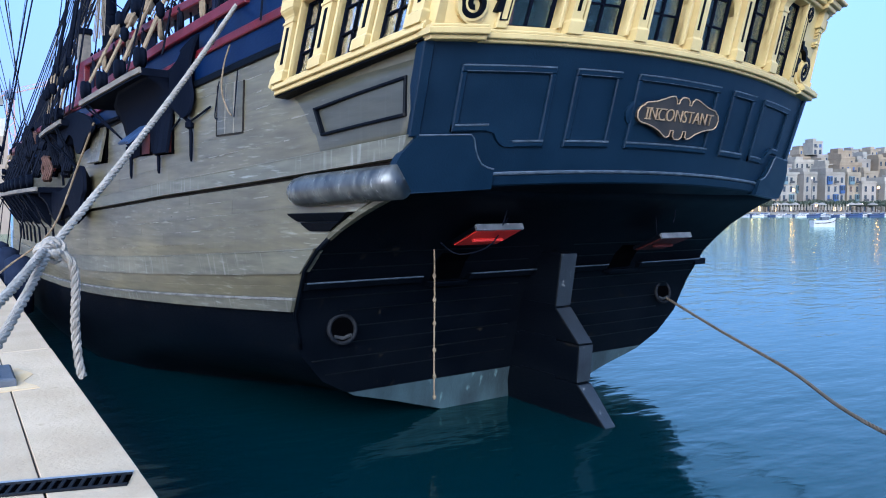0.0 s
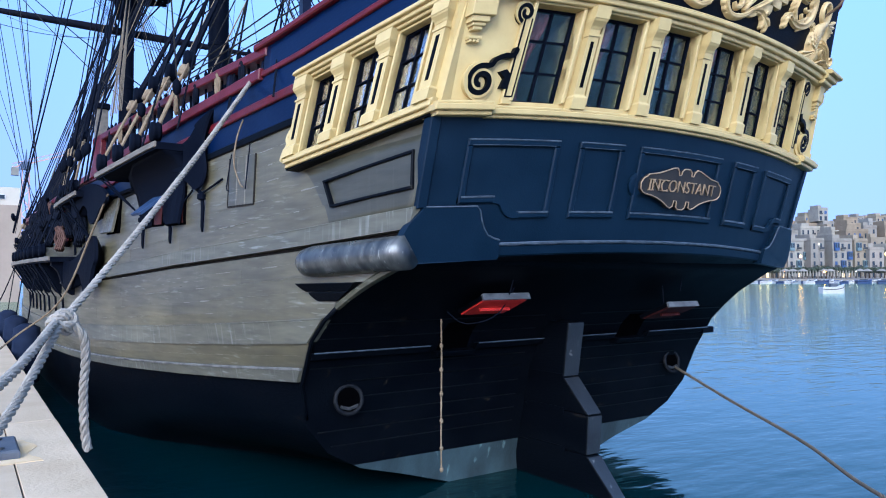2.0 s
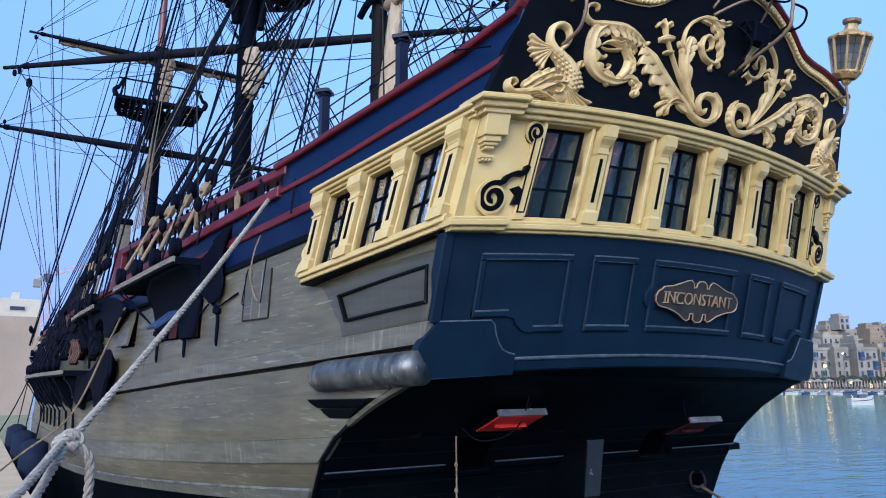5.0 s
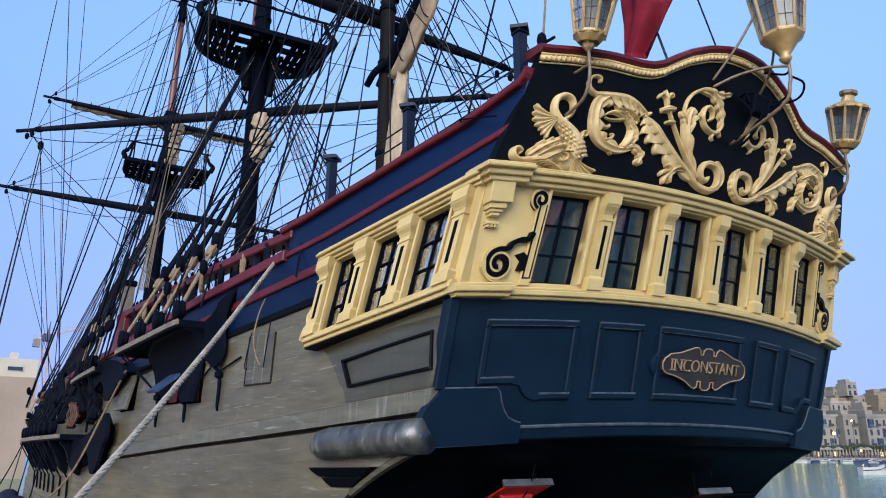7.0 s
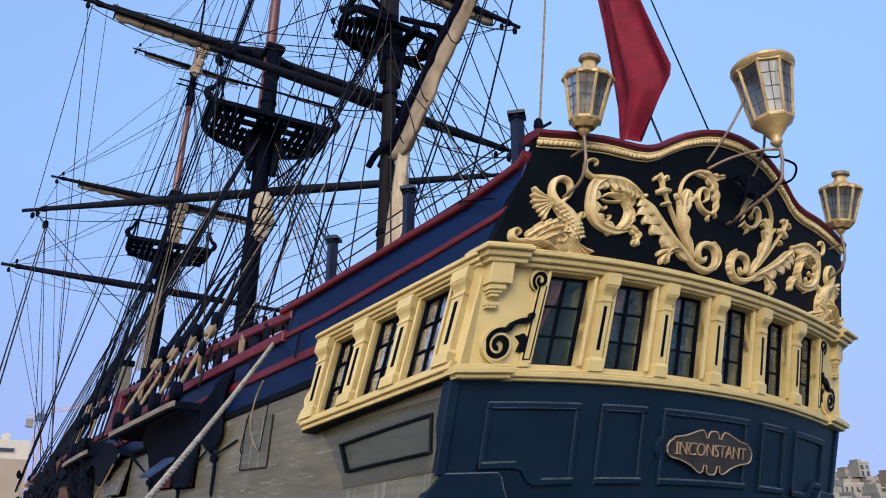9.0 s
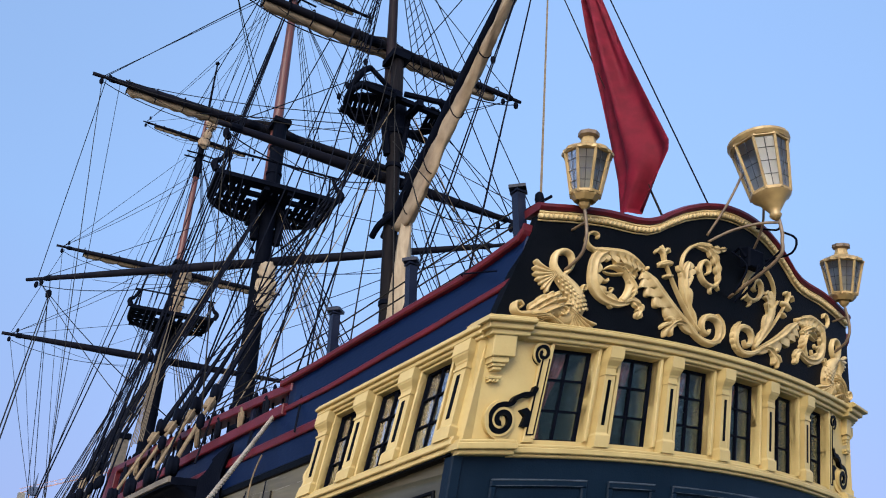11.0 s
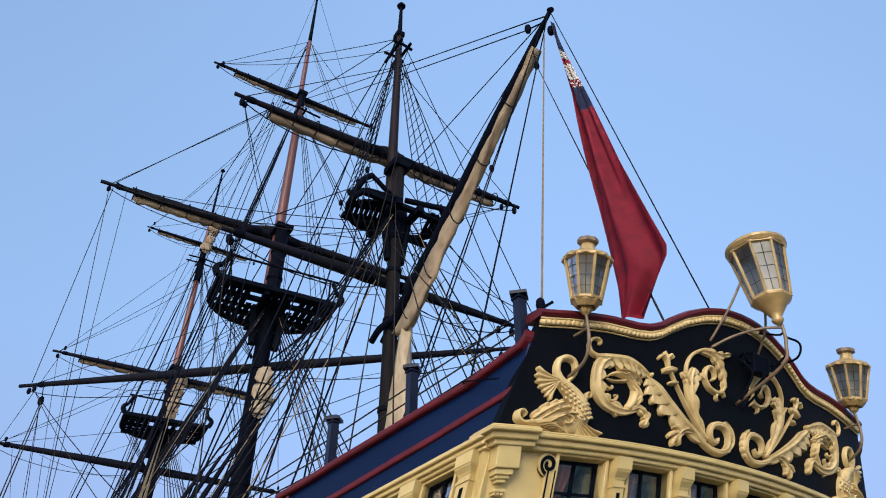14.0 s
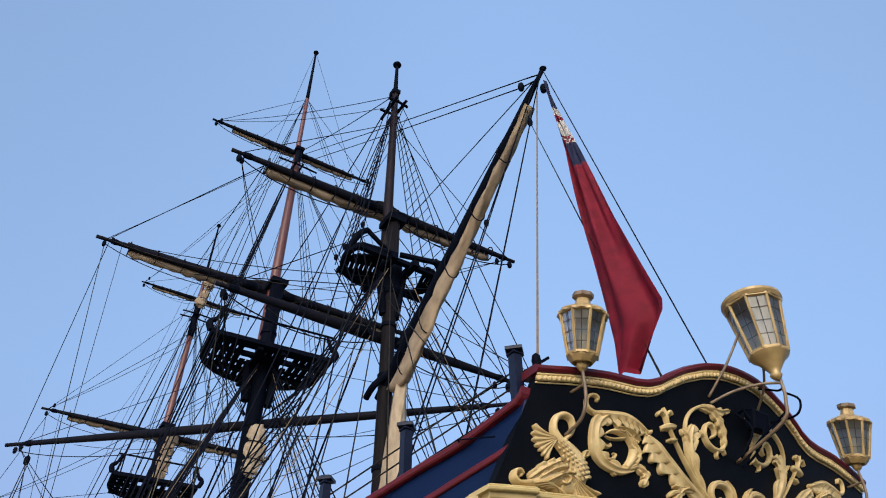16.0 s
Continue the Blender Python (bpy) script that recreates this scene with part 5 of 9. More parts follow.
    leaf([(-0.66, 5.675), (-0.76, 5.685), (-0.84, 5.66), (-0.90, 5.60)], [0.02, 0.035, 0.045, 0.03], [0.02, 0.035, 0.045, 0.03], 2, 0.085, 0.3, 0.2, name="leaf")
    for b, mid_ in (((-0.955, 5.685), (-0.90, 5.69)), ((-1.015, 5.58), (-0.95, 5.625)), ((-0.945, 5.50), (-0.945, 5.555)), ((-0.855, 5.525), (-0.875, 5.565))):
        strand([(-0.85, 5.64), mid_, b], [0.022, 0.038, 0.024], 0.095, 5, name="leaflet")

# ---- name board ----
name_board = thing("name_board", "scrolled name board with gilt edge and letters on the counter", "sign")


def plate(x, z, o):
    return S(x + 0.065, z, o)


half = [(0.0, 3.895), (0.05, 3.89), (0.085, 3.86), (0.09, 3.825), (0.125, 3.82), (0.14, 3.865), (0.18, 3.895), (0.24, 3.888), (0.33, 3.86), (0.45, 3.825), (0.60, 3.805), (0.625, 3.78), (0.67, 3.76), (0.70, 3.71), (0.69, 3.65), (0.65, 3.615), (0.60, 3.60), (0.52, 3.59), (0.42, 3.565), (0.32, 3.53), (0.23, 3.48), (0.18, 3.465), (0.14, 3.485), (0.135, 3.545), (0.085, 3.545), (0.075, 3.48), (0.04, 3.455), (0.0, 3.455)]
outline = half + [(-x, z) for x, z in half[-2:0:-1]]
bm = bmesh.new()
lo, hi_ = [bm.verts.new(plate(x, z, 0.02)) for x, z in outline], [bm.verts.new(plate(x, z, 0.07)) for x, z in outline]
mid = bm.verts.new(plate(0, 3.68, 0.075))
n_ = len(outline)
for k in range(n_):
    bm.faces.new((lo[k], lo[(k + 1) % n_], hi_[(k + 1) % n_], hi_[k]))
    bm.faces.new((hi_[k], hi_[(k + 1) % n_], mid))
part("board", bm, M_BOARD, name_board)
bm = bmesh.new()
tube(bm, [plate(x, z, 0.072) for x, z in outline + outline[:2]], 0.008, 6, False)
part("gilt_edge", bm, M_DULLGOLD, name_board, "dull gilt edge")
font = bpy.data.curves.new("letters", "FONT")
font.body, font.size, font.align_x, font.align_y, font.extrude, font.space_character = "INCONSTANT", 0.22, "CENTER", "CENTER", 0.012, 1.0
font.offset = -0.0035
tmp = bpy.data.objects.new("letters", font)
scene.collection.objects.link(tmp)
bpy.context.view_layer.update()
letters = bpy.data.meshes.new_from_object(tmp)
bpy.data.objects.remove(tmp)
xs = sorted(v.co.x for v in letters.vertices)
wid = xs[-1] - xs[0]
base_, head_ = min(v.co.y for v in letters.vertices), max(v.co.y for v in letters.vertices)
def on_board(x, y, z):
    return plate(x * 1.14 / wid - 0.01, 3.69 + y * 0.84, 0.080 + z * 0.6)
# short serifs at the ends of the stems
bm = bmesh.new()
bm.from_mesh(letters)
spans, todo = [], set(bm.verts)
while todo:
    stack, island = [todo.pop()], []
    while stack:
        v = stack.pop()
        island.append(v.co.x)
        for e in v.link_edges:
            w_ = e.other_vert(v)
            if w_ in todo:
                todo.remove(w_)
                stack.append(w_)
    spans.append((min(island), max(island)))
bm.free()
spans.sort()
for v in letters.vertices:
    v.co = on_board(*v.co)
bm = bmesh.new()
for glyph, (a, b) in zip("INCONSTANT", spans):
    feet = {"I": ((a, 0), (a, 1)), "N": ((a + 0.008, 0), (a + 0.008, 1), (b - 0.008, 1)), "T": (((a + b) / 2, 0),), "A": ((a + 0.008, 0), (b - 0.008, 0))}.get(glyph, ())
    for x, up in feet:
        x = (a + b) / 2 if glyph == "I" else x
        y_ = head_ - 0.009 if up else base_ + 0.006
        slab(bm, on_board, x - 0.026, x + 0.026, y_ - 0.004, y_ + 0.006, -0.012, 0.012)
part("serif", bm, M_DULLGOLD, name_board)
letters.materials.clear()
letters.materials.append(M_DULLGOLD)
ob = new("lettering", letters)
ob.parent = name_board
ob["label"] = "dull gilt raised letters"
for m in (-1, 1):
    part("backing_disc", lathe(bmesh.new(), [(0.13, -0.02), (0.13, 0.02), (0.10, 0.03), (0.0, 0.031)], S(m * 0.66 + 0.03, 3.70, 0.0), 16, Vector((0, -1, -0.28))), M_COUNTER, name_board)


# ---- stern lanterns ----
def lantern(at, r0, r1, h0, h1, h2, top, arm, label, lean=0.0):
    """An eight-sided lantern: body from radius r0 at h0 to r1 at h1, above a turned foot at 'at'."""
    th = thing("stern_lantern", label, "lantern", "stern lanterns", at=at)
    at = Vector(at)
    n_ = 8
    def pt(r, h, k):
        a = 2 * math.pi * (k + 0.5) / n_
        return at + Vector((r * math.cos(a), r * math.sin(a), h))
    part("foot", lathe(bmesh.new(), [(0.02, -0.03), (0.05, 0.0), (0.065, 0.03), (0.05, 0.06), (0.075, 0.10), (r0 * 0.72, h0 - 0.07), (r0 * 1.0, h0 - 0.02), (r0 * 1.04, h0)], at, 8 if top == "cap" else 28), M_GOLDPAINT, th, "", top != "cap")
    for k in range(n_):
        bm = bmesh.new()
        tube(bm, [pt(r0, h0 - 0.01, k), pt(r1, h1 + 0.01, k)], 0.017, 6)
        part("corner_bar", bm, M_GOLDPAINT, th)
        for (r, h, q) in ((r0, h0 + 0.01, 0.02), (r1, h1, 0.024)):
            part("ring_bar", tube(bmesh.new(), [pt(r, h, k), pt(r, h, k + 1)], q, 6), M_GOLDPAINT, th)
        bm = bmesh.new()
        vs = [bm.verts.new(p) for p in (pt(r0 - 0.008, h0, k), pt(r0 - 0.008, h0, k + 1), pt(r1 - 0.008, h1, k + 1), pt(r1 - 0.008, h1, k))]
        bm.faces.new(vs)
        bmesh.ops.solidify(bm, geom=list(bm.faces), thickness=0.003)
        g = part("pane", bm, M_LAMPGLASS, th, "clear leaded pane")
        g.visible_shadow = False
        bm = bmesh.new()
        a0, a1, b0, b1 = pt(r0, h0, k), pt(r0, h0, k + 1), pt(r1, h1, k), pt(r1, h1, k + 1)
        tube(bm, [(a0 + a1) / 2, (b0 + b1) / 2], 0.0035, 4)
        for t in (0.25, 0.5, 0.75):
            tube(bm, [a0.lerp(b0, t), a1.lerp(b1, t)], 0.0035, 4)
        part("lead", bm, M_RING, th)
    if top == "cap":
        part("roof", lathe(bmesh.new(), [(r1 * 1.1, h1 - 0.01), (r1 * 1.1, h1 + 0.02), (r1 * 0.85, h1 + 0.06), (r1 * 0.36, h1 + 0.11), (r1 * 0.30, h1 + 0.19)], at, 8), M_GOLDPAINT, th)
        part("chimney", lathe(bmesh.new(), [(r1 * 0.30, h1 + 0.19), (r1 * 0.46, h1 + 0.21), (r1 * 0.46, h1 + 0.25), (r1 * 0.2, h1 + 0.27)], at, 8), M_ARM, th, "brown chimney cap")
    else:
        part("roof", lathe(bmesh.new(), [(r1 * 1.04, h1), (r1 * 1.13, h1 + 0.04), (r1 * 1.13, h1 + 0.07), (r1 * 1.0, h1 + 0.10), (r1 * 0.5, h1 + 0.17), (0.02, h1 + 0.19)], at, 24), M_GOLDPAINT, th)
    part("inner_floor", lathe(bmesh.new(), [(r0 * 0.9, h0 - 0.01), (r0 * 0.9, h0 + 0.005)], at, 8), M_RING, th)
    part("lamp_tube", lathe(bmesh.new(), [(0.045, h0 + 0.01), (0.05, h0 + 0.2), (0.04, h0 + 0.24)], at, 10), M_BULB, th, "white lamp inside")
    for pts, r in arm:
        ob = part("bracket_arm", tube(bmesh.new(), smooth_line(pts, 6), r, 8), M_ARM, th, "", True)
        ob.rotation_euler = (-radians(lean), 0, 0)
    th.rotation_euler = (radians(lean), 0, 0)
    return th


for m in (-1, 1):
    x = 2.24 * m
    lantern((x, 6.09, 6.50), 0.15, 0.24, 0.12, 0.56, 0.7, "cap",
            [([(x, 6.09, 6.49), (x, 6.09, 6.25), (x, 6.13, 6.1), (x + 0.0 * m, 6.22, 6.0), (x + 0.02 * m, SZ(x, 5.93, 0).y, 5.93)], 0.017),
             ([(x, 6.09, 6.33), (x, SZ(x, 6.33, 0).y, 6.33)], 0.014)],
            "gilt octagonal stern lantern on an iron bracket", 12.0)
lantern((-0.03, 5.43, 6.755), 0.205, 0.30, 0.28, 0.92, 1.0, "lid",
        [([(0, 5.42, 6.74), (0, 5.42, 6.62), (0.0, 5.44, 6.5), (0.0, 5.55, 6.3), (0.0, SZ(0, 6.1, 0).y, 6.1)], 0.019),
         ([(0, 5.42, 6.70), (-0.1, 5.6, 6.74), (-0.25, 5.85, 6.72), (-0.42, SZ(-0.42, 6.62, 0).y, 6.62)], 0.016),
         ([(-0.2, 5.6, 7.35), (-0.33, 5.78, 7.0), (-0.45, SZ(-0.45, 6.7, 0).y, 6.68)], 0.014),
         ([(0.1, 5.6, 7.1), (0.2, 5.75, 6.85), (0.3, SZ(0.3, 6.6, 0).y, 6.6)], 0.014)],
        "large gilt centre stern lantern on curved iron brackets")
# a dark deck floodlight with its cables, fixed beside the centre lantern
flood = thing("floodlight", "black floodlight with loose cables on the stern board", "floodlight", at=(0.12, 5.95, 6.5))
bm = bmesh.new()
slab(bm, lambda x, z, o: Vector((x, 5.97 - 0.25 * z, 6.5 + z)) + Vector((0, -0.9, -0.3)) * o, 0.0, 0.26, -0.1, 0.12, 0, 0.13, 1, 1, 0.02)
part("housing", bm, M_SPAR, flood)
part("bracket", tube(bmesh.new(), [(0.02, 6.08, 6.6), (0.0, 5.95, 6.62), (0.0, 5.9, 6.48)], 0.018, 6), M_SPAR, flood)
part("bracket", tube(bmesh.new(), [(0.24, 6.08, 6.6), (0.27, 5.95, 6.62), (0.27, 5.9, 6.48)], 0.018, 6), M_SPAR, flood)
for pts in ([(0.13, 5.85, 6.4), (0.1, 5.95, 6.2), (0.02, 6.1, 6.05)], [(0.1, 5.5, 6.45), (0.05, 5.9, 6.25), (-0.05, 6.12, 6.0)], [(0.0, 5.42, 6.85), (0.2, 5.55, 6.75), (0.35, 5.8, 6.9), (0.25, 6.0, 7.0)], [(0.02, 5.44, 6.6), (0.2, 5.4, 6.55), (0.22, 5.5, 6.42), (0.2, 5.8, 6.45)], [(-0.12, 5.98, 6.55), (-0.02, 5.9, 6.35), (-0.06, 6.1, 6.1)]):
    part("cable", tube(bmesh.new(), smooth_line(pts, 6), 0.013, 5), M_SPAR, flood, "", True)


# ---- water, quay ----
bm = bmesh.new()
grid(bm, lambda u, v: Vector((u, v, 0)), [-3000, -5.7, 8, 40, 200, 3000], [-3000, -20, 6, 40, 200, 3000])
m = bpy.data.materials.new("harbour_water")
m.use_nodes = True
n, l = m.node_tree.nodes, m.node_tree.links
# teal depth below a faintly green mirror, parted by Fresnel
n.remove(n["Principled BSDF"])
deep = n.new("ShaderNodeBsdfDiffuse")
deep.inputs["Color"].default_value = (0.0018, 0.0145, 0.0185, 1)
gloss = n.new("ShaderNodeBsdfAnisotropic")
gloss.inputs["Color"].default_value, gloss.inputs["Roughness"].default_value = (0.80, 1.0, 0.90, 1), 0.11
part_ = n.new("ShaderNodeFresnel")
part_.inputs["IOR"].default_value = 1.42
blend = n.new("ShaderNodeMixShader")
l.new(part_.outputs["Fac"], blend.inputs["Fac"])
l.new(deep.outputs["BSDF"], blend.inputs[1])
l.new(gloss.outputs["BSDF"], blend.inputs[2])
l.new(blend.outputs["Shader"], n["Material Output"].inputs["Surface"])
tc = n.new("ShaderNodeTexCoord")
mp = n.new("ShaderNodeMapping")
mp.inputs["Rotation"].default_value, mp.inputs["Scale"].default_value = (0, 0, radians(28)), (1.0, 2.2, 1)
l.new(tc.outputs["Object"], mp.inputs["Vector"])
h = None
for sc, st, dist in ((0.55, 0.18, 0.20), (1.9, 0.20, 0.08), (5.0, 0.12, 0.02)):
    q = n.new("ShaderNodeTexNoise")
    q.inputs["Scale"].default_value, q.inputs["Detail"].default_value = sc, 2.0
    l.new(mp.outputs["Vector"], q.inputs["Vector"])
    bp = n.new("ShaderNodeBump")
    bp.inputs["Strength"].default_value, bp.inputs["Distance"].default_value = st, dist
    l.new(q.outputs["Fac"], bp.inputs["Height"])
    if h:
        l.new(h, bp.inputs["Normal"])
    h = bp.outputs["Normal"]
for q in (gloss, part_):
    l.new(h, q.inputs["Normal"])
M_WATER = m
tagged(part("water", bm, M_WATER), "dark blue rippled harbour water", "water", kind="structure")

quay = thing("quay", "pale worn stone quay beside the ship", "quay", kind="structure")
bm = bmesh.new()
block(bm, -60, -5.70, -40, 46, -3, 0.99, 0.0)
part("quay_body", bm, M_QUAY, quay)
part("joint_bed", block(bmesh.new(), -8, -5.72, -7.6, 44, 0.99, 1.02), M_JOINT, quay, "brown dirt in the joints")
random.seed(3)
y = -7.7
while y < 40:
    step_ = 4.75
    for x0, x1 in ((-7.9, -6.193), (-6.18, -5.665)):
        bm = bmesh.new()
        block(bm, x0, x1 + (random.uniform(-0.004, 0.006) if x1 > -6 else 0), y, y + step_ - 0.008, 0.8, 1.05 + random.uniform(-0.002, 0.002), 0.004)
        part("paving_slab", bm, M_QUAY, quay)
    y += step_
part("paving", block(bmesh.new(), -40, -7.91, -20, 46, 0.9, 1.047), M_QUAY, quay)
# slotted drain across the coping
drain = thing("drain_channel", "black slotted drain cover across the quay", "drain", at=(-6.1, 6.55, 1.05))
a_, b_ = Vector((-6.62, 6.72, 0)), Vector((-5.74, 6.40, 0))
dv = (b_ - a_).normalized()
nv = Vector((-dv.y, dv.x, 0))
def DR(u, v, w):
    return a_ + dv * u + nv * v + Vector((0, 0, 1.05 + w))
L_ = (b_ - a_).length
part("cover_edge", slab(bmesh.new(), DR, 0, L_, -0.10, -0.075, 0.0, 0.014, 1, 1, 0.003), M_RING2, drain)
part("cover_edge", slab(bmesh.new(), DR, 0, L_, 0.075, 0.10, 0.0, 0.014, 1, 1, 0.003), M_RING2, drain)
k = 0
while k * 0.055 < L_ - 0.02:
    part("slat", slab(bmesh.new(), DR, k * 0.055, k * 0.055 + 0.026, -0.075, 0.075, 0.0, 0.012, 1, 1, 0.003), M_RING2, drain)
    k += 1
part("slot_floor", slab(bmesh.new(), DR, 0, L_, -0.09, 0.09, 0.0, 0.005, 1, 1), M_VOID, drain)
part("mortar_edge", slab(bmesh.new(), DR, 0, L_, 0.10, 0.15, 0.0, 0.006, 1, 1), M_GREYPATCH, drain)
pad = thing("rubber_pad", "worn blue-black rubber block bolted to the quay", "pad", at=(-6.25, 9.7, 1.05))
part("block", slab(bmesh.new(), plain, -6.42, -6.13, 9.42, 10.15, 1.05, 1.13, 2, 4, 0.02), M_PAD, pad)
for yy in (9.55, 10.0):
    part("bolt", lathe(bmesh.new(), [(0.03, 0), (0.03, 0.015), (0.01, 0.02)], (-6.28, yy, 1.13), 8), M_RING, pad)
tagged(part("rust_stain", slab(bmesh.new(), lambda u, v, w: Vector((-6.27 + 0.26 * u * (1 + 0.2 * math.sin(5 * v)), 9.75 + 0.52 * v, 1.0505 + w)), -1, 1, -1, 1, 0, 0.0035, 8, 8), M_RUSTY), "rusty stain spread on the stone", "stain", kind="structure")

# ---- mooring lines ----
def hawser(bm, pts, r, turns=5.5):
    """Three strands laid round one another along a line."""
    line = smooth_line(pts, 10)
    acc = [0.0]
    for p, q in zip(line, line[1:]):
        acc.append(acc[-1] + (q - p).length)
    fine = []
    n_ = int(acc[-1] / 0.02) + 2
    for i in range(n_):
        s_ = acc[-1] * i / (n_ - 1)
        j = max(k for k in range(len(acc)) if acc[k] <= s_ + 1e-9)
        j = min(j, len(line) - 2)
        t = (s_ - acc[j]) / max(1e-9, acc[j + 1] - acc[j])
        fine.append((s_, line[j].lerp(line[j + 1], t)))
    for strand in range(3):
        path_, up = [], None
        for i, (s_, p) in enumerate(fine):
            d = (fine[min(i + 1, n_ - 1)][1] - fine[max(i - 1, 0)][1]).normalized()
            if up is None:
                up = d.orthogonal().normalized()
            up = (up - d * up.dot(d)).normalized()
            a = s_ * turns * 2 * math.pi + strand * 2 * math.pi / 3
            path_.append(p + (up * math.cos(a) + d.cross(up) * math.sin(a)) * r * 0.5)
        tube(bm, path_, r * 0.58, 6)
    return bm


mooring = thing("mooring_hawser", "thick grey-white hawser knotted between quarter and quay", "rope", at=(-6.0, 7.0, 2.4))
KN = Vector((-6.07, 7.01, 2.42))
HF = Vector((-3.72, 10.25, 5.10))
part("standing_line", hawser(bmesh.new(), [HF, KN.lerp(HF, 0.6) - Vector((0, 0, 0.06)), KN.lerp(HF, 0.25) - Vector((0, 0, 0.05)), KN], 0.027), M_HAWSER, mooring)
part("leg", hawser(bmesh.new(), [KN, Vector((-6.36, 6.2, 2.05)), Vector((-6.70, 5.35, 1.70)), Vector((-7.2, 4.1, 1.12))], 0.027), M_HAWSER, mooring)
part("leg", hawser(bmesh.new(), [KN + Vector((-0.02, 0, 0.02)), Vector((-6.36, 6.2, 2.23)), Vector((-6.72, 5.3, 2.02)), Vector((-8.1, 1.9, 1.15))], 0.027), M_HAWSER, mooring)
part("tail", hawser(bmesh.new(), [KN + Vector((-0.05, 0, 0.03)), Vector((-5.96, 7.0, 2.36)), Vector((-5.925, 7.02, 2.2)), Vector((-5.93, 7.05, 1.95)), Vector((-5.915, 7.08, 1.7)), Vector((-5.89, 7.1, 1.56))], 0.029), M_HAWSER, mooring)
for r_, tilt, off in ((0.055, 20, 0.0), (0.06, 70, 0.02), (0.05, -40, -0.02)):
    ring = [KN + Vector((off, 0, 0)) + Euler((radians(tilt), radians(tilt * 0.7), 0)).to_matrix() @ Vector((r_ * math.cos(a), r_ * math.sin(a), 0)) for a in (2 * math.pi * j / 12 for j in range(13))]
    part("knot_turn", hawser(bmesh.new(), ring, 0.032), M_HAWSER, mooring)
line2 = thing("stern_line", "dark hemp stern line running out over the water", "rope", at=(2.9, 9.2, 1.25))
part("line", hawser(bmesh.new(), [Vector((2.93, 9.22, 1.24)), Vector((2.55, 8.0, 0.93)), Vector((1.78, 6.5, 0.72)), Vector((0.54, 4.89, 0.6)), Vector((-1.2, 1.8, 0.6)), Vector((-4.5, -4.0, 0.85)), Vector((-5.95, -6.5, 1.12))], 0.022), M_STERNLINE, line2)
rope_ = thing("breast_line", "pale hemp mooring line from the waist to the quay", "rope", "breast lines", at=(-6.6, 15, 1.1))
part("line", tube(bmesh.new(), smooth_line([HZ(14.4, 4.05, 0.2), HZ(15.05, 3.45, 0.25), (-5.2, 15.5, 2.31), (-5.84, 16, 1.68), (-6.6, 15, 1.1)], 6), 0.017, 6), M_HEMP, rope_)
for a, b in (((-5.0, 30, 3.4), (-6.9, 16, 1.1)),):
    rope_ = thing("breast_line", "thin dark mooring line from the waist to the quay", "rope", "breast lines", at=b)
    a, b = Vector(a), Vector(b)
    part("line", tube(bmesh.new(), [a.lerp(b, t) - Vector((0, 0, 0.5 * 4 * t * (1 - t))) for t in steps(0, 1, 10)], 0.016, 6), M_ROPE, rope_)
for y in (20.5, 24.5, 28.5):
    th = thing("fender", "black cylindrical fender hung against the quay", "fender", "fenders", at=(-5.35, y, 0.9))
    part("body", lathe(bmesh.new(), [(0.1, -0.7), (0.27, -0.6), (0.3, 0), (0.27, 0.6), (0.1, 0.7)], (-5.35, y, 0.95), 14), M_FENDER, th, "", True)
    part("lanyard", tube(bmesh.new(), [(-5.35, y, 1.6), (-5.05, y, 4.0)], 0.015, 5), M_ROPE, th)


# ---- the far shore: harbour front, hill town, boats ----
EYE = Vector((-6.53, 1.88, 0))
FW, RT = Vector((math.sin(radians(34.45)), math.cos(radians(34.45)), 0)), Vector((math.cos(radians(34.45)), -math.sin(radians(34.45)), 0))


def far(u, d, z=0.0):
    """A place d metres off along the first view, u across it for each metre off."""
    return EYE + FW * d + RT * (u * d) + Vector((0, 0, z))


random.seed(21)
M_LIME = [mat("limestone_facade", c, tuple(q * 0.8 for q in c), 0.9, scale=0.4, fine=3, bump=0.2, var=0.25, spec=0.1) for c in ((0.25, 0.205, 0.145), (0.215, 0.19, 0.155), (0.27, 0.24, 0.19), (0.22, 0.17, 0.115), (0.235, 0.215, 0.18))]
M_PANE = mat("far_window_dark", (0.03, 0.04, 0.05), None, 0.2)
M_BLUESHUT = mat("blue_balcony_paint", (0.025, 0.06, 0.15), None, 0.5)
M_GREENSHUT = mat("teal_balcony_paint", (0.10, 0.15, 0.16), None, 0.5)
M_SHORE = mat("shore_stone", (0.22, 0.19, 0.15), None, 0.9, scale=0.3, fine=2)
M_HULLWHITE = mat("white_boat_hull", (0.50, 0.47, 0.43), None, 0.4)
M_LEAF = mat("dark_tree_leaves", (0.028, 0.036, 0.022), (0.045, 0.055, 0.03), 0.7, scale=0.8, fine=5)
M_TRUNK = mat("tree_bark", (0.07, 0.05, 0.035), None, 0.9)


def lamp_mat(name, col, power):
    m = bpy.data.materials.new(name)
    m.use_nodes = True
    e = m.node_tree.nodes["Principled BSDF"]
    e.inputs["Base Color"].default_value = (*col, 1)
    e.inputs["Emission Color"].default_value = (*col, 1)
    e.inputs["Emission Strength"].default_value = power
    return m


M_STREET = lamp_mat("sodium_street_lamp", (1.0, 0.36, 0.05), 9.0)
M_WHITELAMP = lamp_mat("white_shore_lamp", (1.0, 0.80, 0.50), 4.0)


M_LITPANE = lamp_mat("lit_window", (1.0, 0.62, 0.25), 0.35)


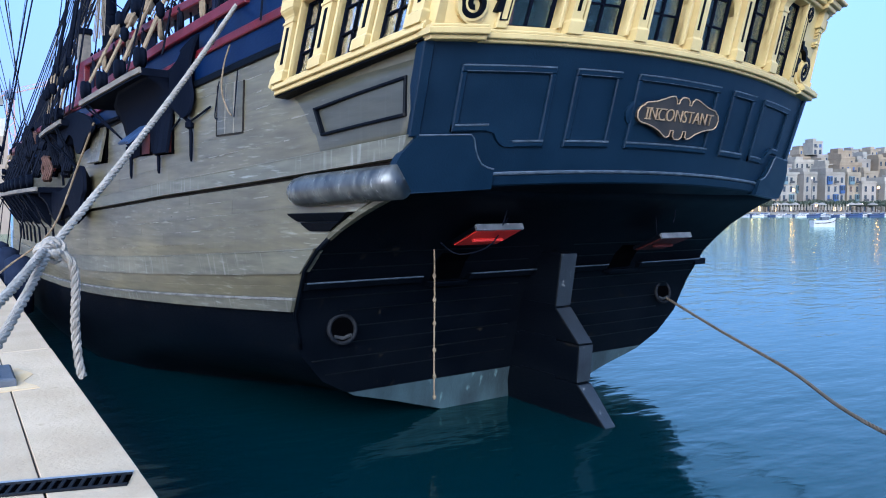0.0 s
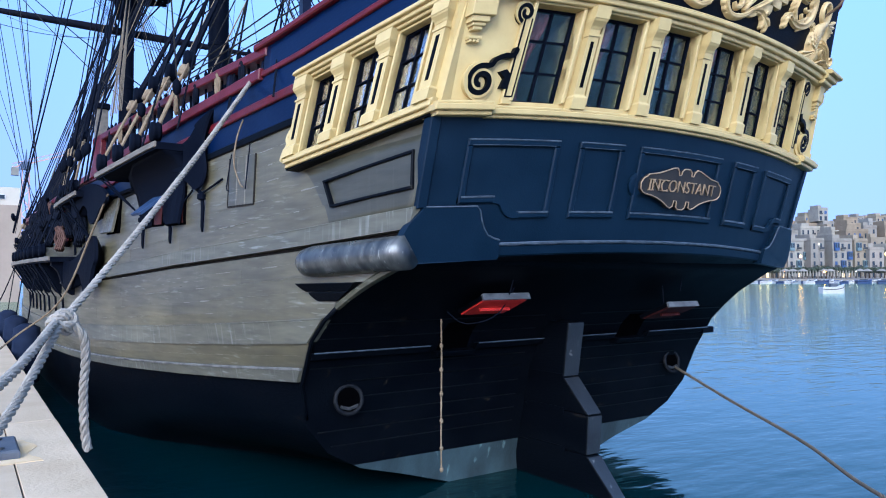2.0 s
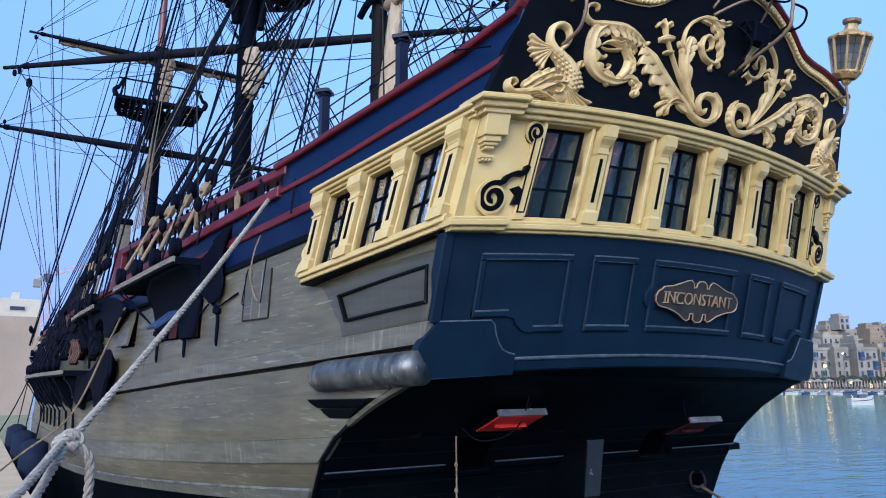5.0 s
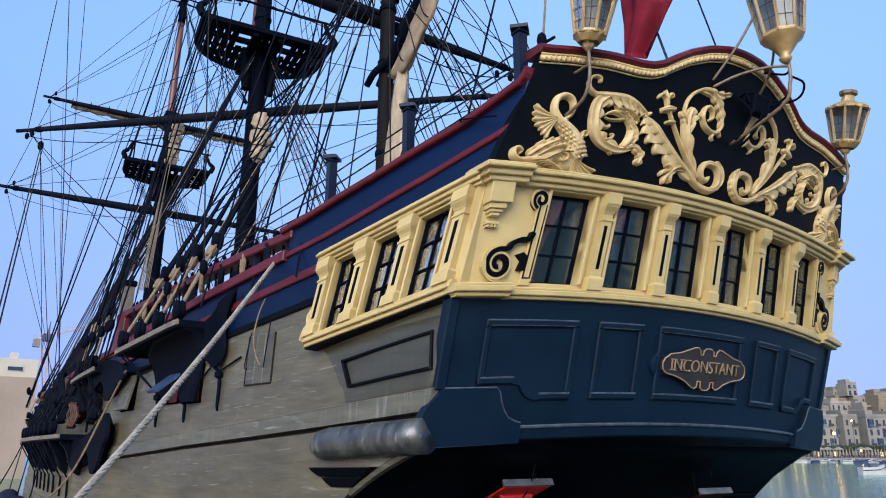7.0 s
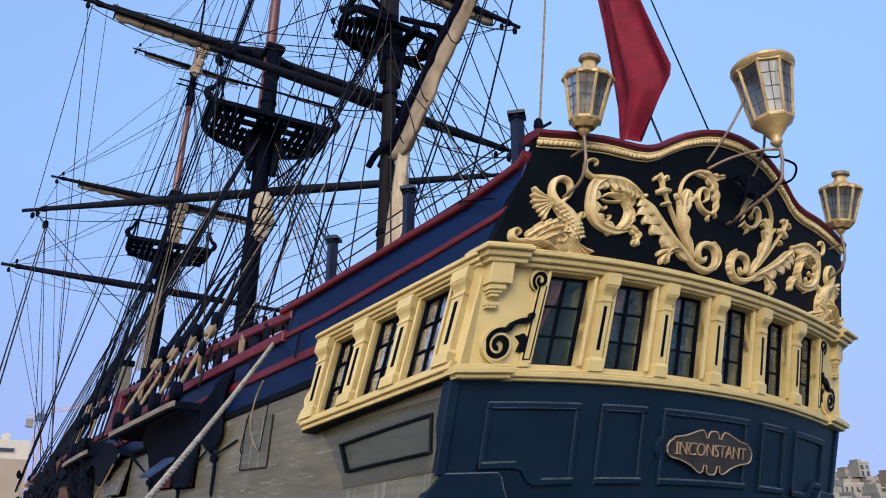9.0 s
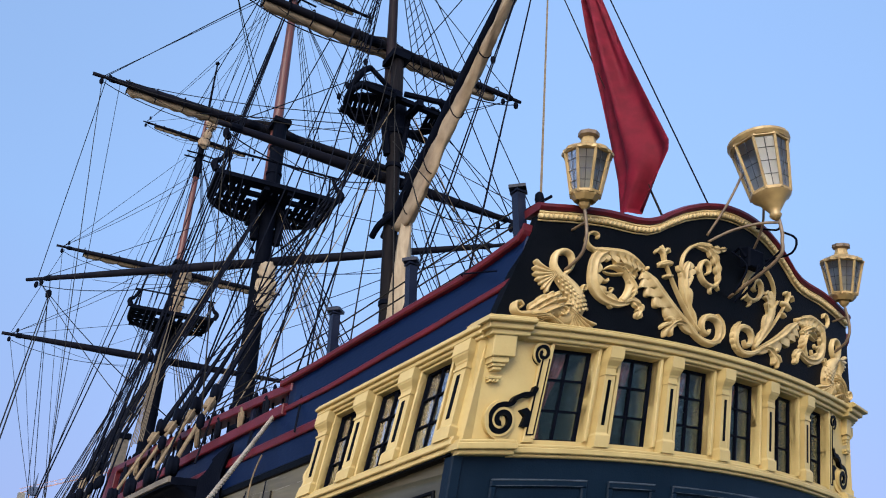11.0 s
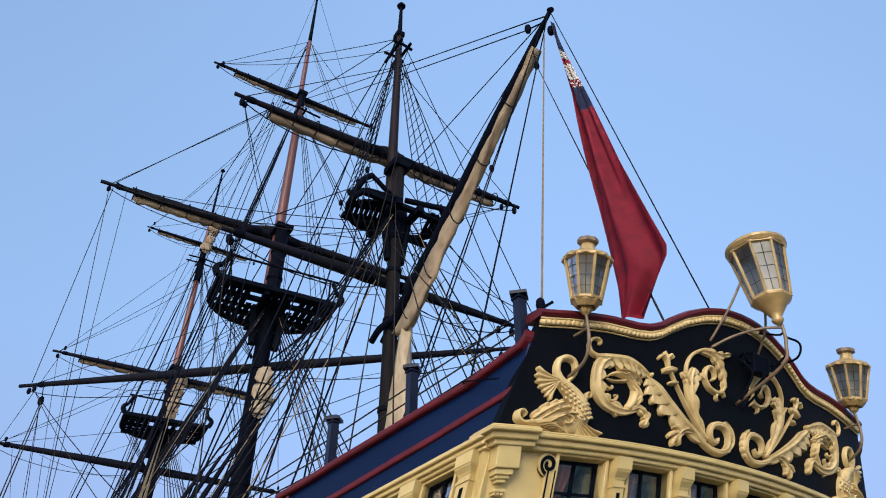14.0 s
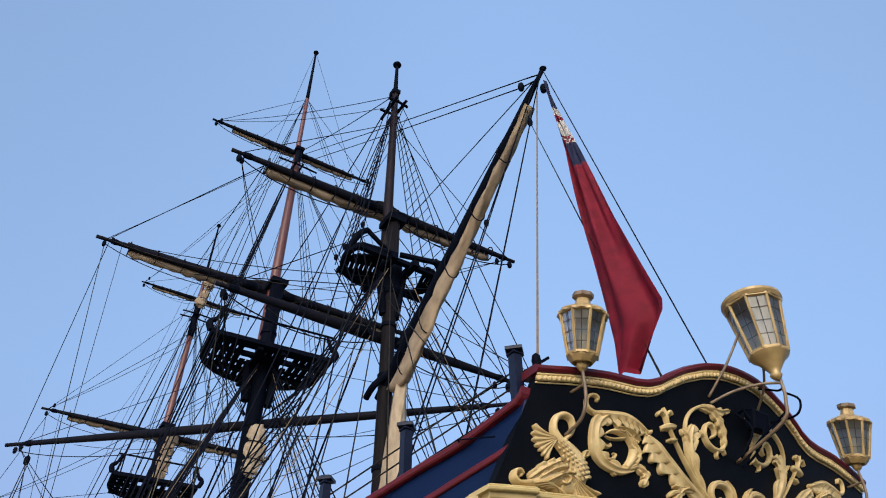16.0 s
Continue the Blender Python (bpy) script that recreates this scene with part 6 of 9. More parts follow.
def facing(u, d):
    """Axes of a front that faces the ship: across, inward."""
    return RT * 0.985 + FW * 0.17, FW * 0.985 - RT * 0.17


def house(u, d, w, storeys, base, depth, stone, win_w=1.0, label="pale limestone harbour house with shuttered windows", balcony=None):
    ax, ay = facing(u, d)
    o = far(u, d, base)
    def F(x, y, z):
        return o + ax * x + ay * y + Vector((0, 0, z))
    th = thing("harbour_house", label, "house", "harbour houses", at=o)
    hh = storeys * 3.3 + 0.5
    part("wall", slab(bmesh.new(), F, 0, w, 0, depth, 0, hh, 1, 1), stone, th)
    part("cornice", slab(bmesh.new(), F, -0.1, w + 0.1, -0.25, depth, hh, hh + 0.35, 1, 1), stone, th)
    part("parapet", slab(bmesh.new(), F, 0, w, 0, 0.4, hh + 0.36, hh + 1.1, 1, 1), stone, th)
    part("roof_box", slab(bmesh.new(), F, w * 0.2, w * 0.55, 2, depth, hh + 0.36, hh + 2.6, 1, 1), stone, th)
    cols = max(2, int(w / 2.4))
    for s in range(storeys):
        for c in range(cols):
            cx = w * (c + 0.5) / cols
            z = s * 3.3 + (0.3 if s == 0 else 0.9)
            zz = z + (2.6 if s == 0 else 2.0)
            bal = balcony is not None and s > 0 and (c + s * 2) % 3 == 0
            if bal:
                part("balcony", slab(bmesh.new(), F, cx - 0.9, cx + 0.9, -0.9, 0.0, z - 0.6, zz + 0.4, 1, 1), balcony, th, "painted closed balcony")
                for q in (-0.45, 0.45):
                    part("balcony_pane", slab(bmesh.new(), F, cx + q - 0.35, cx + q + 0.35, -0.96, -0.91, z + 0.5, zz + 0.1, 1, 1), M_PANE, th)
                continue
            win = part("window", slab(bmesh.new(), F, cx - win_w / 2 - 0.15, cx + win_w / 2 + 0.15, -0.10, 0.0, z - 0.15, zz + 0.15, 1, 1), stone, th)
            part("pane", slab(bmesh.new(), F, cx - win_w / 2, cx + win_w / 2, -0.12, -0.101, z, zz, 1, 1), (M_LITPANE if s == 0 and d < 270 and random.random() < 0.45 else M_LITPANE if random.random() < 0.02 else M_PANE if random.random() < 0.9 else M_BLUESHUT), win)
            if s > 0 and (c + s) % 3 == 1:
                part("open_balcony", slab(bmesh.new(), F, cx - 0.9, cx + 0.9, -0.8, -0.11, z - 0.3, z - 0.15, 1, 1), stone, th)
                part("railing", slab(bmesh.new(), F, cx - 0.9, cx + 0.9, -0.8, -0.74, z - 0.15, z + 0.7, 1, 1), M_RING, th)
    return th


bm = bmesh.new()
grid(bm, lambda u, q: (far(u, 236, -1) if q == 0 else far(u, 236, 1.4) if q == 1 else far(u, 262, 1.6) if q == 2 else far(u, 300, 10) if q == 3 else far(u, 420, 22) if q == 4 else far(u, 560, 32) if q == 5 else far(u, 2500, 30)), steps(0.05, 2.2, 16), [0, 1, 2, 3, 4, 5, 6])
tagged(part("shore", bm, M_SHORE), "stone shore rising into the hill town", "shore", kind="structure")
# the harbour front, house by house, then rows up the hill
u = 0.34
while u < 0.92:
    w = random.uniform(5.2, 8.6)
    bal = random.choice((None, None, M_GREENSHUT, M_BLUESHUT, None, M_DARKRED))
    house(u, 262 + random.uniform(-2, 2), w, random.choice((3, 4, 4, 4, 3)), 1.5, 11, random.choice(M_LIME), random.choice((0.8, 0.95, 1.05)), "pale limestone harbour house with rows of windows", bal)
    u += (w + random.choice((0.0, 0.0, 0.2, 2.5))) / 262
for d, base, st in ((300, 11, (2, 3)), (335, 15, (2, 3, 3)), (375, 19, (2, 3, 3)), (430, 24, (2, 3, 4)), (520, 30, (2, 3, 3, 4))):
    u = 0.34 + random.uniform(0, 0.02)
    while u < 0.90:
        w = random.uniform(6, 11)
        house(u, d + random.uniform(-6, 6), w, random.choice(st), base + random.uniform(-1.2, 1.2), 9, random.choice(M_LIME), 0.85, "pale hillside house behind the harbour front")
        u += (w + random.choice((0.0, 0.5, 3.0, 5.0))) / d


def tree(u, d, h, seed):
    rnd = random.Random(seed)
    o = far(u, d, 1.5)
    th = thing("promenade_tree", "dark clipped promenade tree on the far shore", "tree", "promenade trees", at=o)
    part("trunk", tube(bmesh.new(), [o, o + Vector((0.1, 0, h * 0.3)), o + Vector((0, 0.1, h * 0.6))], [0.22, 0.17, 0.08], 7), M_TRUNK, th)
    bm = bmesh.new()
    for _ in range(260):
        a, r = rnd.uniform(0, 2 * math.pi), rnd.random() ** 0.5 * h * 0.55
        c = o + Vector((math.cos(a) * r, math.sin(a) * r, h * (0.68 + rnd.uniform(-0.25, 0.25) * (1 - (r / (h * 0.6)) ** 2))))
        q = Euler((rnd.uniform(0, 6), rnd.uniform(0, 6), rnd.uniform(0, 6))).to_matrix()
        s_ = rnd.uniform(0.25, 0.5)
        vs = [bm.verts.new(c + q @ Vector(p) * s_) for p in ((-1, 0, 0), (0, -0.6, 0.15), (1, 0, 0), (0, 0.6, -0.15))]
        bm.faces.new(vs)
    part("crown", bm, M_LEAF, th)


for k in range(30):
    tree(0.458 + 0.0068 * k + random.uniform(-0.001, 0.001), 250 + (k % 3) * 1.2, random.uniform(4.0, 4.9), k)
house(0.523, 425, 6.5, 2, 35.0, 9, M_LIME[2], 1.6, "tall square house standing over the hill town")
for k in range(26):
    o = far(0.468 + 0.0042 * k, 244 + 0.8 * (k % 2), 1.4)
    th = thing("closed_parasol", "furled white parasol on the far promenade", "parasol", "closed parasols", at=o)
    part("pole", tube(bmesh.new(), [o, o + Vector((0, 0, 1.0))], 0.05, 5), M_RING, th)
    part("cloth", lathe(bmesh.new(), [(0.24, 0.9), (0.20, 1.2), (0.16, 2.4), (0.03, 3.0)], o, 7), M_LIME[2], th)
# pale canvas awnings along the promenade
for u in (0.475, 0.486, 0.50, 0.53, 0.538, 0.58, 0.59, 0.61, 0.645):
    o = far(u, 247, 1.5)
    th = thing("awning", "pale canvas awning on posts along the far promenade", "awning", "promenade awnings", at=o)
    part("canopy", lathe(bmesh.new(), [(1.9, 2.5), (1.7, 2.65), (0.9, 3.1), (0.1, 3.4)], o, 8), M_LIME[1], th)
    for k in range(4):
        p = o + Vector((1.5 * math.cos(k * math.pi / 2 + 0.7), 1.5 * math.sin(k * math.pi / 2 + 0.7), 0))
        part("post", tube(bmesh.new(), [p, p + Vector((0, 0, 2.6))], 0.06, 5), M_RING, th)


def motor_boat(u, d, L, seed, cabin=True, label="small white motor boat afloat", hullmat=None, cover=None, high=1.0):
    o = far(u, d, 0)
    ax = RT * math.cos(seed) + FW * math.sin(seed) * 0.4
    ax.normalize()
    ay = Vector((-ax.y, ax.x, 0))
    th = thing("boat", label, "boat", "moored boats", at=o)
    def F(x, y, z):
        return o + ax * x + ay * y + Vector((0, 0, z))
    bm = bmesh.new()
    secs = [(-0.5, 0.34, 0.0), (-0.3, 0.40, 0.0), (0.1, 0.40, 0.02), (0.35, 0.26, 0.06), (0.5, 0.02, 0.12)]
    rows_ = []
    for t, b_, rise in secs:
        rows_.append([bm.verts.new(F(L * t, L * 0.5 * b_ * q, z)) for q, z in ((-0.0, -0.1), (-0.75, -0.05), (-1, L * (0.21 * high + rise)), (1, L * (0.21 * high + rise)), (0.75, -0.05))])
    for a, c in zip(rows_, rows_[1:]):
        for k in range(5):
            bm.faces.new((a[k], a[(k + 1) % 5], c[(k + 1) % 5], c[k]))
    bm.faces.new(rows_[0])
    bm.faces.new(rows_[-1][::-1])
    part("hull", bm, hullmat or M_HULLWHITE, th)
    part("rubbing_strake", tube(bmesh.new(), [F(L * t, -L * 0.5 * b_ * 1.0, L * (0.13 * high + rise)) for t, b_, rise in secs], L * 0.012, 5), M_SPAR, th)
    if cabin:
        part("cabin", slab(bmesh.new(), F, -L * 0.22, L * 0.2, -L * 0.12, L * 0.12, L * 0.17, L * 0.30, 1, 1, L * 0.02), cover or M_HULLWHITE, th)
        part("cabin_window", slab(bmesh.new(), F, -L * 0.19, L * 0.16, -L * 0.125, L * 0.125, L * 0.22, L * 0.28, 1, 1), M_PANE, th)
    else:
        part("engine_cover", slab(bmesh.new(), F, -L * 0.12, L * 0.18, -L * 0.08, L * 0.08, L * 0.17 * high, L * (0.17 * high + 0.2), 1, 1, L * 0.02), M_PAD, th)
    return th


motor_boat(0.541, 105, 3.7, 0.25, False, "small white open boat at its mooring", None, None, 1.2)
M_HULLGREY = mat("grey_boat_hull", (0.30, 0.31, 0.32), None, 0.5)
M_HULLNAVY = mat("navy_boat_hull", (0.03, 0.05, 0.12), None, 0.5)
M_COVER = mat("blue_boat_cover", (0.04, 0.09, 0.22), (0.03, 0.06, 0.15), 0.8)
for k in range(44):
    dark = k % 3
    motor_boat(0.42 + 0.0098 * k + random.uniform(-0.003, 0.003), 226 + random.uniform(-5, 5), random.uniform(2.8, 4.8), random.uniform(-0.9, 0.9), True, ("white motor boat moored along the far quay", "grey motor boat with a blue cover by the far quay", "navy motor boat moored along the far quay")[dark], (M_HULLWHITE, M_HULLGREY, M_HULLNAVY)[dark], (M_HULLGREY, M_COVER, M_PANE)[dark])
for u, d, z, m_ in ((0.497, 255, 9.0, M_STREET), (0.523, 258, 13.5, M_WHITELAMP), (0.617, 258, 10, M_STREET), (0.595, 250, 4.2, M_WHITELAMP), (0.575, 250, 3.6, M_WHITELAMP), (0.475, 248, 4, M_STREET), (0.55, 250, 3.6, M_WHITELAMP), (0.53, 250, 3.4, M_STREET), (0.64, 250, 4, M_WHITELAMP)):
    th = thing("street_lamp", "lit lamp on a post by the far harbour front", "street lamp", "street lamps", at=far(u, d, 1.5))
    part("post", tube(bmesh.new(), [far(u, d, 1.5), far(u, d, z)], 0.07, 6), M_RING, th)
    bm = bmesh.new()
    bmesh.ops.create_icosphere(bm, subdivisions=1, radius=0.5 if m_ is M_STREET else 0.26, matrix=Matrix.Translation(far(u, d, z + 0.4)))
    part("lamp", bm, m_, th, "glowing lamp")

# ---- ahead of the bow: quayside block, crane ----
M_CREAMWALL = mat("cream_rendered_wall", (0.30, 0.225, 0.16), (0.25, 0.19, 0.135), 0.85, scale=0.3, fine=3, bump=0.1)
M_WHITEWALL = mat("whitewashed_upper_wall", (0.46, 0.40, 0.31), (0.40, 0.34, 0.26), 0.85, scale=0.4, fine=3, bump=0.1)
block_house = thing("quay_building", "cream rendered flat-roofed building beyond the quay", "building", at=(-20, 92, 1))
part("wall", block(bmesh.new(), -45, -1.4, 90, 115, -0.5, 10.3, 0.02), M_CREAMWALL, block_house)
part("upper_storey", block(bmesh.new(), -45, -1.5, 91, 115, 10.3, 12.3, 0.02), M_WHITEWALL, block_house)
part("roof_box", block(bmesh.new(), -4.25, -3.5, 91.3, 94, 12.3, 12.98, 0.02), M_WHITEWALL, block_house)
for k in range(8):
    w = part("window", block(bmesh.new(), -4.4 - 3.4 * k, -2.8 - 3.4 * k, 90.93, 91.1, 10.98, 11.5), M_HULLWHITE, block_house)
    part("pane", block(bmesh.new(), -4.3 - 3.4 * k, -2.9 - 3.4 * k, 90.88, 90.925, 11.04, 11.44), M_PANE, w)
M_CRANE = mat("faded_orange_crane", (0.50, 0.27, 0.20), None, 0.6)
M_CAB = mat("slate_blue_cab", (0.05, 0.07, 0.12), None, 0.6)
crane = thing("tower_crane", "faded orange tower crane behind the quay building", "crane", at=(5.5, 205, 0))
cx, cy = 6.2, 205.0
bm = bmesh.new()
for dx, dy in ((-1, -1), (1, -1), (1, 1), (-1, 1)):
    tube(bm, [(cx + dx, cy + dy, 0), (cx + dx * 0.75, cy + dy, 29.2)], 0.10, 4)
for k in range(14):
    s_ = 0.85 if k % 2 else -0.85
    tube(bm, [(cx - s_, cy - 1, 2 * k), (cx + s_, cy - 1, 2 * k + 2)], 0.09, 4)
    tube(bm, [(cx - s_, cy + 1, 2 * k), (cx + s_, cy + 1, 2 * k + 2)], 0.09, 4)
part("tower", bm, M_CRANE, crane)
part("cab", block(bmesh.new(), cx - 1.1, cx + 1.1, cy - 1.0, cy + 1.0, 29.2, 31.0, 0.1), M_CAB, crane, "dark operator cab")
part("peak", tube(bmesh.new(), [(cx, cy, 31.0), (cx + 0.1, cy, 34.3)], [0.42, 0.08], 4), M_CAB, crane)
bm = bmesh.new()
def jib_at(a, dy, up):
    return Vector((cx + a, cy + dy, 30.5 + 0.36 * a + up))
for dy_, up_ in ((-0.6, 0.0), (0.6, 0.0), (0, 1.0)):
    tube(bm, [jib_at(-3.0, dy_, up_), jib_at(24, dy_, up_)], 0.085, 4)
for k in range(18):
    tube(bm, [jib_at(-3 + 1.5 * k, -0.6, 0), jib_at(-2.25 + 1.5 * k, 0, 1.0), jib_at(-1.5 + 1.5 * k, -0.6, 0)], 0.05, 4)
part("jib", bm, M_CRANE, crane)
part("counterweight", block(bmesh.new(), cx - 3.1, cx - 1.5, cy - 0.8, cy + 0.8, 27.6, 29.5), M_LIME[4], crane)


# ---- masts, tops and yards ----
def mast(y, sections, label):
    """sections: name, material, z0, z1, r0, r1, set aft by dy."""
    th = thing("mast", label, "mast", "masts of the ship", at=(0, y, 3.0))
    for name, m_, z0, z1, r0, r1, dy in sections:
        part(name, tube(bmesh.new(), [(0, y + dy, z0 + (z1 - z0) * t) for t in (0, 0.25, 0.5, 0.75, 1)], [r0 + (r1 - r0) * t for t in (0, 0.25, 0.5, 0.75, 1)], 16), m_, th, "", True)
    return th


def cap(th, y, z, r):
    bm = bmesh.new()
    block(bm, -r, r, y - r * 0.9, y + r * 1.5, z, z + 0.22, 0.03)
    part("mast_cap", bm, M_SPAR, th)


def hoop(th, y, z, r):
    part("mast_hoop", lathe(bmesh.new(), [(r, -0.06), (r + 0.02, -0.05), (r + 0.02, 0.05), (r, 0.06)], (0, y, z), 16), M_SPAR, th)


def top(th, y, z, half, aft, fore, slats, slot, battens, rail=True):
    """A fighting top: gratings in a D-shaped frame, straight aft, round forward, lubber's holes by the mast."""
    before = set(th.children)
    n_ = 14
    rim = [(-half, aft)] + [(-half * math.cos(math.pi * k / n_) ** 1 if k else -half, (aft + fore) / 2 + (fore - (aft + fore) / 2) * math.sin(math.pi * k / n_)) for k in range(n_ + 1)] + [(half, aft)]
    pts = [Vector((px, py, z)) for px, py in rim]
    bm = bmesh.new()
    tube(bm, pts, 0.09, 6)
    part("top_rim", bm, M_SPAR, th)
    bm = bmesh.new()
    block(bm, -half - 0.05, half + 0.05, aft - 0.1, aft + 0.14, z - 0.08, z + 0.1, 0.02)
    part("top_aft_beam", bm, M_SPAR, th)
    for sx in (-0.42, 0.42):
        bm = bmesh.new()
        block(bm, sx - 0.09, sx + 0.09, aft, fore, z - 0.22, z - 0.02, 0.02)
        part("trestle_tree", bm, M_SPAR, th)
    for yy in (y - 0.55, y + 0.6):
        bm = bmesh.new()
        w = half * 0.95
        block(bm, -w, w, yy - 0.09, yy + 0.09, z - 0.18, z - 0.02, 0.02)
        part("cross_tree", bm, M_SPAR, th)
    def edge(px):
        t = min(1.0, abs(px) / half)
        return (aft + fore) / 2 + (fore - (aft + fore) / 2) * math.sqrt(1 - t * t)
    # planks laid fore and aft with narrow slots between, lubber's holes on both sides of the mast, battens below
    w = half * 2 / slats
    for i in range(slats):
        a, b = -half + w * i + slot / 2, -half + w * (i + 1) - slot / 2
        mid_ = (a + b) / 2
        far_ = edge(mid_) - 0.03
        runs = ((aft + 0.12, aft + 0.34), (aft + 1.30, far_)) if 0.26 < abs(mid_) < 0.80 else ((aft + 0.12, far_),)
        for u, v in runs:
            if v - u > 0.1:
                part("grating_slat", block(bmesh.new(), a, b, u, v, z - 0.03, z + 0.03), M_SPAR, th)
    for q, yb in enumerate(battens):
        reach = half * math.sqrt(max(0.05, 1 - max(0.0, (yb - (aft + fore) / 2) / (fore - (aft + fore) / 2)) ** 2)) - 0.06
        for m_ in (-1, 1):
            inner = 0.80 if aft + 0.34 < yb < aft + 1.3 else 0.0
            part("batten", block(bmesh.new(), min(m_ * inner, m_ * reach), max(m_ * inner, m_ * reach), yb - 0.09, yb + 0.09, z - 0.075, z - 0.033), M_SPAR, th)
    if rail:
        for px in (-half * 0.85, -half * 0.08, half * 0.85):
            part("rail_stanchion", tube(bmesh.new(), [(px, aft, z), (px, aft, z + 1.0)], 0.035, 6), M_SPAR, th)
        part("top_rail", tube(bmesh.new(), [(-half * 1.0, aft, z + 1.0), (half * 1.0, aft, z + 1.0)], 0.045, 6), M_SPAR, th)
        for m_ in (-1, 1):
            part("corner_bracket", tube(bmesh.new(), smooth_line([(m_ * half * 1.03, aft, z + 0.05), (m_ * half * 1.08, aft, z + 0.35), (m_ * half * 0.98, aft, z + 0.55), (m_ * half * 0.9, aft, z + 0.95)], 4), [0.13] * 4 + [0.11] * 4 + [0.08] * 4 + [0.05], 6), M_SPAR, th)
    # the top sits a little turned on its mast
    for ob in th.children:
        if ob not in before:
            ob.data.transform(Matrix.Rotation(radians(-5.0), 4, "Z"))


YM, YA, YF = 14.5, 24.2, 39.5
mizzen = mast(YM, [("lower_mast", M_MIZ, 3.0, 16.0, 0.185, 0.16, 0), ("topmast", M_MIZTOP, 14.0, 22.2, 0.16, 0.10, 0.42), ("pole", M_SPAR, 22.0, 23.7, 0.085, 0.05, 0.42)], "dark mizzen mast with a small fighting top")
main = mast(YA, [("lower_mast", M_SPAR, 3.0, 20.2, 0.35, 0.26, 0), ("topmast", M_MAST, 16.6, 27.6, 0.24, 0.16, 0.5), ("topmast_head", M_SPAR, 26.2, 28.6, 0.17, 0.15, 0.5), ("topgallant_mast", M_MAST, 27.0, 32.8, 0.13, 0.10, 0.8), ("pole", M_SPAR, 32.6, 36.9, 0.10, 0.05, 0.8)], "main mast with black lower part and varnished topmast")
fore = mast(YF, [("lower_mast", M_SPAR, 3.0, 20.4, 0.40, 0.28, 0), ("topmast", M_MAST, 17.0, 27.6, 0.22, 0.15, 0.45), ("topmast_head", M_SPAR, 26.4, 28.9, 0.20, 0.18, 0.45), ("topgallant_mast", M_MAST, 27.4, 31.2, 0.12, 0.10, 0.7), ("pole", M_SPAR, 31.0, 35.5, 0.09, 0.05, 0.7)], "fore mast with black lower part and varnished topmast")
for th, y, z, r in ((mizzen, YM, 15.95, 0.26), (main, YA, 20.1, 0.34), (fore, YF, 20.3, 0.36), (main, YA + 0.5, 28.5, 0.2), (fore, YF + 0.45, 28.8, 0.22), (mizzen, YM + 0.42, 22.1, 0.13)):
    cap(th, y, z, r)
for y, th, r in ((YA, main, 0.335), (YF, fore, 0.37)):
    for z in (6.5, 8.2, 10.0, 12.0, 14.0, 17.8, 19.0):
        hoop(th, y, z, r - 0.004 * (z - 6))
for z in (7.0, 9.0, 11.2, 12.6, 13.6):
    hoop(mizzen, YM, z, 0.18)
for th, y, z in ((mizzen, YM + 0.42, 23.75), (main, YA + 0.8, 36.95), (fore, YF + 0.7, 35.55)):
    part("truck", lathe(bmesh.new(), [(0.03, -0.1), (0.13, -0.06), (0.15, 0.0), (0.11, 0.07), (0.02, 0.1)], (0, y, z), 12), M_SPAR, th)
top(main, YA, 16.53, 2.15, 22.95, 25.9, 17, 0.05, (23.22, 23.72, 24.4, 25.0, 25.5))
top(fore, YF, 16.85, 2.0, 37.9, 41.0, 13, 0.07, (38.2, 38.5, 38.85, 39.2, 39.6, 40.0, 40.45))
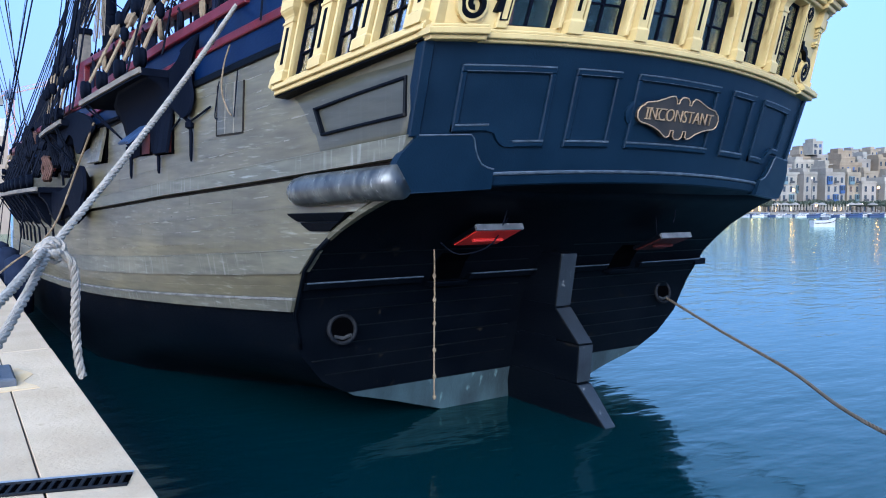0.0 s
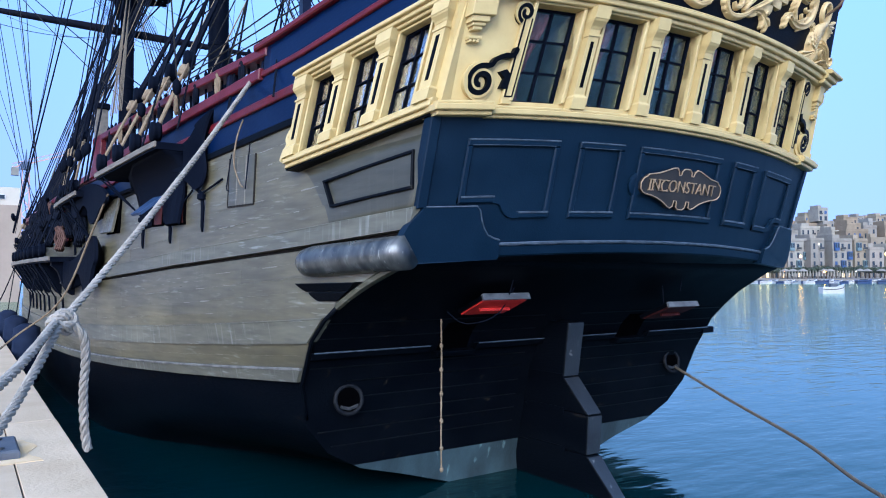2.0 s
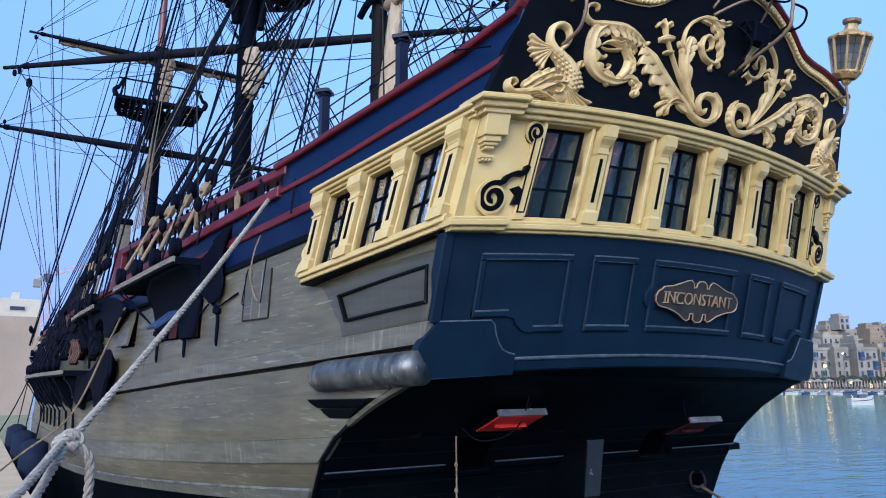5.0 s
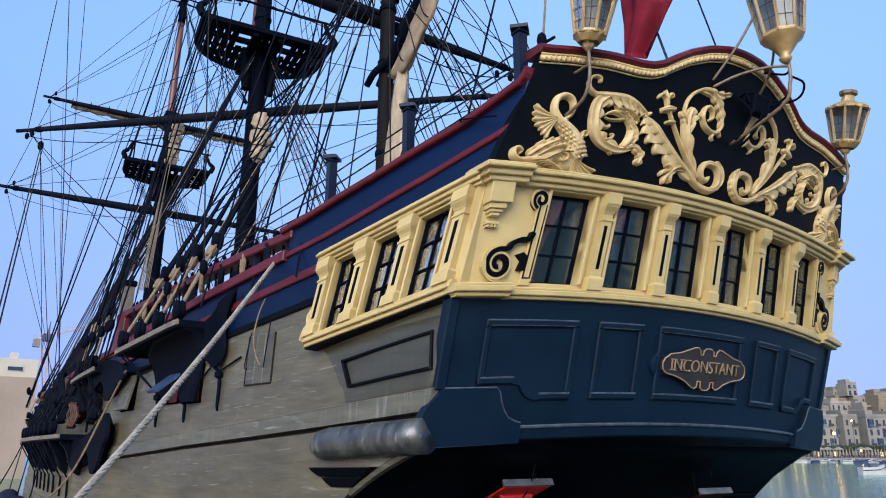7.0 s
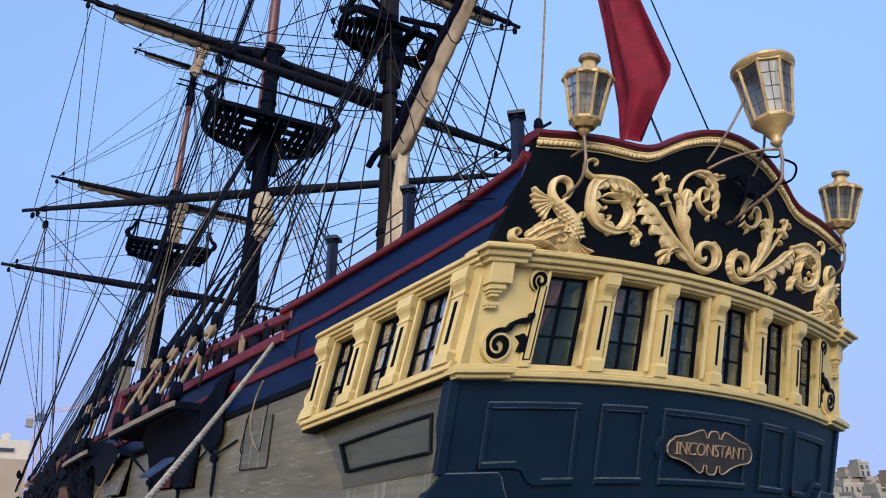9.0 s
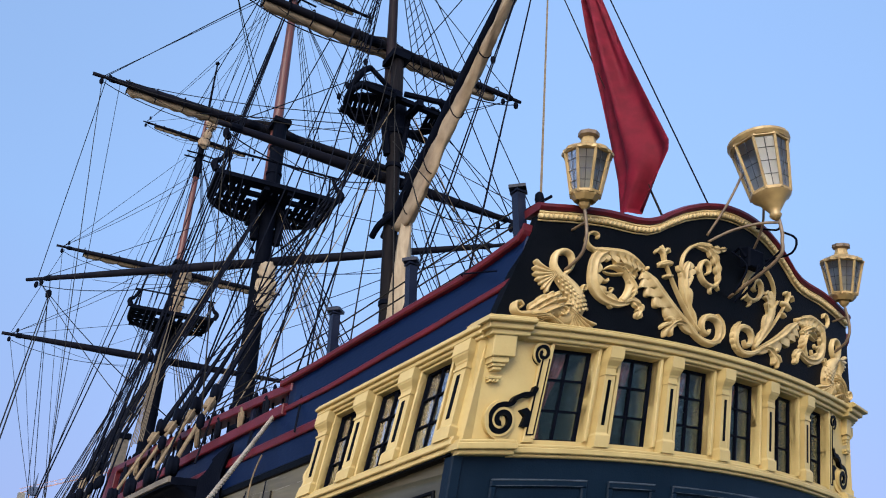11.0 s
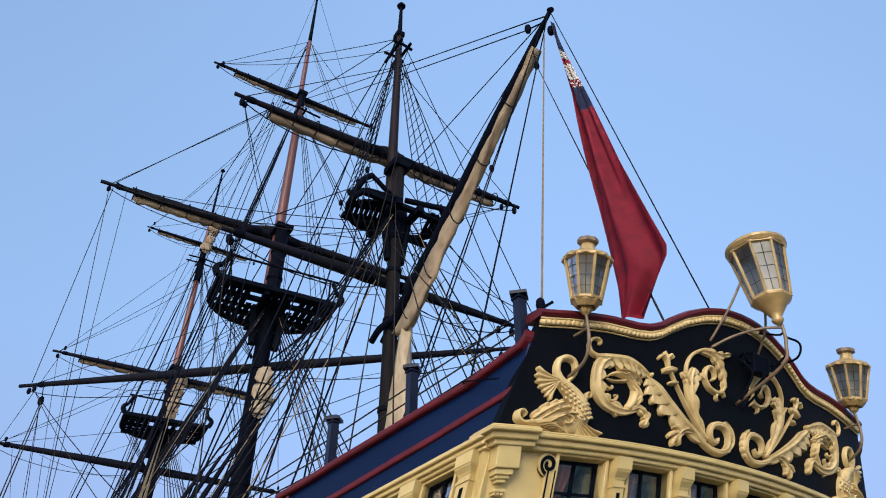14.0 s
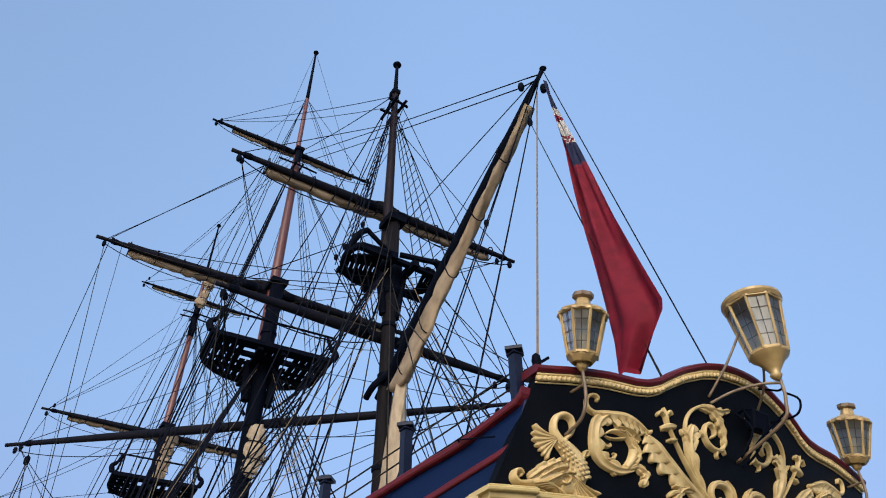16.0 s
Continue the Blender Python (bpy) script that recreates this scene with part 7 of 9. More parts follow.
# the mizzen top: open, a rounded rim on each side with a few slats, and curved horns
for sx in (-0.3, 0.3):
    part("trestle_tree", block(bmesh.new(), sx - 0.08, sx + 0.08, YM - 0.75, YM + 0.95, 14.12, 14.32, 0.02), M_SPAR, mizzen)
for yy in (YM - 0.5, YM + 0.6):
    part("cross_tree", block(bmesh.new(), -1.25, 1.25, yy - 0.07, yy + 0.07, 14.2, 14.34, 0.02), M_SPAR, mizzen)
fixed = set(mizzen.children)
for m in (-1, 1):
    rim = smooth_line([(m * 0.98, 13.95, 14.50), (m * 1.2, 14.15, 14.38), (m * 1.27, 14.5, 14.33), (m * 1.12, 14.95, 14.33), (m * 0.75, 15.22, 14.33), (m * 0.2, 15.3, 14.33)], 5)
    part("top_rim", tube(bmesh.new(), rim, 0.085, 8), M_SPAR, mizzen, "", True)
    # planks with short slots between them
    for k in range(7 if m < 0 else 3):
        x = 0.36 + 0.125 * k if m < 0 else 0.8 + 0.125 * k
        h_ = 0.64 * math.sqrt(max(0.05, 1 - (x / 1.36) ** 2))
        part("grating_slat", block(bmesh.new(), min(m * x, m * (x + 0.09)), max(m * x, m * (x + 0.09)), 14.6 - h_, 14.6 + h_, 14.30, 14.36), M_SPAR, mizzen)
        for u, v in ((14.6 - h_, 14.46), (14.74, 14.6 + h_)):
            if v > u:
                part("slot_filler", block(bmesh.new(), min(m * (x + 0.09), m * (x + 0.125)), max(m * (x + 0.09), m * (x + 0.125)), u, v, 14.305, 14.355), M_SPAR, mizzen)
    # the horn rises from the rim to a peak and comes down to the mast
    if m < 0:
        part("top_horn", tube(bmesh.new(), smooth_line([(m * 1.24, 14.25, 14.37), (m * 1.14, 13.98, 14.62), (m * 0.97, 14.0, 14.95), (m * 0.79, 14.13, 15.2)], 5), [0.09] * 10 + [0.08] * 6, 8), M_SPAR, mizzen, "", True)
        part("top_horn", tube(bmesh.new(), [(m * 0.80, 14.13, 15.22), (m * 0.5, 14.22, 15.02), (m * 0.12, 14.35, 14.78)], 0.065, 8), M_SPAR, mizzen, "", True)
    part("cross_beam", tube(bmesh.new(), [(m * 0.1, 14.08, 14.56), (m * (0.95 if m < 0 else 1.26), 13.97 if m < 0 else 14.07, 14.54)], 0.075, 8), M_SPAR, mizzen)
# the mizzen top is turned on its mast with the yards
for ob in mizzen.children:
    if ob not in fixed:
        ob.data.transform(Matrix.Rotation(radians(-14.0), 4, "Z"))
part("hound", lathe(bmesh.new(), [(0.19, -0.9), (0.29, -0.5), (0.34, 0.1), (0.32, 0.35), (0.19, 0.55)], (0, YM + 0.1, 14.2), 12), M_SPAR, mizzen)
for m in (-1, 1):
    part("cheek", tube(bmesh.new(), [(m * 0.18, YM, 12.9), (m * 0.34, YM, 14.2)], 0.10, 8), M_SPAR, mizzen)
    part("cheek", tube(bmesh.new(), [(m * 0.4, YA, 14.9), (m * 0.55, YA, 16.4)], 0.16, 8), M_SPAR, main)
    part("cheek", tube(bmesh.new(), [(m * 0.38, YF, 15.4), (m * 0.52, YF, 16.8)], 0.15, 8), M_SPAR, fore)
for th, y, z, w in ((main, YA + 0.5, 27.3, 0.95), (fore, YF + 0.45, 27.9, 0.85), (mizzen, YM + 0.42, 21.4, 0.35)):
    for dy in (-0.25, 0.3):
        part("crosstree", tube(bmesh.new(), [(-w, y + dy, z), (0, y + dy, z + 0.05), (w, y + dy, z)], 0.05, 6), M_SPAR, th)
    for dx in (-0.16, 0.16):
        part("crosstree", tube(bmesh.new(), [(dx, y - 0.5, z - 0.06), (dx, y + 0.6, z - 0.06)], 0.05, 6), M_SPAR, th)

YARDS = {}


def yard(key, y, z, half, r, turn=0.0, label="", x0=0.0):
    """A tapered spar slung across the mast; turn: degrees that its port arm points forward."""
    th = thing("yard", label, "yard", "yards of the ship", at=(x0, y, z))
    d = Vector((math.cos(radians(turn)), -math.sin(radians(turn)), 0))
    c = Vector((x0, y, z))
    ts = [-1, -0.96, -0.93, -0.9, -0.6, -0.25, 0, 0.25, 0.6, 0.9, 0.93, 0.96, 1]
    rs = [0.42, 0.42, 0.4, 0.55, 0.8, 1.0, 1.02, 1.0, 0.8, 0.55, 0.4, 0.42, 0.42]
    part("spar", tube(bmesh.new(), [c + d * half * t for t in ts], [r * q for q in rs], 12), M_YARD, th, "", True)
    for t in (-0.9, 0.9):
        part("cleat", lathe(bmesh.new(), [(r * 0.62, -0.12), (r * 0.72, 0), (r * 0.62, 0.12)], c + d * half * t, 10, d), M_SPAR, th)
    for t in (-0.12, 0.12):
        part("sling_batten", lathe(bmesh.new(), [(r * 1.0, -0.25), (r * 1.12, 0), (r * 1.0, 0.25)], c + d * half * t, 12, d), M_SPAR, th)
    # foot rope below it
    for s in (-1, 1):
        pts = [c + d * half * s * t + Vector((0, -0.1, -0.75 * math.sin(math.pi * t) ** 0.6 * min(1, half / 5) - 0.03)) for t in steps(0.02, 0.95, 12)]
        part("foot_rope", tube(bmesh.new(), pts, 0.016, 4), M_ROPE, th)
    YARDS[key] = (c, d, half, r)
    return th


def furled(key, a, b, thick, seed, dark=False):
    """Canvas gathered up under a yard."""
    rnd = random.Random(seed)
    c, d, half, r = YARDS[key]
    bm = bmesh.new()
    n_, rows_ = 44, []
    for i in range(n_ + 1):
        t = a + (b - a) * i / n_
        k = 0.78 * thick * (0.7 + 0.3 * math.sin(math.pi * i / n_) ** 0.4) * rnd.uniform(0.85, 1.12)
        if i % 4 == 0:
            k *= 0.84
        o = c + d * half * t + Vector((0, r * 0.7 + k * 0.55, -r * 0.55 - k * 0.3))
        rows_.append([bm.verts.new(o + Vector((0, math.cos(q) * k * 0.75, math.sin(q) * k * (1.0 + rnd.uniform(-0.18, 0.18))))) for q in (2 * math.pi * j / 9 for j in range(9))])
    for p, q in zip(rows_, rows_[1:]):
        for j in range(9):
            bm.faces.new((p[j], p[(j + 1) % 9], q[(j + 1) % 9], q[j]))
    bm.faces.new(rows_[0])
    bm.faces.new(rows_[-1][::-1])
    th = thing("furled_sail", "pale canvas sail furled and lashed under its yard", "sail", "furled sails", at=c)
    part("canvas", bm, M_SAIL, th, "", True)
    if dark:
        roll = [c + d * half * (a * 1.02 + (b - a) * 1.02 * q) + Vector((0, r * 0.9, r * (0.95 + 0.9 * math.exp(-((q - 0.5) / 0.07) ** 2)) + rnd.uniform(-0.02, 0.02))) for q in steps(0, 1, 40)]
        part("stowed_roll", tube(bmesh.new(), roll, [r * (0.62 + 0.55 * math.exp(-((q - 0.5) / 0.07) ** 2)) * rnd.uniform(0.85, 1.15) for q in steps(0, 1, 40)], 8), M_DARKCANVAS, th, "dark rolled cloth along the yard", True)
    for i in range(0, n_ + 1, 4):
        t = a + (b - a) * i / n_
        o = c + d * half * t + Vector((0, r * 0.6, -r * 0.1))
        ring = [o + Vector((0, math.cos(q) * (r + thick * 0.4), math.sin(q) * (r + thick * 0.45))) for q in (2 * math.pi * j / 10 for j in range(11))]
        part("gasket", tube(bmesh.new(), ring, 0.018, 4, False), M_ROPE, th, "dark lashing")


yard("main_course", YA + 0.55, 14.30, 9.25, 0.165, 42.0, "bare black main yard braced sharp round")
yard("main_top", YA + 0.85, 20.35, 6.75, 0.17, 2.0, "dark main topsail yard")
yard("main_tg", YA + 1.1, 28.95, 4.1, 0.12, 1.5, "dark main topgallant yard")
yard("crossjack", YM + 0.5, 12.57, 4.12, 0.14, 0.0, "dark bare crossjack yard on the mizzen")
yard("mizzen_top", YM + 0.75, 17.1, 4.58, 0.13, 1.5, "dark mizzen topsail yard", 0.08)
yard("fore_course", YF + 0.6, 15.0, 7.3, 0.19, 0.0, "bare brown fore yard")
yard("fore_top", YF + 0.8, 20.25, 6.1, 0.15, 1.5, "dark fore topsail yard")
yard("fore_tg", YF + 1.0, 29.5, 3.5, 0.10, 0.0, "dark fore topgallant yard")
furled("main_top", -0.82, 0.82, 0.27, 1, True)
furled("main_tg", -0.75, 0.75, 0.17, 2)
furled("mizzen_top", -0.78, 0.80, 0.23, 3, True)
furled("fore_top", -0.78, 0.78, 0.24, 4)
furled("fore_tg", -0.8, 0.8, 0.16, 5)

# gaff with its brailed-up sail
gaff = thing("gaff", "black mizzen gaff peaked up aft of the mast", "gaff", at=(0, 14.3, 11.0))
G0, G1 = Vector((0, 14.75, 10.75)), Vector((0, 8.13, 15.5))
part("spar", tube(bmesh.new(), [G0.lerp(G1, t) for t in (0, 0.05, 0.4, 0.8, 0.92, 0.97, 1.0)], [0.13, 0.15, 0.14, 0.10, 0.08, 0.05, 0.05], 12), M_SPAR, gaff, "", True)
part("peak_knob", lathe(bmesh.new(), [(0.03, -0.06), (0.08, 0), (0.03, 0.06)], G1, 10), M_SPAR, gaff)
for m in (-1, 1):
    part("jaw", tube(bmesh.new(), smooth_line([(m * 0.06, 14.2, 11.15), (m * 0.3, 14.45, 10.9), (m * 0.32, 14.8, 10.72)], 4), 0.08, 8), M_SPAR, gaff)
sail = thing("gaff_sail", "cream canvas mizzen sail brailed up to its gaff and mast", "sail", at=(0, 14.0, 10.0))
bm = bmesh.new()
rnd = random.Random(8)
n_, rows_ = 46, []
for i in range(n_ + 1):
    t = i / n_
    p = G0.lerp(G1, 0.05 + 0.85 * t)
    deep = interp(t, [0, 0.06, 0.15, 0.3, 0.6, 1.0], [0.30, 0.62, 0.62, 0.44, 0.26, 0.08])
    down = Vector((0, -0.58, -0.81))
    row = []
    for j in range(13):
        q = 2 * math.pi * j / 13
        fold = 1 + 0.24 * math.sin(3 * q + 9 * t) + 0.20 * math.sin(5 * q - 23 * t) + 0.12 * math.sin(7 * q + 41 * t) + rnd.uniform(-0.08, 0.08)
        row.append(bm.verts.new(p + down * (0.10 + deep * 0.5) + down * (math.sin(q) * deep * 0.5 * fold) + Vector((0.05 + math.cos(q) * 0.11 * fold, 0, 0))))
    rows_.append(row)
for p, q in zip(rows_, rows_[1:]):
    for j in range(13):
        bm.faces.new((p[j], p[(j + 1) % 13], q[(j + 1) % 13], q[j]))
bm.faces.new(rows_[0])
bm.faces.new(rows_[-1][::-1])
part("gathered_head", bm, M_GAFFSAIL, sail, "", True)
bm = bmesh.new()
rows_ = []
for i in range(31):
    t = i / 30
    p = Vector((0.10 - 0.06 * t, 13.92 + 0.30 * t, 10.85 - 3.6 * t))
    w = interp(t, [0, 0.08, 0.2, 0.5, 0.8, 1.0], [0.20, 0.22, 0.27, 0.31, 0.36, 0.28])
    rows_.append([bm.verts.new(p + Vector((math.cos(q) * w * (0.55 + 0.2 * math.sin(4 * q + 5 * t)), math.sin(q) * w * (0.9 + 0.22 * math.sin(3 * q + 9 * t)), rnd.uniform(-0.02, 0.02)))) for q in (2 * math.pi * j / 15 for j in range(15))])
for p, q in zip(rows_, rows_[1:]):
    for j in range(15):
        bm.faces.new((p[j], p[(j + 1) % 15], q[(j + 1) % 15], q[j]))
bm.faces.new(rows_[0])
bm.faces.new(rows_[-1][::-1])
part("hanging_leech", bm, M_SAILPALE, sail, "", True)
for t in (0.05, 0.22, 0.42, 0.62, 0.82):
    p = G0.lerp(G1, 0.10 + 0.8 * t) + Vector((0, -0.58, -0.81)) * (0.05 + interp(t, [0, 0.3, 1], [0.24, 0.26, 0.05]))
    r = interp(t, [0, 0.3, 1], [0.34, 0.38, 0.14])
    part("brail", tube(bmesh.new(), [p + Vector((math.cos(q) * 0.19, 0, math.sin(q) * r)) for q in (2 * math.pi * j / 12 for j in range(13))], 0.015, 4, False), M_ROPE, sail)
# furled staysail bundles against main and fore mast
for dx, y, lumps, canvas_ in ((0.1, YA - 0.5, ((13.55, 0.34, 0.42, 0.0), (13.0, 0.40, 0.50, 0.03), (12.45, 0.30, 0.40, -0.05)), M_SAILPALE),
                               (0.15, YF - 0.6, ((19.6, 0.40, 0.45, 0.12), (18.9, 0.36, 0.5, 0.05), (18.1, 0.42, 0.55, 0.0), (17.4, 0.34, 0.45, -0.05)), M_SAILTAN),
                               (0.05, YF - 0.4, ((29.9, 0.32, 0.55, 0.1), (29.0, 0.28, 0.45, 0.0), (28.4, 0.36, 0.42, -0.12)), M_SAILTAN)):
    th = thing("staysail_bundle", "canvas sail bundled in lumps and lashed against the mast", "sail", "stowed staysails", at=(dx, y, lumps[0][0]))
    bm = bmesh.new()
    for z, w, h, off in lumps:
        got = bmesh.ops.create_icosphere(bm, subdivisions=3, radius=1.0)
        for v in got["verts"]:
            fold = abs(math.sin(5 * math.atan2(v.co.y, v.co.x) + 3 * v.co.z + z))
            f_ = 1 + 0.30 * noise.noise(v.co * 1.8 + Vector((y, z, 0))) - 0.16 * fold + 0.10 * noise.noise(v.co * 5 + Vector((z, y, 0)))
            v.co = Vector((dx + off + v.co.x * w * f_, y + v.co.y * w * 0.6 * f_, z + v.co.z * h * f_))
        part("lashing", tube(bmesh.new(), [(dx + off + math.cos(q) * w * 0.9, y + math.sin(q) * w * 0.6, z - h * 0.75) for q in (2 * math.pi * j / 12 for j in range(13))], 0.02, 4, False), M_ROPE, th)
    part("canvas", bm, canvas_, th)


# ---- fittings on the port side ----
# timberheads along the quarter rail
for side in (-1, 1):
    for y in (6.56, 8.02, 9.33):
        th = thing("timberhead", "navy blue square post with a cap on the quarter rail", "post", "timberheads", at=HZ(y, upper_cap(y), -0.07, side))
        p = HZ(y, upper_cap(y) - 0.1, -0.07, side)
        part("shaft", block(bmesh.new(), p.x - 0.05, p.x + 0.05, p.y - 0.05, p.y + 0.05, p.z, p.z + 0.72, 0.01), M_POST, th)
        part("neck", block(bmesh.new(), p.x - 0.062, p.x + 0.062, p.y - 0.062, p.y + 0.062, p.z + 0.722, p.z + 0.75, 0.008), M_POST, th)
        part("cap", lathe(bmesh.new(), [(0.125, 0.0), (0.125, 0.035), (0.05, 0.07)], (p.x, p.y, p.z + 0.752), 4), M_POST, th)

rod = thing("iron_rod", "thin dark iron rod standing off the quarter bulwark", "rod", at=HZ(7.15, 5.985, 0.0))
part("bar", tube(bmesh.new(), [HZ(7.2, 5.93, -0.02), HZ(7.15, 5.985, 0.1), HZ(6.69, 5.862, 0.1)], 0.009, 6), M_SPAR, rod)
# open rail over the waist with posts, belaying pins and the red hance
for side in (-1, 1):
    rail = thing("waist_rail", "dark red rail on navy posts above the bulwark", "rail", "waist rails", at=HZ(10, 5.4, -0.05, side))
    def rz(y):
        return interp(y, [9.9, 12.2, 14.6, 16.3], [5.43, 5.32, 5.25, 5.25])
    bm = bmesh.new()
    slab(bm, lambda y, z, o: HZ(y, rz(y) + z, o - 0.08, side), 9.95, 16.4, -0.07, 0.05, -0.12, 0.10, 10, 1, 0.015)
    part("rail", bm, M_RED, rail)
    for y in (10.15, 10.9, 11.9, 12.9, 13.9, 14.9, 15.8):
        a, b = HZ(y, sheer(4.5, y), -0.1, side), HZ(y, rz(y) - 0.06, -0.1, side)
        part("rail_post", tube(bmesh.new(), [a, b], 0.085 if y in (10.9, 12.9) else 0.05, 4), M_POST, rail)
    for k in range(26):
        y = 10.3 + 0.22 * k
        p = HZ(y, rz(y), -0.1, side)
        part("belaying_pin", lathe(bmesh.new(), [(0.016, -0.24), (0.018, 0.02), (0.03, 0.05), (0.028, 0.14), (0.01, 0.18)], p, 6), M_SPAR, rail)
    def hance(u, v, o):
        z = 5.27 - 0.80 * v
        ya = interp(v, [0, 0.15, 0.5, 0.8, 1.0], [15.75, 15.80, 15.80, 15.70, 15.4])
        yb = interp(v, [0, 0.2, 0.5, 0.7, 0.85, 1.0], [16.42, 16.34, 16.30, 16.38, 16.62, 17.3])
        return HZ(ya + (yb - ya) * u, z, o - 0.08, side)
    part("hance", slab(bmesh.new(), hance, 0, 1, 0, 1, -0.10, 0.10, 4, 12, 0.012), M_RED, rail, "curved red board at the rail's end")
    for k in range(9):
        y = 10.5 + 0.6 * k
        p = HZ(y, rz(y) + 0.0, 0.0, side)
        pts = [p + Vector((0.0, 0.05 * math.sin(a), -0.03 - 0.11 + 0.13 * math.cos(a))) for a in (2 * math.pi * j / 10 for j in range(11))]
        part("rope_coil", tube(bmesh.new(), pts, 0.03, 6, False), M_HEMP if k % 2 else M_ROPE, rail, "coiled rope")


def knee(parent, y, z, out, deep, t=0.10, side=-1):
    """A scalloped black bracket between channel and side."""
    prof = [(0.0, 0.0), (1.0, 0.0), (1.0, -0.12), (0.86, -0.20), (0.72, -0.34), (0.62, -0.55), (0.5, -0.75), (0.32, -0.92), (0.16, -1.0), (0.0, -0.94)]
    bm = bmesh.new()
    A = [bm.verts.new(HZ(y - t / 2, z + deep * b, out * a - 0.03, side)) for a, b in prof]
    B = [bm.verts.new(HZ(y + t / 2, z + deep * b, out * a - 0.03, side)) for a, b in prof]
    bm.faces.new(A)
    bm.faces.new(B[::-1])
    for k in range(len(prof)):
        bm.faces.new((A[k], B[k], B[(k + 1) % len(prof)], A[(k + 1) % len(prof)]))
    return part("knee", bm, M_SPAR, parent)


DEADEYE = mesh_of("deadeye", lathe(bmesh.new(), [(0.03, -0.06), (0.10, -0.05), (0.115, -0.02), (0.10, 0.0), (0.115, 0.02), (0.10, 0.05), (0.03, 0.06)], (0, 0, 0), 14, Vector((1, 0, 0))), M_SPAR, True)


def deadeye(p, parent, k=1.0):
    d = new("deadeye", DEADEYE)
    d.parent = parent
    chain, at = parent, Vector()
    while chain is not None:
        at += chain.location
        chain = chain.parent
    d.matrix_basis = Matrix.Translation(Vector(p) - at) @ Matrix.Scale(k, 4)


def channel(y0, y1, z, out, side, label, knees, deep, slope=0.0):
    """A ledge along the side that falls by slope a metre forward of its after end."""
    z_aft = z
    def lie(y):
        return z_aft - slope * (y - y0)
    th = thing("channel", label, "channel", "channels", at=HZ((y0 + y1) / 2, lie((y0 + y1) / 2), out / 2, side))
    part("plank", slab(bmesh.new(), lambda y, o, h: HZ(y, lie(y), o, side) + Vector((0, 0, h)), y0, y1, -0.03, out, -0.06, 0.04, 8, 1, 0.012), M_SPAR, th)
    part("edge_batten", slab(bmesh.new(), lambda y, o, h: HZ(y, lie(y), o, side) + Vector((0, 0, h)), y0, y1, out, out + 0.03, -0.03, 0.045, 8, 1, 0.006), M_BATTEN, th, "bare wood batten")
    for y in knees:
        knee(th, y, lie(y) - 0.05, out * 0.95, deep, 0.16, side)
    return th


def apron(parent, z, deep, fore, aft, out):
    """A black bracket under a channel, hollowed like a bell as it curves in to the side."""
    hollow = [0.9, 0.42, 0.22, 0.14, 0.10, 0.08, 0.06, 0.05, 0.04, 0.03, 0.02]
    def f(u, v, o):
        ya, yb = interp(v, steps(0, 1, len(aft) - 1), aft), interp(v, steps(0, 1, len(fore) - 1), fore)
        y = ya + (yb - ya) * u
        return HZ(y, z(y) - v * deep, -0.02 if o < 0 else 0.03 + out * interp(v, steps(0, 1, 10), hollow))
    return part("apron", slab(bmesh.new(), f, 0, 1, 0, 1, -0.02, 1.0, 12, 20, 0.0), M_SPAR, parent, "deep black hollowed bracket", True)


def end_board(parent, prof, out):
    """A scrolled board that closes a channel's after end against the side."""
    line = smooth_line([Vector((y, z, 0)) for y, z in prof] + [Vector((*prof[0], 0))], 4)[:-1]
    bm = bmesh.new()
    y_mid = sum(p.x for p in line) / len(line)
    z_mid = sum(p.y for p in line) / len(line)
    A = [bm.verts.new(HZ(p.x + (y_mid - p.x) * 0.5, p.y + (z_mid - p.y) * 0.4, -0.02)) for p in line]
    B = [bm.verts.new(HZ(p.x, p.y, out * 0.8)) for p in line]
    C = [bm.verts.new(HZ(p.x + 0.03 * (1 if p.x < y_mid else -1), p.y, out)) for p in line]
    bm.faces.new(C)
    for P, Q in ((A, B), (B, C)):
        for k in range(len(line)):
            bm.faces.new((P[k], P[(k + 1) % len(line)], Q[(k + 1) % len(line)], Q[k]))
    return part("end_board", bm, M_SPAR, parent, "scrolled black end board")


SHROUDS = []


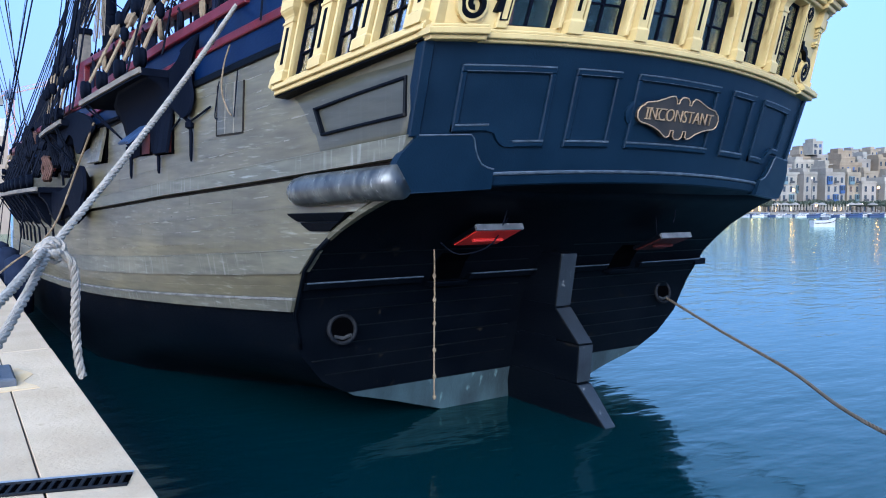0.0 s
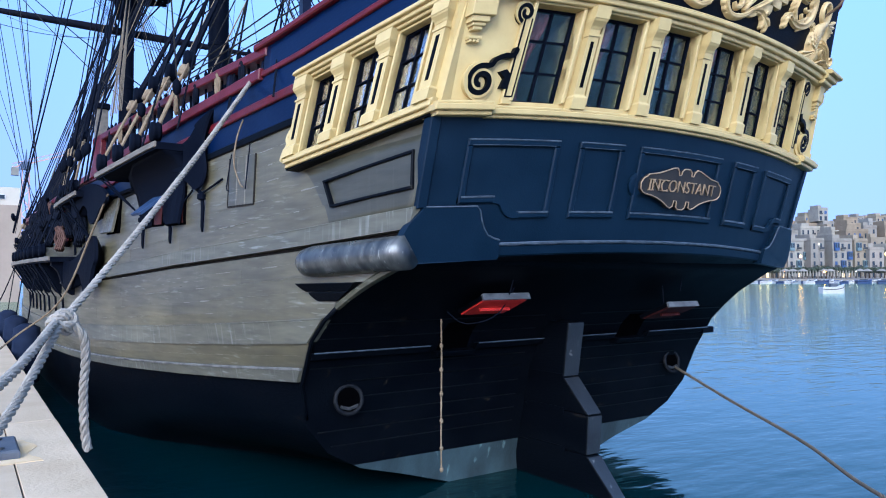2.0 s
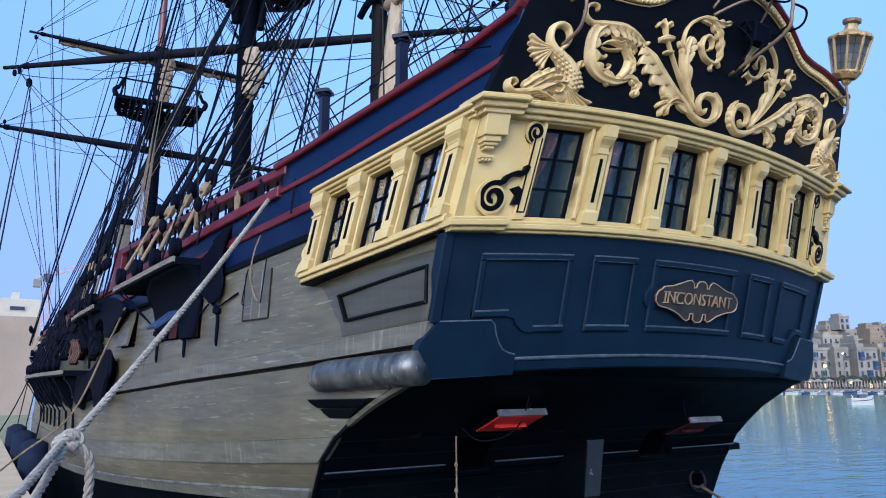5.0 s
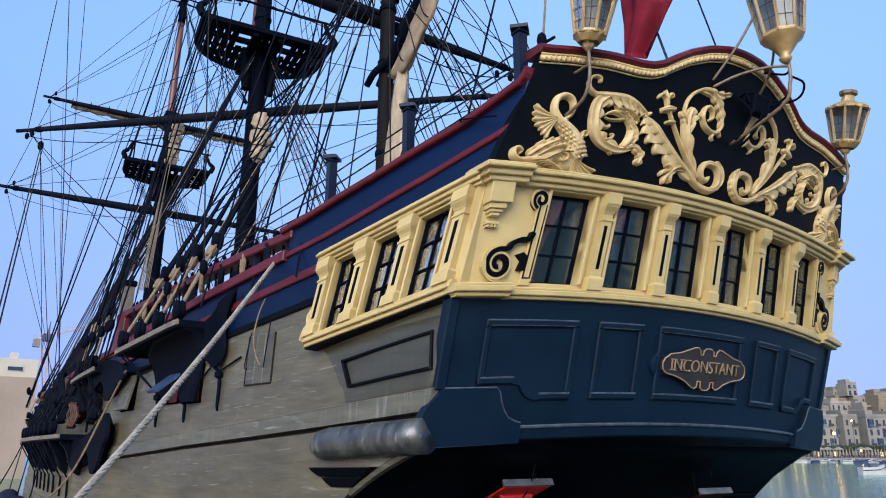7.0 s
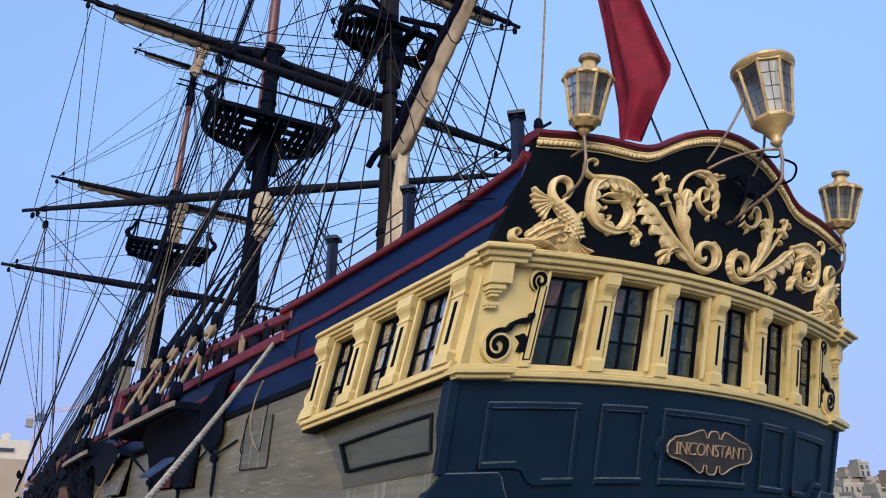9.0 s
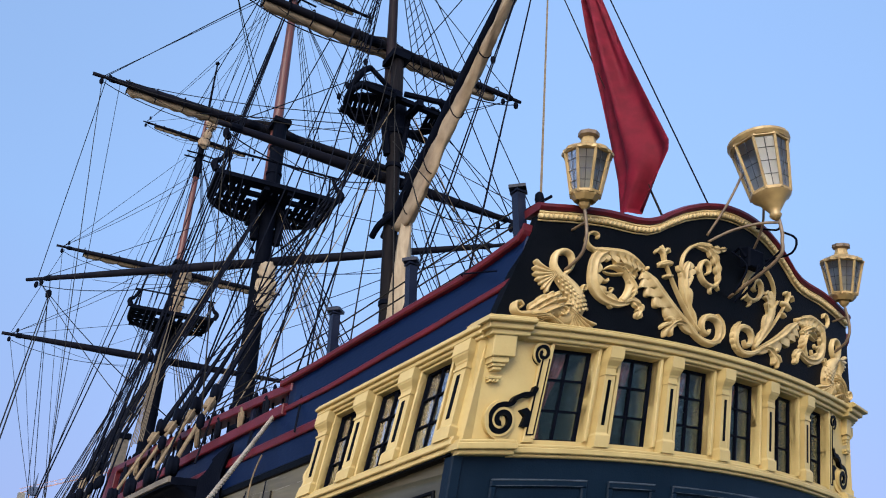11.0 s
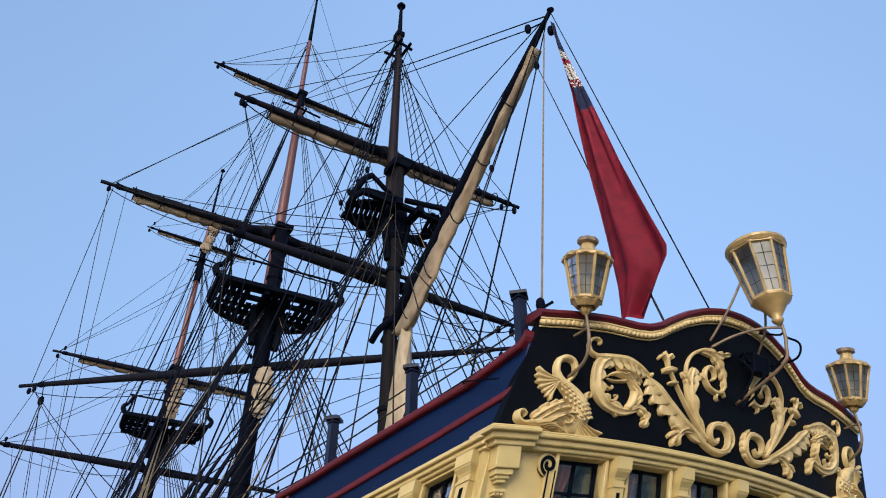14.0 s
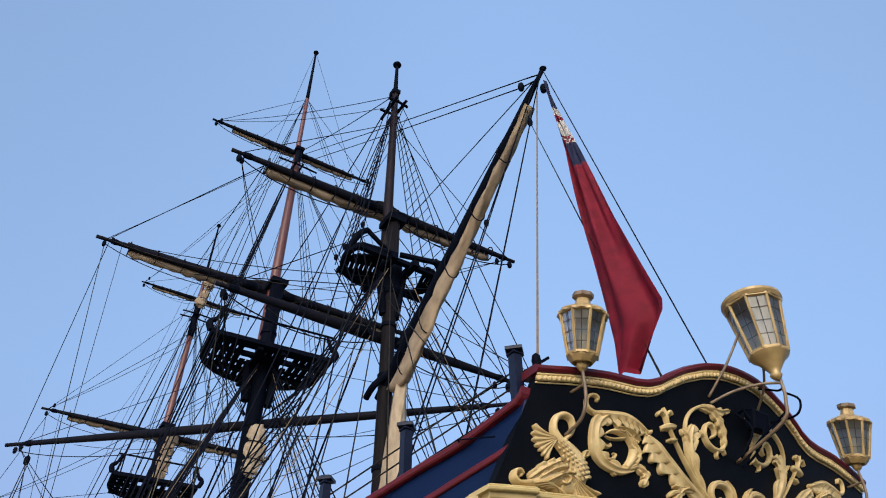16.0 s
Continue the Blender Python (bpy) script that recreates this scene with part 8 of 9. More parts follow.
def gang(name, mast_top, y0, y1, n, z, out, side, r, k, label, fan=0.25, lan=0.8, lan_mat=None, rungs=0, slope=0.0):
    """Shrouds from a channel's edge to the masthead, each with two deadeyes and pale lanyards."""
    th = thing(name, label, "shrouds", "shrouds", at=HZ((y0 + y1) / 2, z, out, side))
    for i in range(n):
        y = y0 + (y1 - y0) * i / max(1, n - 1)
        a = HZ(y, z - slope * (y - y0) + 0.10 + 0.08 * k, out - 0.05, side)
        t = Vector(mast_top) + Vector((side * 0.25, -fan + 2 * fan * i / max(1, n - 1), 0))
        d = (t - a).normalized()
        b = a + d * lan * k
        deadeye(a, th, k)
        deadeye(b, th, k)
        for w in (-0.06, 0.0, 0.06):
            part("lanyard", tube(bmesh.new(), [a + Vector((0, w * k, 0)), b + Vector((0, w * k, 0))], 0.015 * k, 5), lan_mat or M_HEMP, th, "rope lanyard")
        part("seizing", lathe(bmesh.new(), [(0.045 * k, -0.10), (0.06 * k, -0.08), (0.065 * k, 0.05), (0.045 * k, 0.08)], b - d * 0.20, 8, d), lan_mat or M_HEMP, th, "rope seizing")
        part("served_end", tube(bmesh.new(), [b + d * 0.1, b + d * 0.55, b + d * 1.5], [0.040 * k, 0.034 * k, 0.022 * k], 6), M_ROPE, th)
        part("shroud", tube(bmesh.new(), [b + d * 0.1, b.lerp(t, 0.5) + Vector((0, 0, -0.05)), t], r * 0.85, 5), M_ROPE, th)
        if not name.startswith("mizzen"):
            for w_ in (-0.09, 0.09):
                part("chain_plate", tube(bmesh.new(), [HZ(y + w_, z - 0.06, out, side), HZ(y - 0.05 + w_ * 0.2, z - 0.68 * k, 0.05, side)], 0.013, 5), M_SPAR, th)
            part("chain_plate", tube(bmesh.new(), [HZ(y - 0.05, z - 0.66 * k, 0.05, side), HZ(y - 0.06, z - 1.0 * k, 0.03, side)], 0.022, 6), M_SPAR, th)
        SHROUDS.append((a, t))
    ends_ = SHROUDS[-n:]
    for q in range(rungs):
        t_ = 0.22 + 0.7 * q / max(1, rungs - 1)
        part("rung", tube(bmesh.new(), [a.lerp(t, t_) for a, t in ends_], 0.009, 4), M_ROPE, th, "thin rope rung")
    return th


for side in (-1, 1):
    ch = channel(11.7, 14.1, 4.47, 0.46, side, "black mizzen channel with a deep hollowed bracket", (12.4, 12.95) if side > 0 else (), 0.85, 0.075)
    if side < 0:
        end_board(ch, [(10.96, 4.86), (11.20, 4.80), (11.40, 4.72), (11.55, 4.60), (11.75, 4.52), (12.1, 4.47), (12.1, 4.20), (11.8, 4.12), (11.62, 4.02), (11.45, 3.90), (11.30, 3.85), (11.16, 3.88), (11.08, 3.99), (11.06, 4.12), (11.12, 4.3), (11.16, 4.5), (11.08, 4.7)], 0.11)
        apron(ch, lambda y: 4.43 - 0.075 * (y - 11.7), 0.90, [12.6, 13.4, 13.55, 13.5, 13.42, 13.38, 13.34, 13.31, 13.28, 13.26, 13.24], [11.72, 11.7, 11.7, 11.7, 11.72, 11.74, 11.78, 11.82, 11.85, 11.9, 11.92], 0.43)
    gang("mizzen_shrouds", (0, YM, 14.2), 11.85, 14.0, 4, 4.46, 0.47, side, 0.021, 1.25, "black tarred mizzen shrouds with deadeyes and pale lanyards", 0.25, 1.02, None, 20, 0.075)
    ch = channel(15.9, 17.7, 4.20, 0.34, side, "black backstay channel on the ship's side", (17.0,), 0.4, 0.06)
    if side < 0:
        end_board(ch, [(16.5, 4.30), (15.6, 4.34), (14.95, 4.24), (14.5, 4.10), (14.42, 3.96), (14.75, 3.84), (15.05, 3.64), (15.35, 3.63), (15.6, 3.86), (15.95, 3.98), (16.35, 3.80), (16.7, 3.82), (16.8, 4.1)], 0.22)
        gang("main_backstays", (0, YA + 0.5, 27.0), 16.2, 17.2, 2, 4.18, 0.36, side, 0.018, 1.05, "black tarred backstays with pale lanyards and canvas wraps", 0.1, 1.0)
    ch = channel(17.0, 24.4, 3.05, 0.48, side, "black main channel with knees", (17.2, 18.6, 20.0, 21.5, 23.0, 24.2), 0.65)
    if side < 0:
        end_board(ch, [(17.1, 3.02), (16.5, 3.0), (15.9, 3.12), (15.4, 3.30), (15.0, 3.40), (14.85, 3.25), (14.80, 3.0), (14.95, 2.85), (15.15, 2.5), (15.45, 2.44), (15.75, 2.72), (16.15, 2.74), (16.45, 2.48), (16.9, 2.5), (17.1, 2.7)], 0.24)
    gang("main_shrouds", (0, YA, 16.3), 18.2, 24.2, 8, 3.05, 0.50, side, 0.026, 1.15, "black tarred main shrouds with deadeyes and dark lanyards", 0.4, 0.9, M_ROPE, 26)
    channel(33.2, 39.4, 3.9, 0.5, side, "black fore channel with knees", (33.5, 35, 37, 39), 0.65)
    gang("fore_shrouds", (0, YF, 16.8), 33.6, 39.4, 8, 3.9, 0.52, side, 0.024, 1.1, "black tarred fore shrouds with deadeyes and pale lanyards", 0.4)


def port_lid(y0, y1, z0, z1, tilt, label, wood=None, lining=None):
    """A gunport lid; tilt 0 closed, else degrees raised about its upper edge."""
    th = thing("gunport_lid", label, "gunport lid", "gunport lids", at=HZ((y0 + y1) / 2, z1, 0.05))
    def f(y, v, o):
        a = radians(tilt)
        h = (1 - v) * (z1 - z0)
        base = HZ(y, z1 - (0 if tilt else h), 0.03 if tilt else -0.012)
        if not tilt:
            return base + Vector((-o, 0, 0))
        return base + Vector((-math.sin(a), 0, -math.cos(a))) * h + Vector((-math.cos(a), 0, math.sin(a))) * o
    for k in range(3):
        a, b = y0 + (y1 - y0) * k / 3, y0 + (y1 - y0) * (k + 1) / 3 - 0.006
        part("lid_plank", slab(bmesh.new(), f, a, b, 0, 1, 0.0, 0.04, 1, 3, 0.006), M_BROWN if not tilt else wood or M_LIDWOOD, th)
    if not tilt:
        for q in ((y0 - 0.012, y0 + 0.004, z0 - 0.01, z1), (y1 - 0.004, y1 + 0.012, z0 - 0.01, z1), (y0, y1, z0 - 0.016, z0 + 0.002)):
            part("lid_seam", slab(bmesh.new(), lambda y, z, o: HZ(y, z, o), *q, 0.0, 0.03, 1, 2), M_GROOVE, th, "dark seam round the lid")
    if tilt:
        part("port_opening", slab(bmesh.new(), lambda y, z, o: HZ(y, z, o), y0, y1, z0, z1, -0.02, 0.045, 2, 2), M_VOID, th)
        part("port_lining", slab(bmesh.new(), lambda y, z, o: HZ(y, z, o), y0 + 0.02, y0 + 0.3, z0 + 0.02, z1 - 0.1, 0.047, 0.052, 1, 1), lining or M_DARKRED, th)
    return th


lid = port_lid(10.03, 10.6, 3.58, 4.18, 0, "closed planked gunport lid with lifting ropes")
part("lid_rope", tube(bmesh.new(), smooth_line([HZ(10.28, 4.62, 0.06), HZ(10.36, 4.4, 0.08), HZ(10.38, 4.1, 0.09), HZ(10.24, 3.85, 0.09), HZ(10.17, 3.78, 0.08)], 5), 0.010, 6), M_HEMP, lid, "pale lifting rope")
part("lid_rope", tube(bmesh.new(), [HZ(10.10, 4.3, 0.06), HZ(10.10, 3.75, 0.09)], 0.008, 5), M_ROPE, lid)
part("lid_rope", tube(bmesh.new(), smooth_line([HZ(10.5, 4.22, 0.06), HZ(10.54, 3.82, 0.08), HZ(10.46, 3.76, 0.09)], 5), 0.008, 5), M_ROPE, lid)
th = port_lid(12.42, 12.8, 3.44, 3.84, 50, "raised blue-painted gunport lid over a dark red port", M_LIDBLUE)
port_lid(11.72, 12.12, 3.42, 3.95, 9, "dark planked gunport lid hanging ajar", M_SPAR)
port_lid(14.28, 14.95, 3.42, 3.98, 11, "weathered gunport lid hanging ajar", M_BROWN, M_VOID)
port_lid(17.45, 18.15, 3.40, 3.9, 12, "red gunport lid hanging ajar", M_PORTRED)
for y, z, L, links in ((11.2, 3.75, 0.46, ((11.68, 4.10, 0.1), (11.80, 4.10, 0.1), (10.74, 3.94, 0.04))), (12.12, 3.46, 0.29, ((11.5, 3.86, 0.05),)),
                       (13.14, 3.56, 0.43, ((13.98, 4.25, 0.44), (13.82, 4.26, 0.44))), (16.0, 3.38, 0.3, ((16.6, 3.9, 0.3), (16.9, 3.9, 0.3)))):
    th = thing("chain_bar", "black iron chain plate bolted to the planking", "chain plate", "chain plates", at=HZ(y, z, 0.05))
    part("bar", tube(bmesh.new(), [HZ(y, z, 0.06), HZ(y - 0.01, z - L * 0.3, 0.05), HZ(y - 0.015, z - L * 0.85, 0.05), HZ(y - 0.02, z - L, 0.045)], [0.022, 0.025, 0.021, 0.012], 7), M_SPAR, th, "", True)
    for k, (ly, lz, lo) in enumerate(links):
        off = 0.07 * (k - 0.5) if len(links) > 1 else 0.0
        part("link", tube(bmesh.new(), [HZ(y + off * 0.6, z + 0.03, 0.06), HZ(ly, lz, lo)], 0.014, 5), M_SPAR, th)
    part("eye", lathe(bmesh.new(), [(0.02, -0.05), (0.055, -0.03), (0.055, 0.03), (0.02, 0.05)], HZ(y, z, 0.07), 8), M_SPAR, th)
th = thing("iron_strut", "black iron strut between two channels", "strut", at=HZ(14.4, 4.03, 0.1))
part("bar", tube(bmesh.new(), [HZ(15.2, 4.02, 0.1), HZ(13.5, 4.06, 0.1)], 0.03, 6), M_SPAR, th)
# rope ladder line hanging from the tuck
th = thing("knotted_rope", "pale knotted rope hanging down the dark tuck", "rope", at=(-1.9, 8.5, 2.2))
p0 = Vector((-2.02, 8.62, 2.22))
part("line", tube(bmesh.new(), [p0 + Vector((0.004 * math.sin(6 * t), 0, -1.72 * t)) for t in steps(0, 1, 12)], 0.010, 6), M_HEMP, th)
for t in (0.18, 0.34, 0.5, 0.68, 0.86, 1.0):
    part("knot", lathe(bmesh.new(), [(0.010, -0.03), (0.022, -0.01), (0.022, 0.012), (0.010, 0.03)], p0 + Vector((0, 0, -1.72 * t)), 8), M_HEMP, th)

post = thing("timber_post", "weathered bare timber post standing inside the bulwark", "post", at=(-4.35, 17.3, 4.0))
part("shaft", block(bmesh.new(), -4.46, -4.24, 17.19, 17.41, 4.0, 6.05, 0.03), M_BATTEN, post)
part("head", block(bmesh.new(), -4.49, -4.21, 17.16, 17.44, 6.052, 6.16, 0.03), M_SPAR, post)

# hanks of rope hung along the main shrouds and rail
random.seed(31)
for k in range(30):
    y = 16.6 + 0.26 * k + random.uniform(-0.2, 0.2)
    p = HZ(y, interp(y, [15, 18, 24.5], [4.7, 4.35, 4.1]) + random.uniform(-0.75, 0.35), random.uniform(0.05, 0.30))
    tall = random.uniform(0.16, 0.34)
    brown = k % 9 == 4
    th = thing("rope_hank", "brown coil of rope hung in the shrouds" if brown else "dark coil of rope hung in the shrouds", "rope", "rope hanks", at=p)
    for q in range(4):
        loop = [p + Vector((0.03 * (q - 1) + 0.03 * math.sin(3 * a), (0.07 + 0.025 * q) * math.sin(a), -tall + tall * math.cos(a))) for a in (2 * math.pi * j / 12 for j in range(13))]
        part("turn", tube(bmesh.new(), loop, 0.026, 5, False), M_HANK if brown else M_ROPE, th)


# ---- standing and running rigging ----
def rope(name, a, b, r, m_, label, sag=0.0, n_=8, group="rigging lines"):
    a, b = Vector(a), Vector(b)
    pts = [a.lerp(b, t) - Vector((0, 0, sag * 4 * t * (1 - t))) for t in steps(0, 1, n_ if sag else 2)]
    ob = part(name, tube(bmesh.new(), pts, r * 0.82, 5), m_)
    return tagged(ob, label, "rope", group)


BLOCK = mesh_of("block", lathe(bmesh.new(), [(0.02, -0.15), (0.085, -0.10), (0.105, 0.0), (0.085, 0.10), (0.02, 0.15)], (0, 0, 0), 10), M_SPAR, True)


def pulley(p, k=1.0):
    ob = new("pulley_block", BLOCK)
    ob.matrix_basis = Matrix.Translation(p) @ Matrix.Diagonal((k * 0.8, k * 0.8, k, 1))
    tagged(ob, "black wooden pulley block hung in the rigging", "pulley", "pulley blocks")


L1, L2, L3, L4 = "black tarred stay between the masts", "thin dark running line to a yard", "black tarred backstay down to the ship's side", "pale hemp running line along the mast"
mizT, mizC, mizTop = (0, YM + 0.42, 22.1), (0, YM + 0.2, 16.0), (0, YM, 14.4)
maT, maX, maC, maTop = (0, YA + 0.8, 32.8), (0, YA + 0.6, 28.5), (0, YA + 0.2, 20.2), (0, YA, 16.6)
foT, foX, foC, foTop = (0, YF + 0.7, 31.2), (0, YF + 0.5, 28.8), (0, YF + 0.2, 20.4), (0, YF, 17.0)
for a, b, r in ((mizT, maX, 0.02), (mizT, maC, 0.025), (mizC, (0, YA - 0.5, 9.0), 0.03), (mizTop, (0, YA - 0.4, 4.5), 0.035), (maT, foX, 0.02), (maX, foC, 0.025), (maC, foTop, 0.03), (maTop, (0, YF - 0.5, 4.8), 0.045), (maT, foT, 0.018), (foT, (0, 55, 9), 0.02), (foC, (0, 50, 7.5), 0.03), (foTop, (0, 47, 6.5), 0.045), (foX, (0, 53, 8.5), 0.022)):
    rope("stay", a, b, r, M_ROPE, L1, 0.15)
for a, b in (((0, 8.6, 15.72), (0, YA + 0.55, 28.2)), ((0, 8.9, 15.69), (0, YA + 0.55, 27.6))):
    rope("stay", a, b, 0.018, M_ROPE, "black peak halyard from gaff peak to main mast", 0.05)
rope("stay", (0, 8.6, 15.72), G0.lerp(G1, 0.985), 0.02, M_ROPE, "short black strop at the gaff peak")
rope("stay", (0, 8.9, 15.69), G0.lerp(G1, 0.97), 0.02, M_ROPE, "short black strop at the gaff peak")
pulley(Vector((0, 8.86, 15.69)), 0.9)
rope("span", G0.lerp(G1, 0.985), (0.08, YM, 15.7), 0.016, M_ROPE, "black span from mizzen mast to gaff peak")
YC, YD, YH, _ = YARDS["mizzen_top"]
rope("span", G0.lerp(G1, 0.93), YC + YD * YH * 0.45, 0.016, M_ROPE, "black span from gaff to mizzen yard")

# yards: lifts, braces, sheets
random.seed(12)
for key, up, aft in (("main_course", maTop, (3.0, 14.8, 5.3)), ("main_top", maX, (0.6, YM, 13.9)), ("main_tg", maT, (0.3, YM + 0.3, 21.6)), ("crossjack", mizC, (0.5, YA - 0.6, 12.0)), ("mizzen_top", (0, YM + 0.42, 20.6), (0.3, YA, 20.0)),
                     ("fore_course", foTop, (0.5, YA, 16.0)), ("fore_top", foX, (0.4, YA + 0.3, 20.0)), ("fore_tg", foT, (0.3, YA + 0.6, 28.0))):
    c, d, half, r = YARDS[key]
    for s in (-1, 1):
        e = c + d * half * s * 0.95
        e2 = c + d * half * s * 0.45
        rope("lift", e, up, 0.016, M_ROPE, L2)
        tgt = Vector(aft)
        tgt.x *= s
        rope("brace", e, tgt, 0.016, M_ROPE, L2, 0.25)
        rope("brace", e + Vector((0, 0, 0.05)), tgt + Vector((0.1 * s, 0, -0.6)), 0.014, M_ROPEGREY, L2, 0.35)
        if key not in ("mizzen_top", "crossjack"):
            rope("buntline", e2 + Vector((0, 0.1, -0.1)), Vector(up) + Vector((0.1 * s, 0, -0.4)), 0.011, M_ROPEGREY, L2)
        rope("clewline", c + d * half * s * 0.7 - Vector((0, 0, 0.2)), c + Vector((0.2 * s, -0.3, -0.6)), 0.012, M_ROPEGREY, L2, 0.3)
        pulley(e + Vector((0, -0.05, -0.25)), 0.9)
        pulley(e.lerp(tgt, 0.04), 0.8)
        # sheet or tack falling to the side
        if key == "main_course" and s < 0:
            blk = Vector((-6.05, 30.3, 13.67))
            rope("strop", blk + Vector((0, 0, 0.14)), (blk.x - 0.08, blk.y, 14.25), 0.02, M_ROPE, "short black strop under the main yard")
            pulley(blk, 1.25)
            for off in (0.0, 0.07):
                rope("sheet", blk + Vector((off, 0, -0.1)), (-6.79 + off, 11.3, 1.06), 0.02, M_ROPEGREY, "grey sheet led from the main yardarm down to the quay")
            for fy in (24.5, 27.5):
                rope("sheet", blk - Vector((0, 0, 0.1)), HZ(fy, sheer(4.5, fy), 0.05), 0.013, M_ROPE, "dark line falling from a yardarm to the rail")
        elif key in ("main_course", "fore_course", "main_top", "fore_top", "crossjack"):
            foot = HZ(e.y - 3.0, sheer(4.5, e.y - 3.0), 0.05, int(math.copysign(1, e.x)))
            rope("sheet", e - Vector((0, 0, 0.1)), foot, 0.015, M_ROPEGREY, "grey sheet falling from a yardarm to the rail", 0.2)
            rope("sheet", e - d * s * 0.6, foot + Vector((0, 1.4, 0)), 0.012, M_ROPE, "dark line falling from a yardarm to the rail", 0.1)

# topsail and topgallant sheets between the yardarms
for upper, lower, tu, tl in (("main_top", "main_course", 0.93, 0.95), ("mizzen_top", "main_top", 0.80, 0.93), ("mizzen_top", "main_top", 0.80, 0.45), ("fore_top", "fore_course", 0.93, 0.95)):
    for s in (-1,):
        cu, du, hu, _ = YARDS[upper]
        cl, dl, hl, _ = YARDS[lower]
        rope("sheet", cu + du * hu * s * tu - Vector((0, 0, 0.12)), cl + dl * hl * s * tl + Vector((0, 0, 0.1)), 0.017, M_ROPE, "dark sheet between two yardarms")

# topmast and topgallant shrouds and backstays on both sides
for s in (-1, 1):
    for (ymast, ztop, half_top, zhead, head_y) in ((YM, 14.4, 1.3, 20.9, YM + 0.42), (YA, 16.6, 2.1, 27.2, YA + 0.5), (YF, 17.05, 1.95, 27.6, YF + 0.45)):
        feet = []
        for k in range(4):
            a = Vector((s * half_top * 0.97, ymast - 0.75 + 0.5 * k, ztop + 0.1))
            b = Vector((s * 0.12, head_y - 0.1 + 0.08 * k, zhead))
            rope("topmast_shroud", a, b, 0.018, M_ROPE, "black topmast shroud rising from the fighting top")
            pulley(a + Vector((0, 0, 0.25)), 0.7)
            feet.append((a, b))
            rope("futtock_shroud", a - Vector((0, 0, 0.15)), (s * 0.3, ymast + 0.05 * k, ztop - 2.2), 0.02, M_ROPE, "black futtock shroud below the fighting top")
        rat = thing("ratlines", "thin rungs of rope across the topmast shrouds", "ratlines", "ratlines", at=feet[0][0])
        for i in range(1, 19):
            t = i / 20
            pts = [a.lerp(b, t) for a, b in feet]
            part("rung", tube(bmesh.new(), pts, 0.010, 4), M_ROPE, rat)
    for (head, feet_y, r) in (((0.1, YM + 0.42, 22.0), (9.6, 11.2), 0.016), ((0.1, YM + 0.42, 20.9), (10.6, 12.3), 0.018), ((0.1, YA + 0.5, 27.4), (14.8, 15.4, 16.0), 0.02), ((0.1, YA + 0.8, 32.7), (15.0, 16.4), 0.016), ((0.1, YF + 0.45, 27.8), (30.0, 31.0, 32.0), 0.02), ((0.1, YF + 0.7, 31.2), (29.5, 31.5), 0.016), ((0.05, YA + 0.8, 36.8), (16.6,), 0.012), ((0.05, YF + 0.7, 34.8), (32.5,), 0.012)):
        for fy in (feet_y if s < 0 or head[1] > 20 else feet_y[1:]):
            foot = HZ(fy, sheer(4.15, fy), 0.42 if fy > 11 else 0.1, s)
            rope("backstay", (head[0] * s, head[1], head[2]), foot, r, M_ROPE, L3)
            if fy > 11:
                pulley(foot + Vector((0, 0.05, 0.55)), 0.7)
    # running lines led down abreast of each mast, pale and dark in turn
    for ymast, zt, n_ in ((YM, 14.0, 5), (YA, 16.0, 8), (YF, 16.6, 8)):
        for k in range(n_):
            y = ymast - 1.2 - 0.55 * k
            foot = HZ(y, sheer(4.5, y) + 0.4, -0.1, s)
            rope("fall", foot, (s * (0.3 + 0.12 * k), ymast - 0.4, zt - 0.7 * (k % 4)), 0.012, M_HEMP if (k % 3 == 0) else M_ROPEGREY, L4 if k % 3 == 0 else "grey running line down to the rail", 0.05)
    for k in range(5 if s < 0 else 1):
        y = 6.9 + 0.75 * k
        rope("fall", HZ(y, upper_cap(y) + 0.05, -0.15, s), (s * 0.15, YM - 0.2, 13.2 + 0.8 * k), 0.013, M_ROPEGREY, "grey running line down to the rail")
    # vangs from the gaff
    for t_, y, r in ((0.985, 7.3, 0.016), (0.95, 8.27, 0.014), (0.94, 8.16, 0.013)) if s < 0 else ():
        rope("vang", G0.lerp(G1, t_), HZ(y, upper_cap(y), -0.1, s), r, M_ROPE, "dark vang from the gaff to the rail")
    rope("vang", G0.lerp(G1, 0.35), (s * 4.6, YM + 0.5, 12.6), 0.014, M_ROPE, "dark line from gaff to crossjack")

# life line threaded through the timberheads
for dz in (0.12, 0.30, 0.48):
    rope("life_line", HZ(6.56, upper_cap(6.56) + dz, -0.07), HZ(9.33, upper_cap(9.33) + dz, -0.07), 0.012, M_ROPEGREY, "thin life line between the timberheads")
    rope("life_line", HZ(9.33, upper_cap(9.33) + dz, -0.07), HZ(12.2, 5.45 + dz * 0.4, -0.07), 0.012, M_ROPEGREY, "thin life line between the timberheads")
rope("life_line", SZ(-2.4, 6.62, 0) + Vector((0, 0.15, 0.1)), HZ(6.56, upper_cap(6.56) + 0.4, -0.07), 0.02, M_SPAR, "dark iron handrail on the taffrail")

# ensign on its halyard
ensign = thing("ensign", "red ensign drooping in folds from the gaff peak", "flag", at=(0, 8.0, 15.0))
HAL0 = Vector((0, 8.12, 15.35))


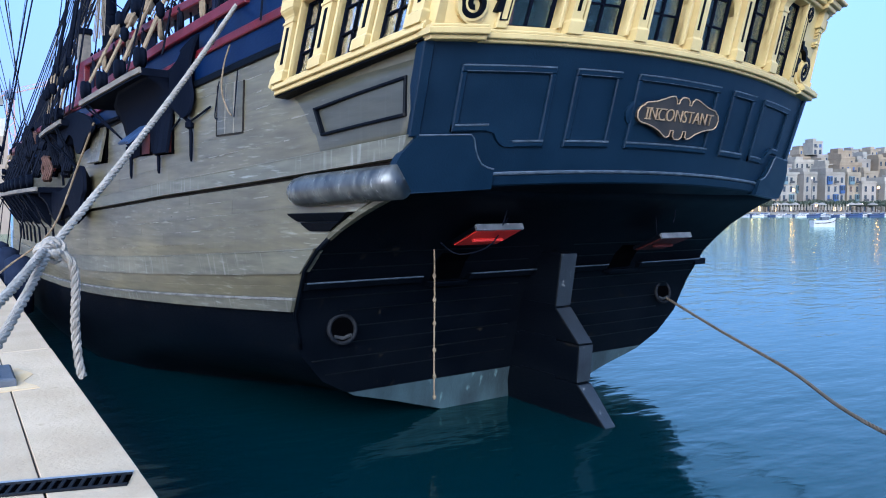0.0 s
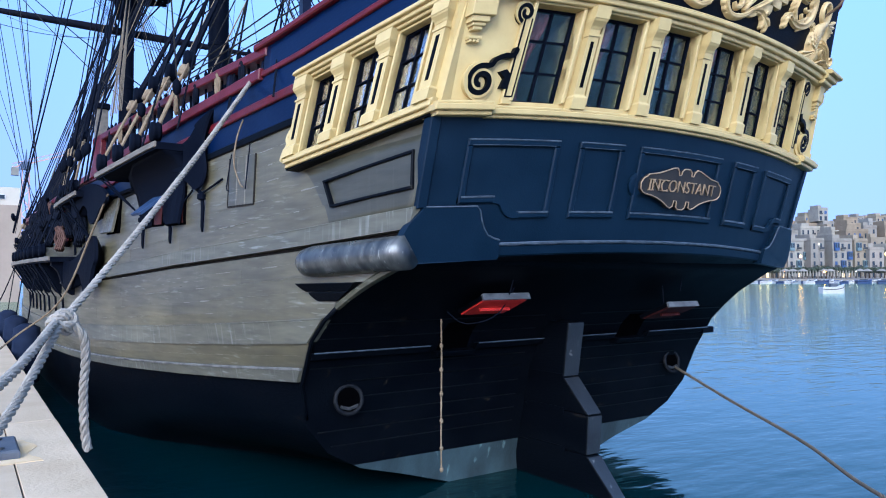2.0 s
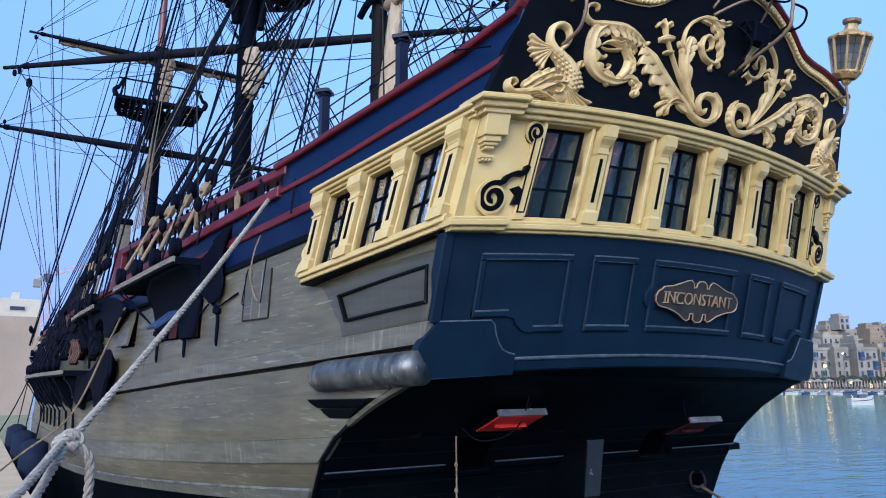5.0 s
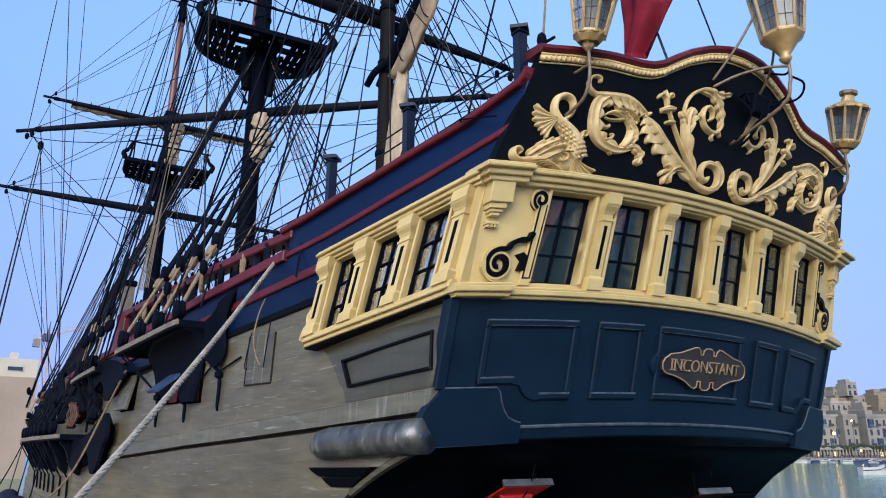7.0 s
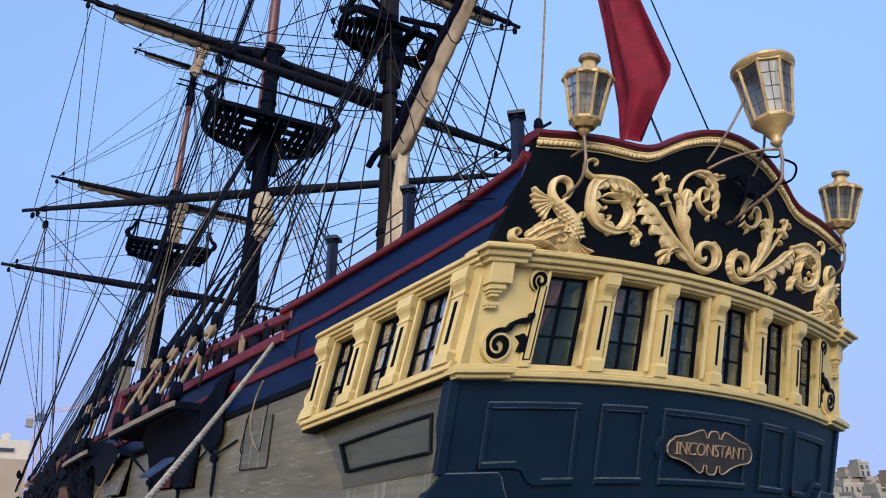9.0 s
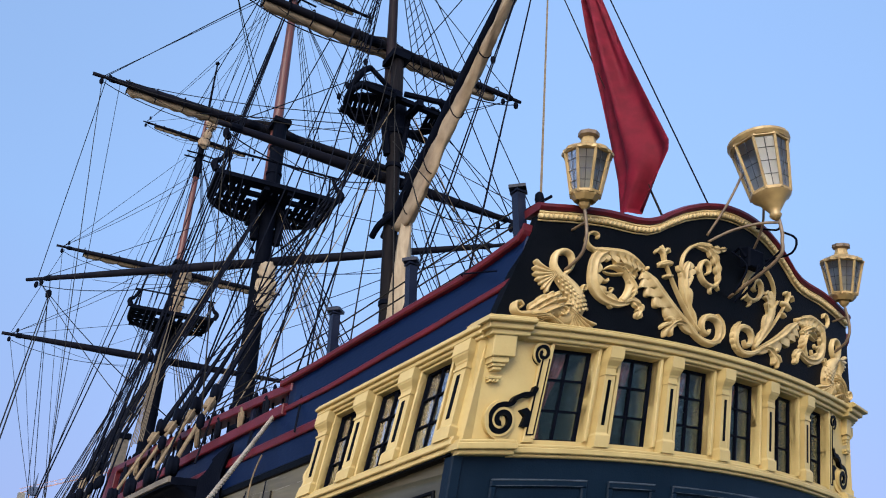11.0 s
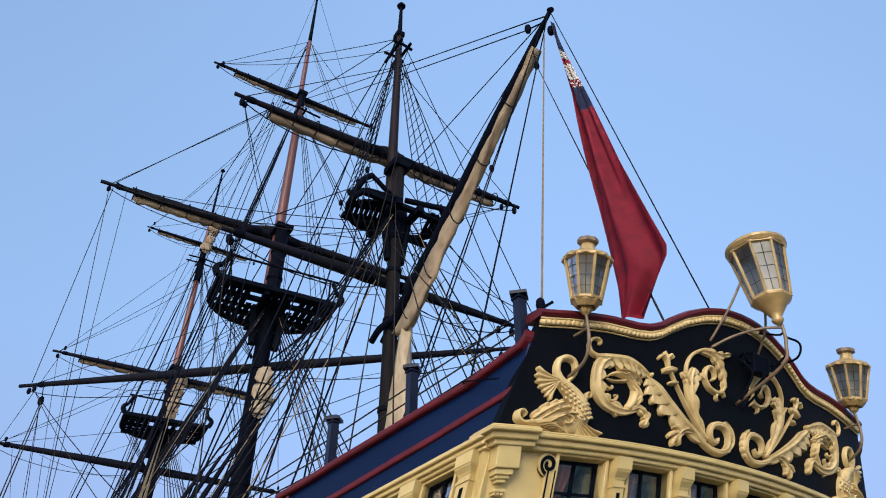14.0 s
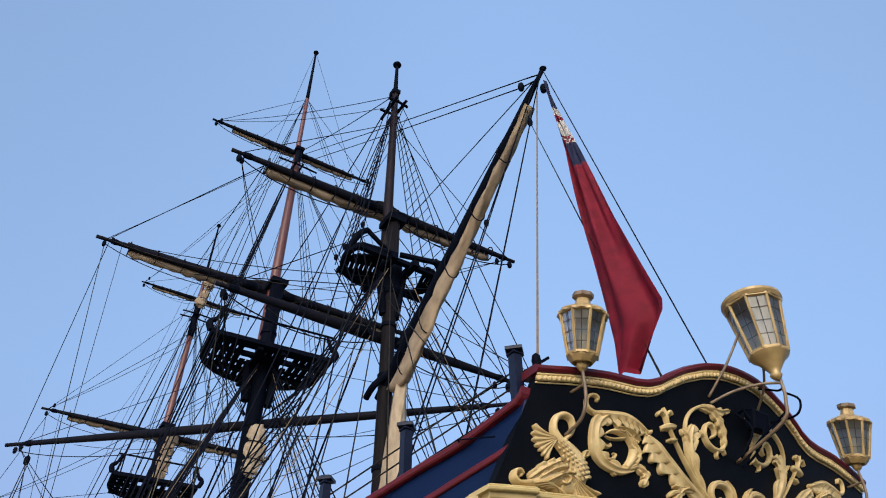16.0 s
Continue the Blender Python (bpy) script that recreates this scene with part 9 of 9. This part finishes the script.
def cloth(u, v):
    """u 0..1 down the hoist's hang, v 0..1 across the folds."""
    z = 15.05 - u * 7.25
    y_r = interp(u, [0, 0.06, 0.153, 0.374, 0.628, 0.797, 0.895, 0.915, 0.95, 1.0], [8.10, 8.06, 7.92, 7.54, 7.14, 6.82, 6.63, 6.66, 6.9, 7.26])
    y_l = interp(u, [0, 0.095, 0.324, 0.574, 0.694, 0.877, 1.0], [8.14, 8.09, 7.88, 7.80, 7.76, 7.74, 7.70])
    y = y_l + (y_r - y_l) * v
    wave = (0.10 * math.sin(7.5 * v + 1.5 * u) * (0.25 + u) + 0.05 * math.sin(15 * v - 4 * u) + 0.03 * math.sin(23 * v + 9 * u)) * (1 - 0.8 * v ** 4)
    return Vector((wave, y, z))


CANTON = 0.41


def canton_tone(u, v):
    """Which cloth shows in the crumpled canton: 0 blue, 1 white, 2 red."""
    w = u / CANTON
    if v < 0.30 - 0.15 * w:
        return 1 if 0.40 < w < 0.72 and (w * 14) % 1.0 < 0.35 else 2
    if w < 0.30 + 0.08 * v:
        return 0
    if w < 0.40 + 0.08 * v:
        return 1
    if w < 0.52:
        return 2
    if w < 0.66 + 0.05 * v:
        return 1 if v > 0.35 or (w * 11) % 1.0 < 0.5 else 2
    if w < 0.74 + 0.05 * v:
        return 2 if (w * 22 + v * 2) % 1.0 < 0.62 else 1
    return 0


bm = bmesh.new()
us, vs = steps(0, CANTON, 60), steps(0, 1, 16)
grid(bm, cloth, us, vs)
for k, face in enumerate(list(bm.faces)):
    i, j = divmod(k, 16)
    face.material_index = canton_tone((us[i] + us[i + 1]) / 2, (vs[j] + vs[j + 1]) / 2)
bmesh.ops.solidify(bm, geom=list(bm.faces), thickness=0.006)
part("canton", bm, [M_FLAGBLUE, M_FLAGWHITE, M_FLAG], ensign, "crumpled canton with white and red crosses on blue", True)
bm = bmesh.new()
grid(bm, cloth, steps(CANTON, 1.0, 56), steps(0, 1, 24))
bmesh.ops.solidify(bm, geom=list(bm.faces), thickness=0.006)
part("fly", bm, M_FLAG, ensign, "", True)
rope("halyard", HAL0, (0.05, 6.21, 7.12), 0.013, M_ROPE, "thin halyard of the ensign")
for k in (0.0, 0.05):
    rope("halyard", (0, 8.72, 14.35), (0.1 + k, 6.83 + k, 6.95), 0.010, M_ROPEGREY, "thin grey fall behind the ensign")
rope("halyard", (0, 8.72, 14.35), G0.lerp(G1, 0.9), 0.012, M_ROPE, "short black strop under the gaff")
pulley(Vector((0, 8.72, 14.35)), 0.7)
rope("halyard", (0, 8.4, 15.0), (-2.45, 6.5, 6.65), 0.017, M_HEMP, "pale fall from the gaff peak to a block on the rail")
pulley(G0.lerp(G1, 0.95).lerp(HZ(8.27, upper_cap(8.27), -0.1), 0.5), 0.5)
pulley(Vector((-2.44, 6.52, 6.74)), 0.62)
pulley(Vector((0, 8.2, 14.9)), 0.9)
# a bundle of pale falls from the fore mast aft to the port rail
for k in range(8):
    rope("fall", HZ(15.3 + 0.10 * k, 5.65 + 0.02 * (k % 3), -0.15), (0.15 + 0.05 * (k % 4), YF - 0.7, 19.2 + 0.22 * k), 0.010, M_HEMP, "pale hemp fall in a bundle from the fore mast", 0.06)
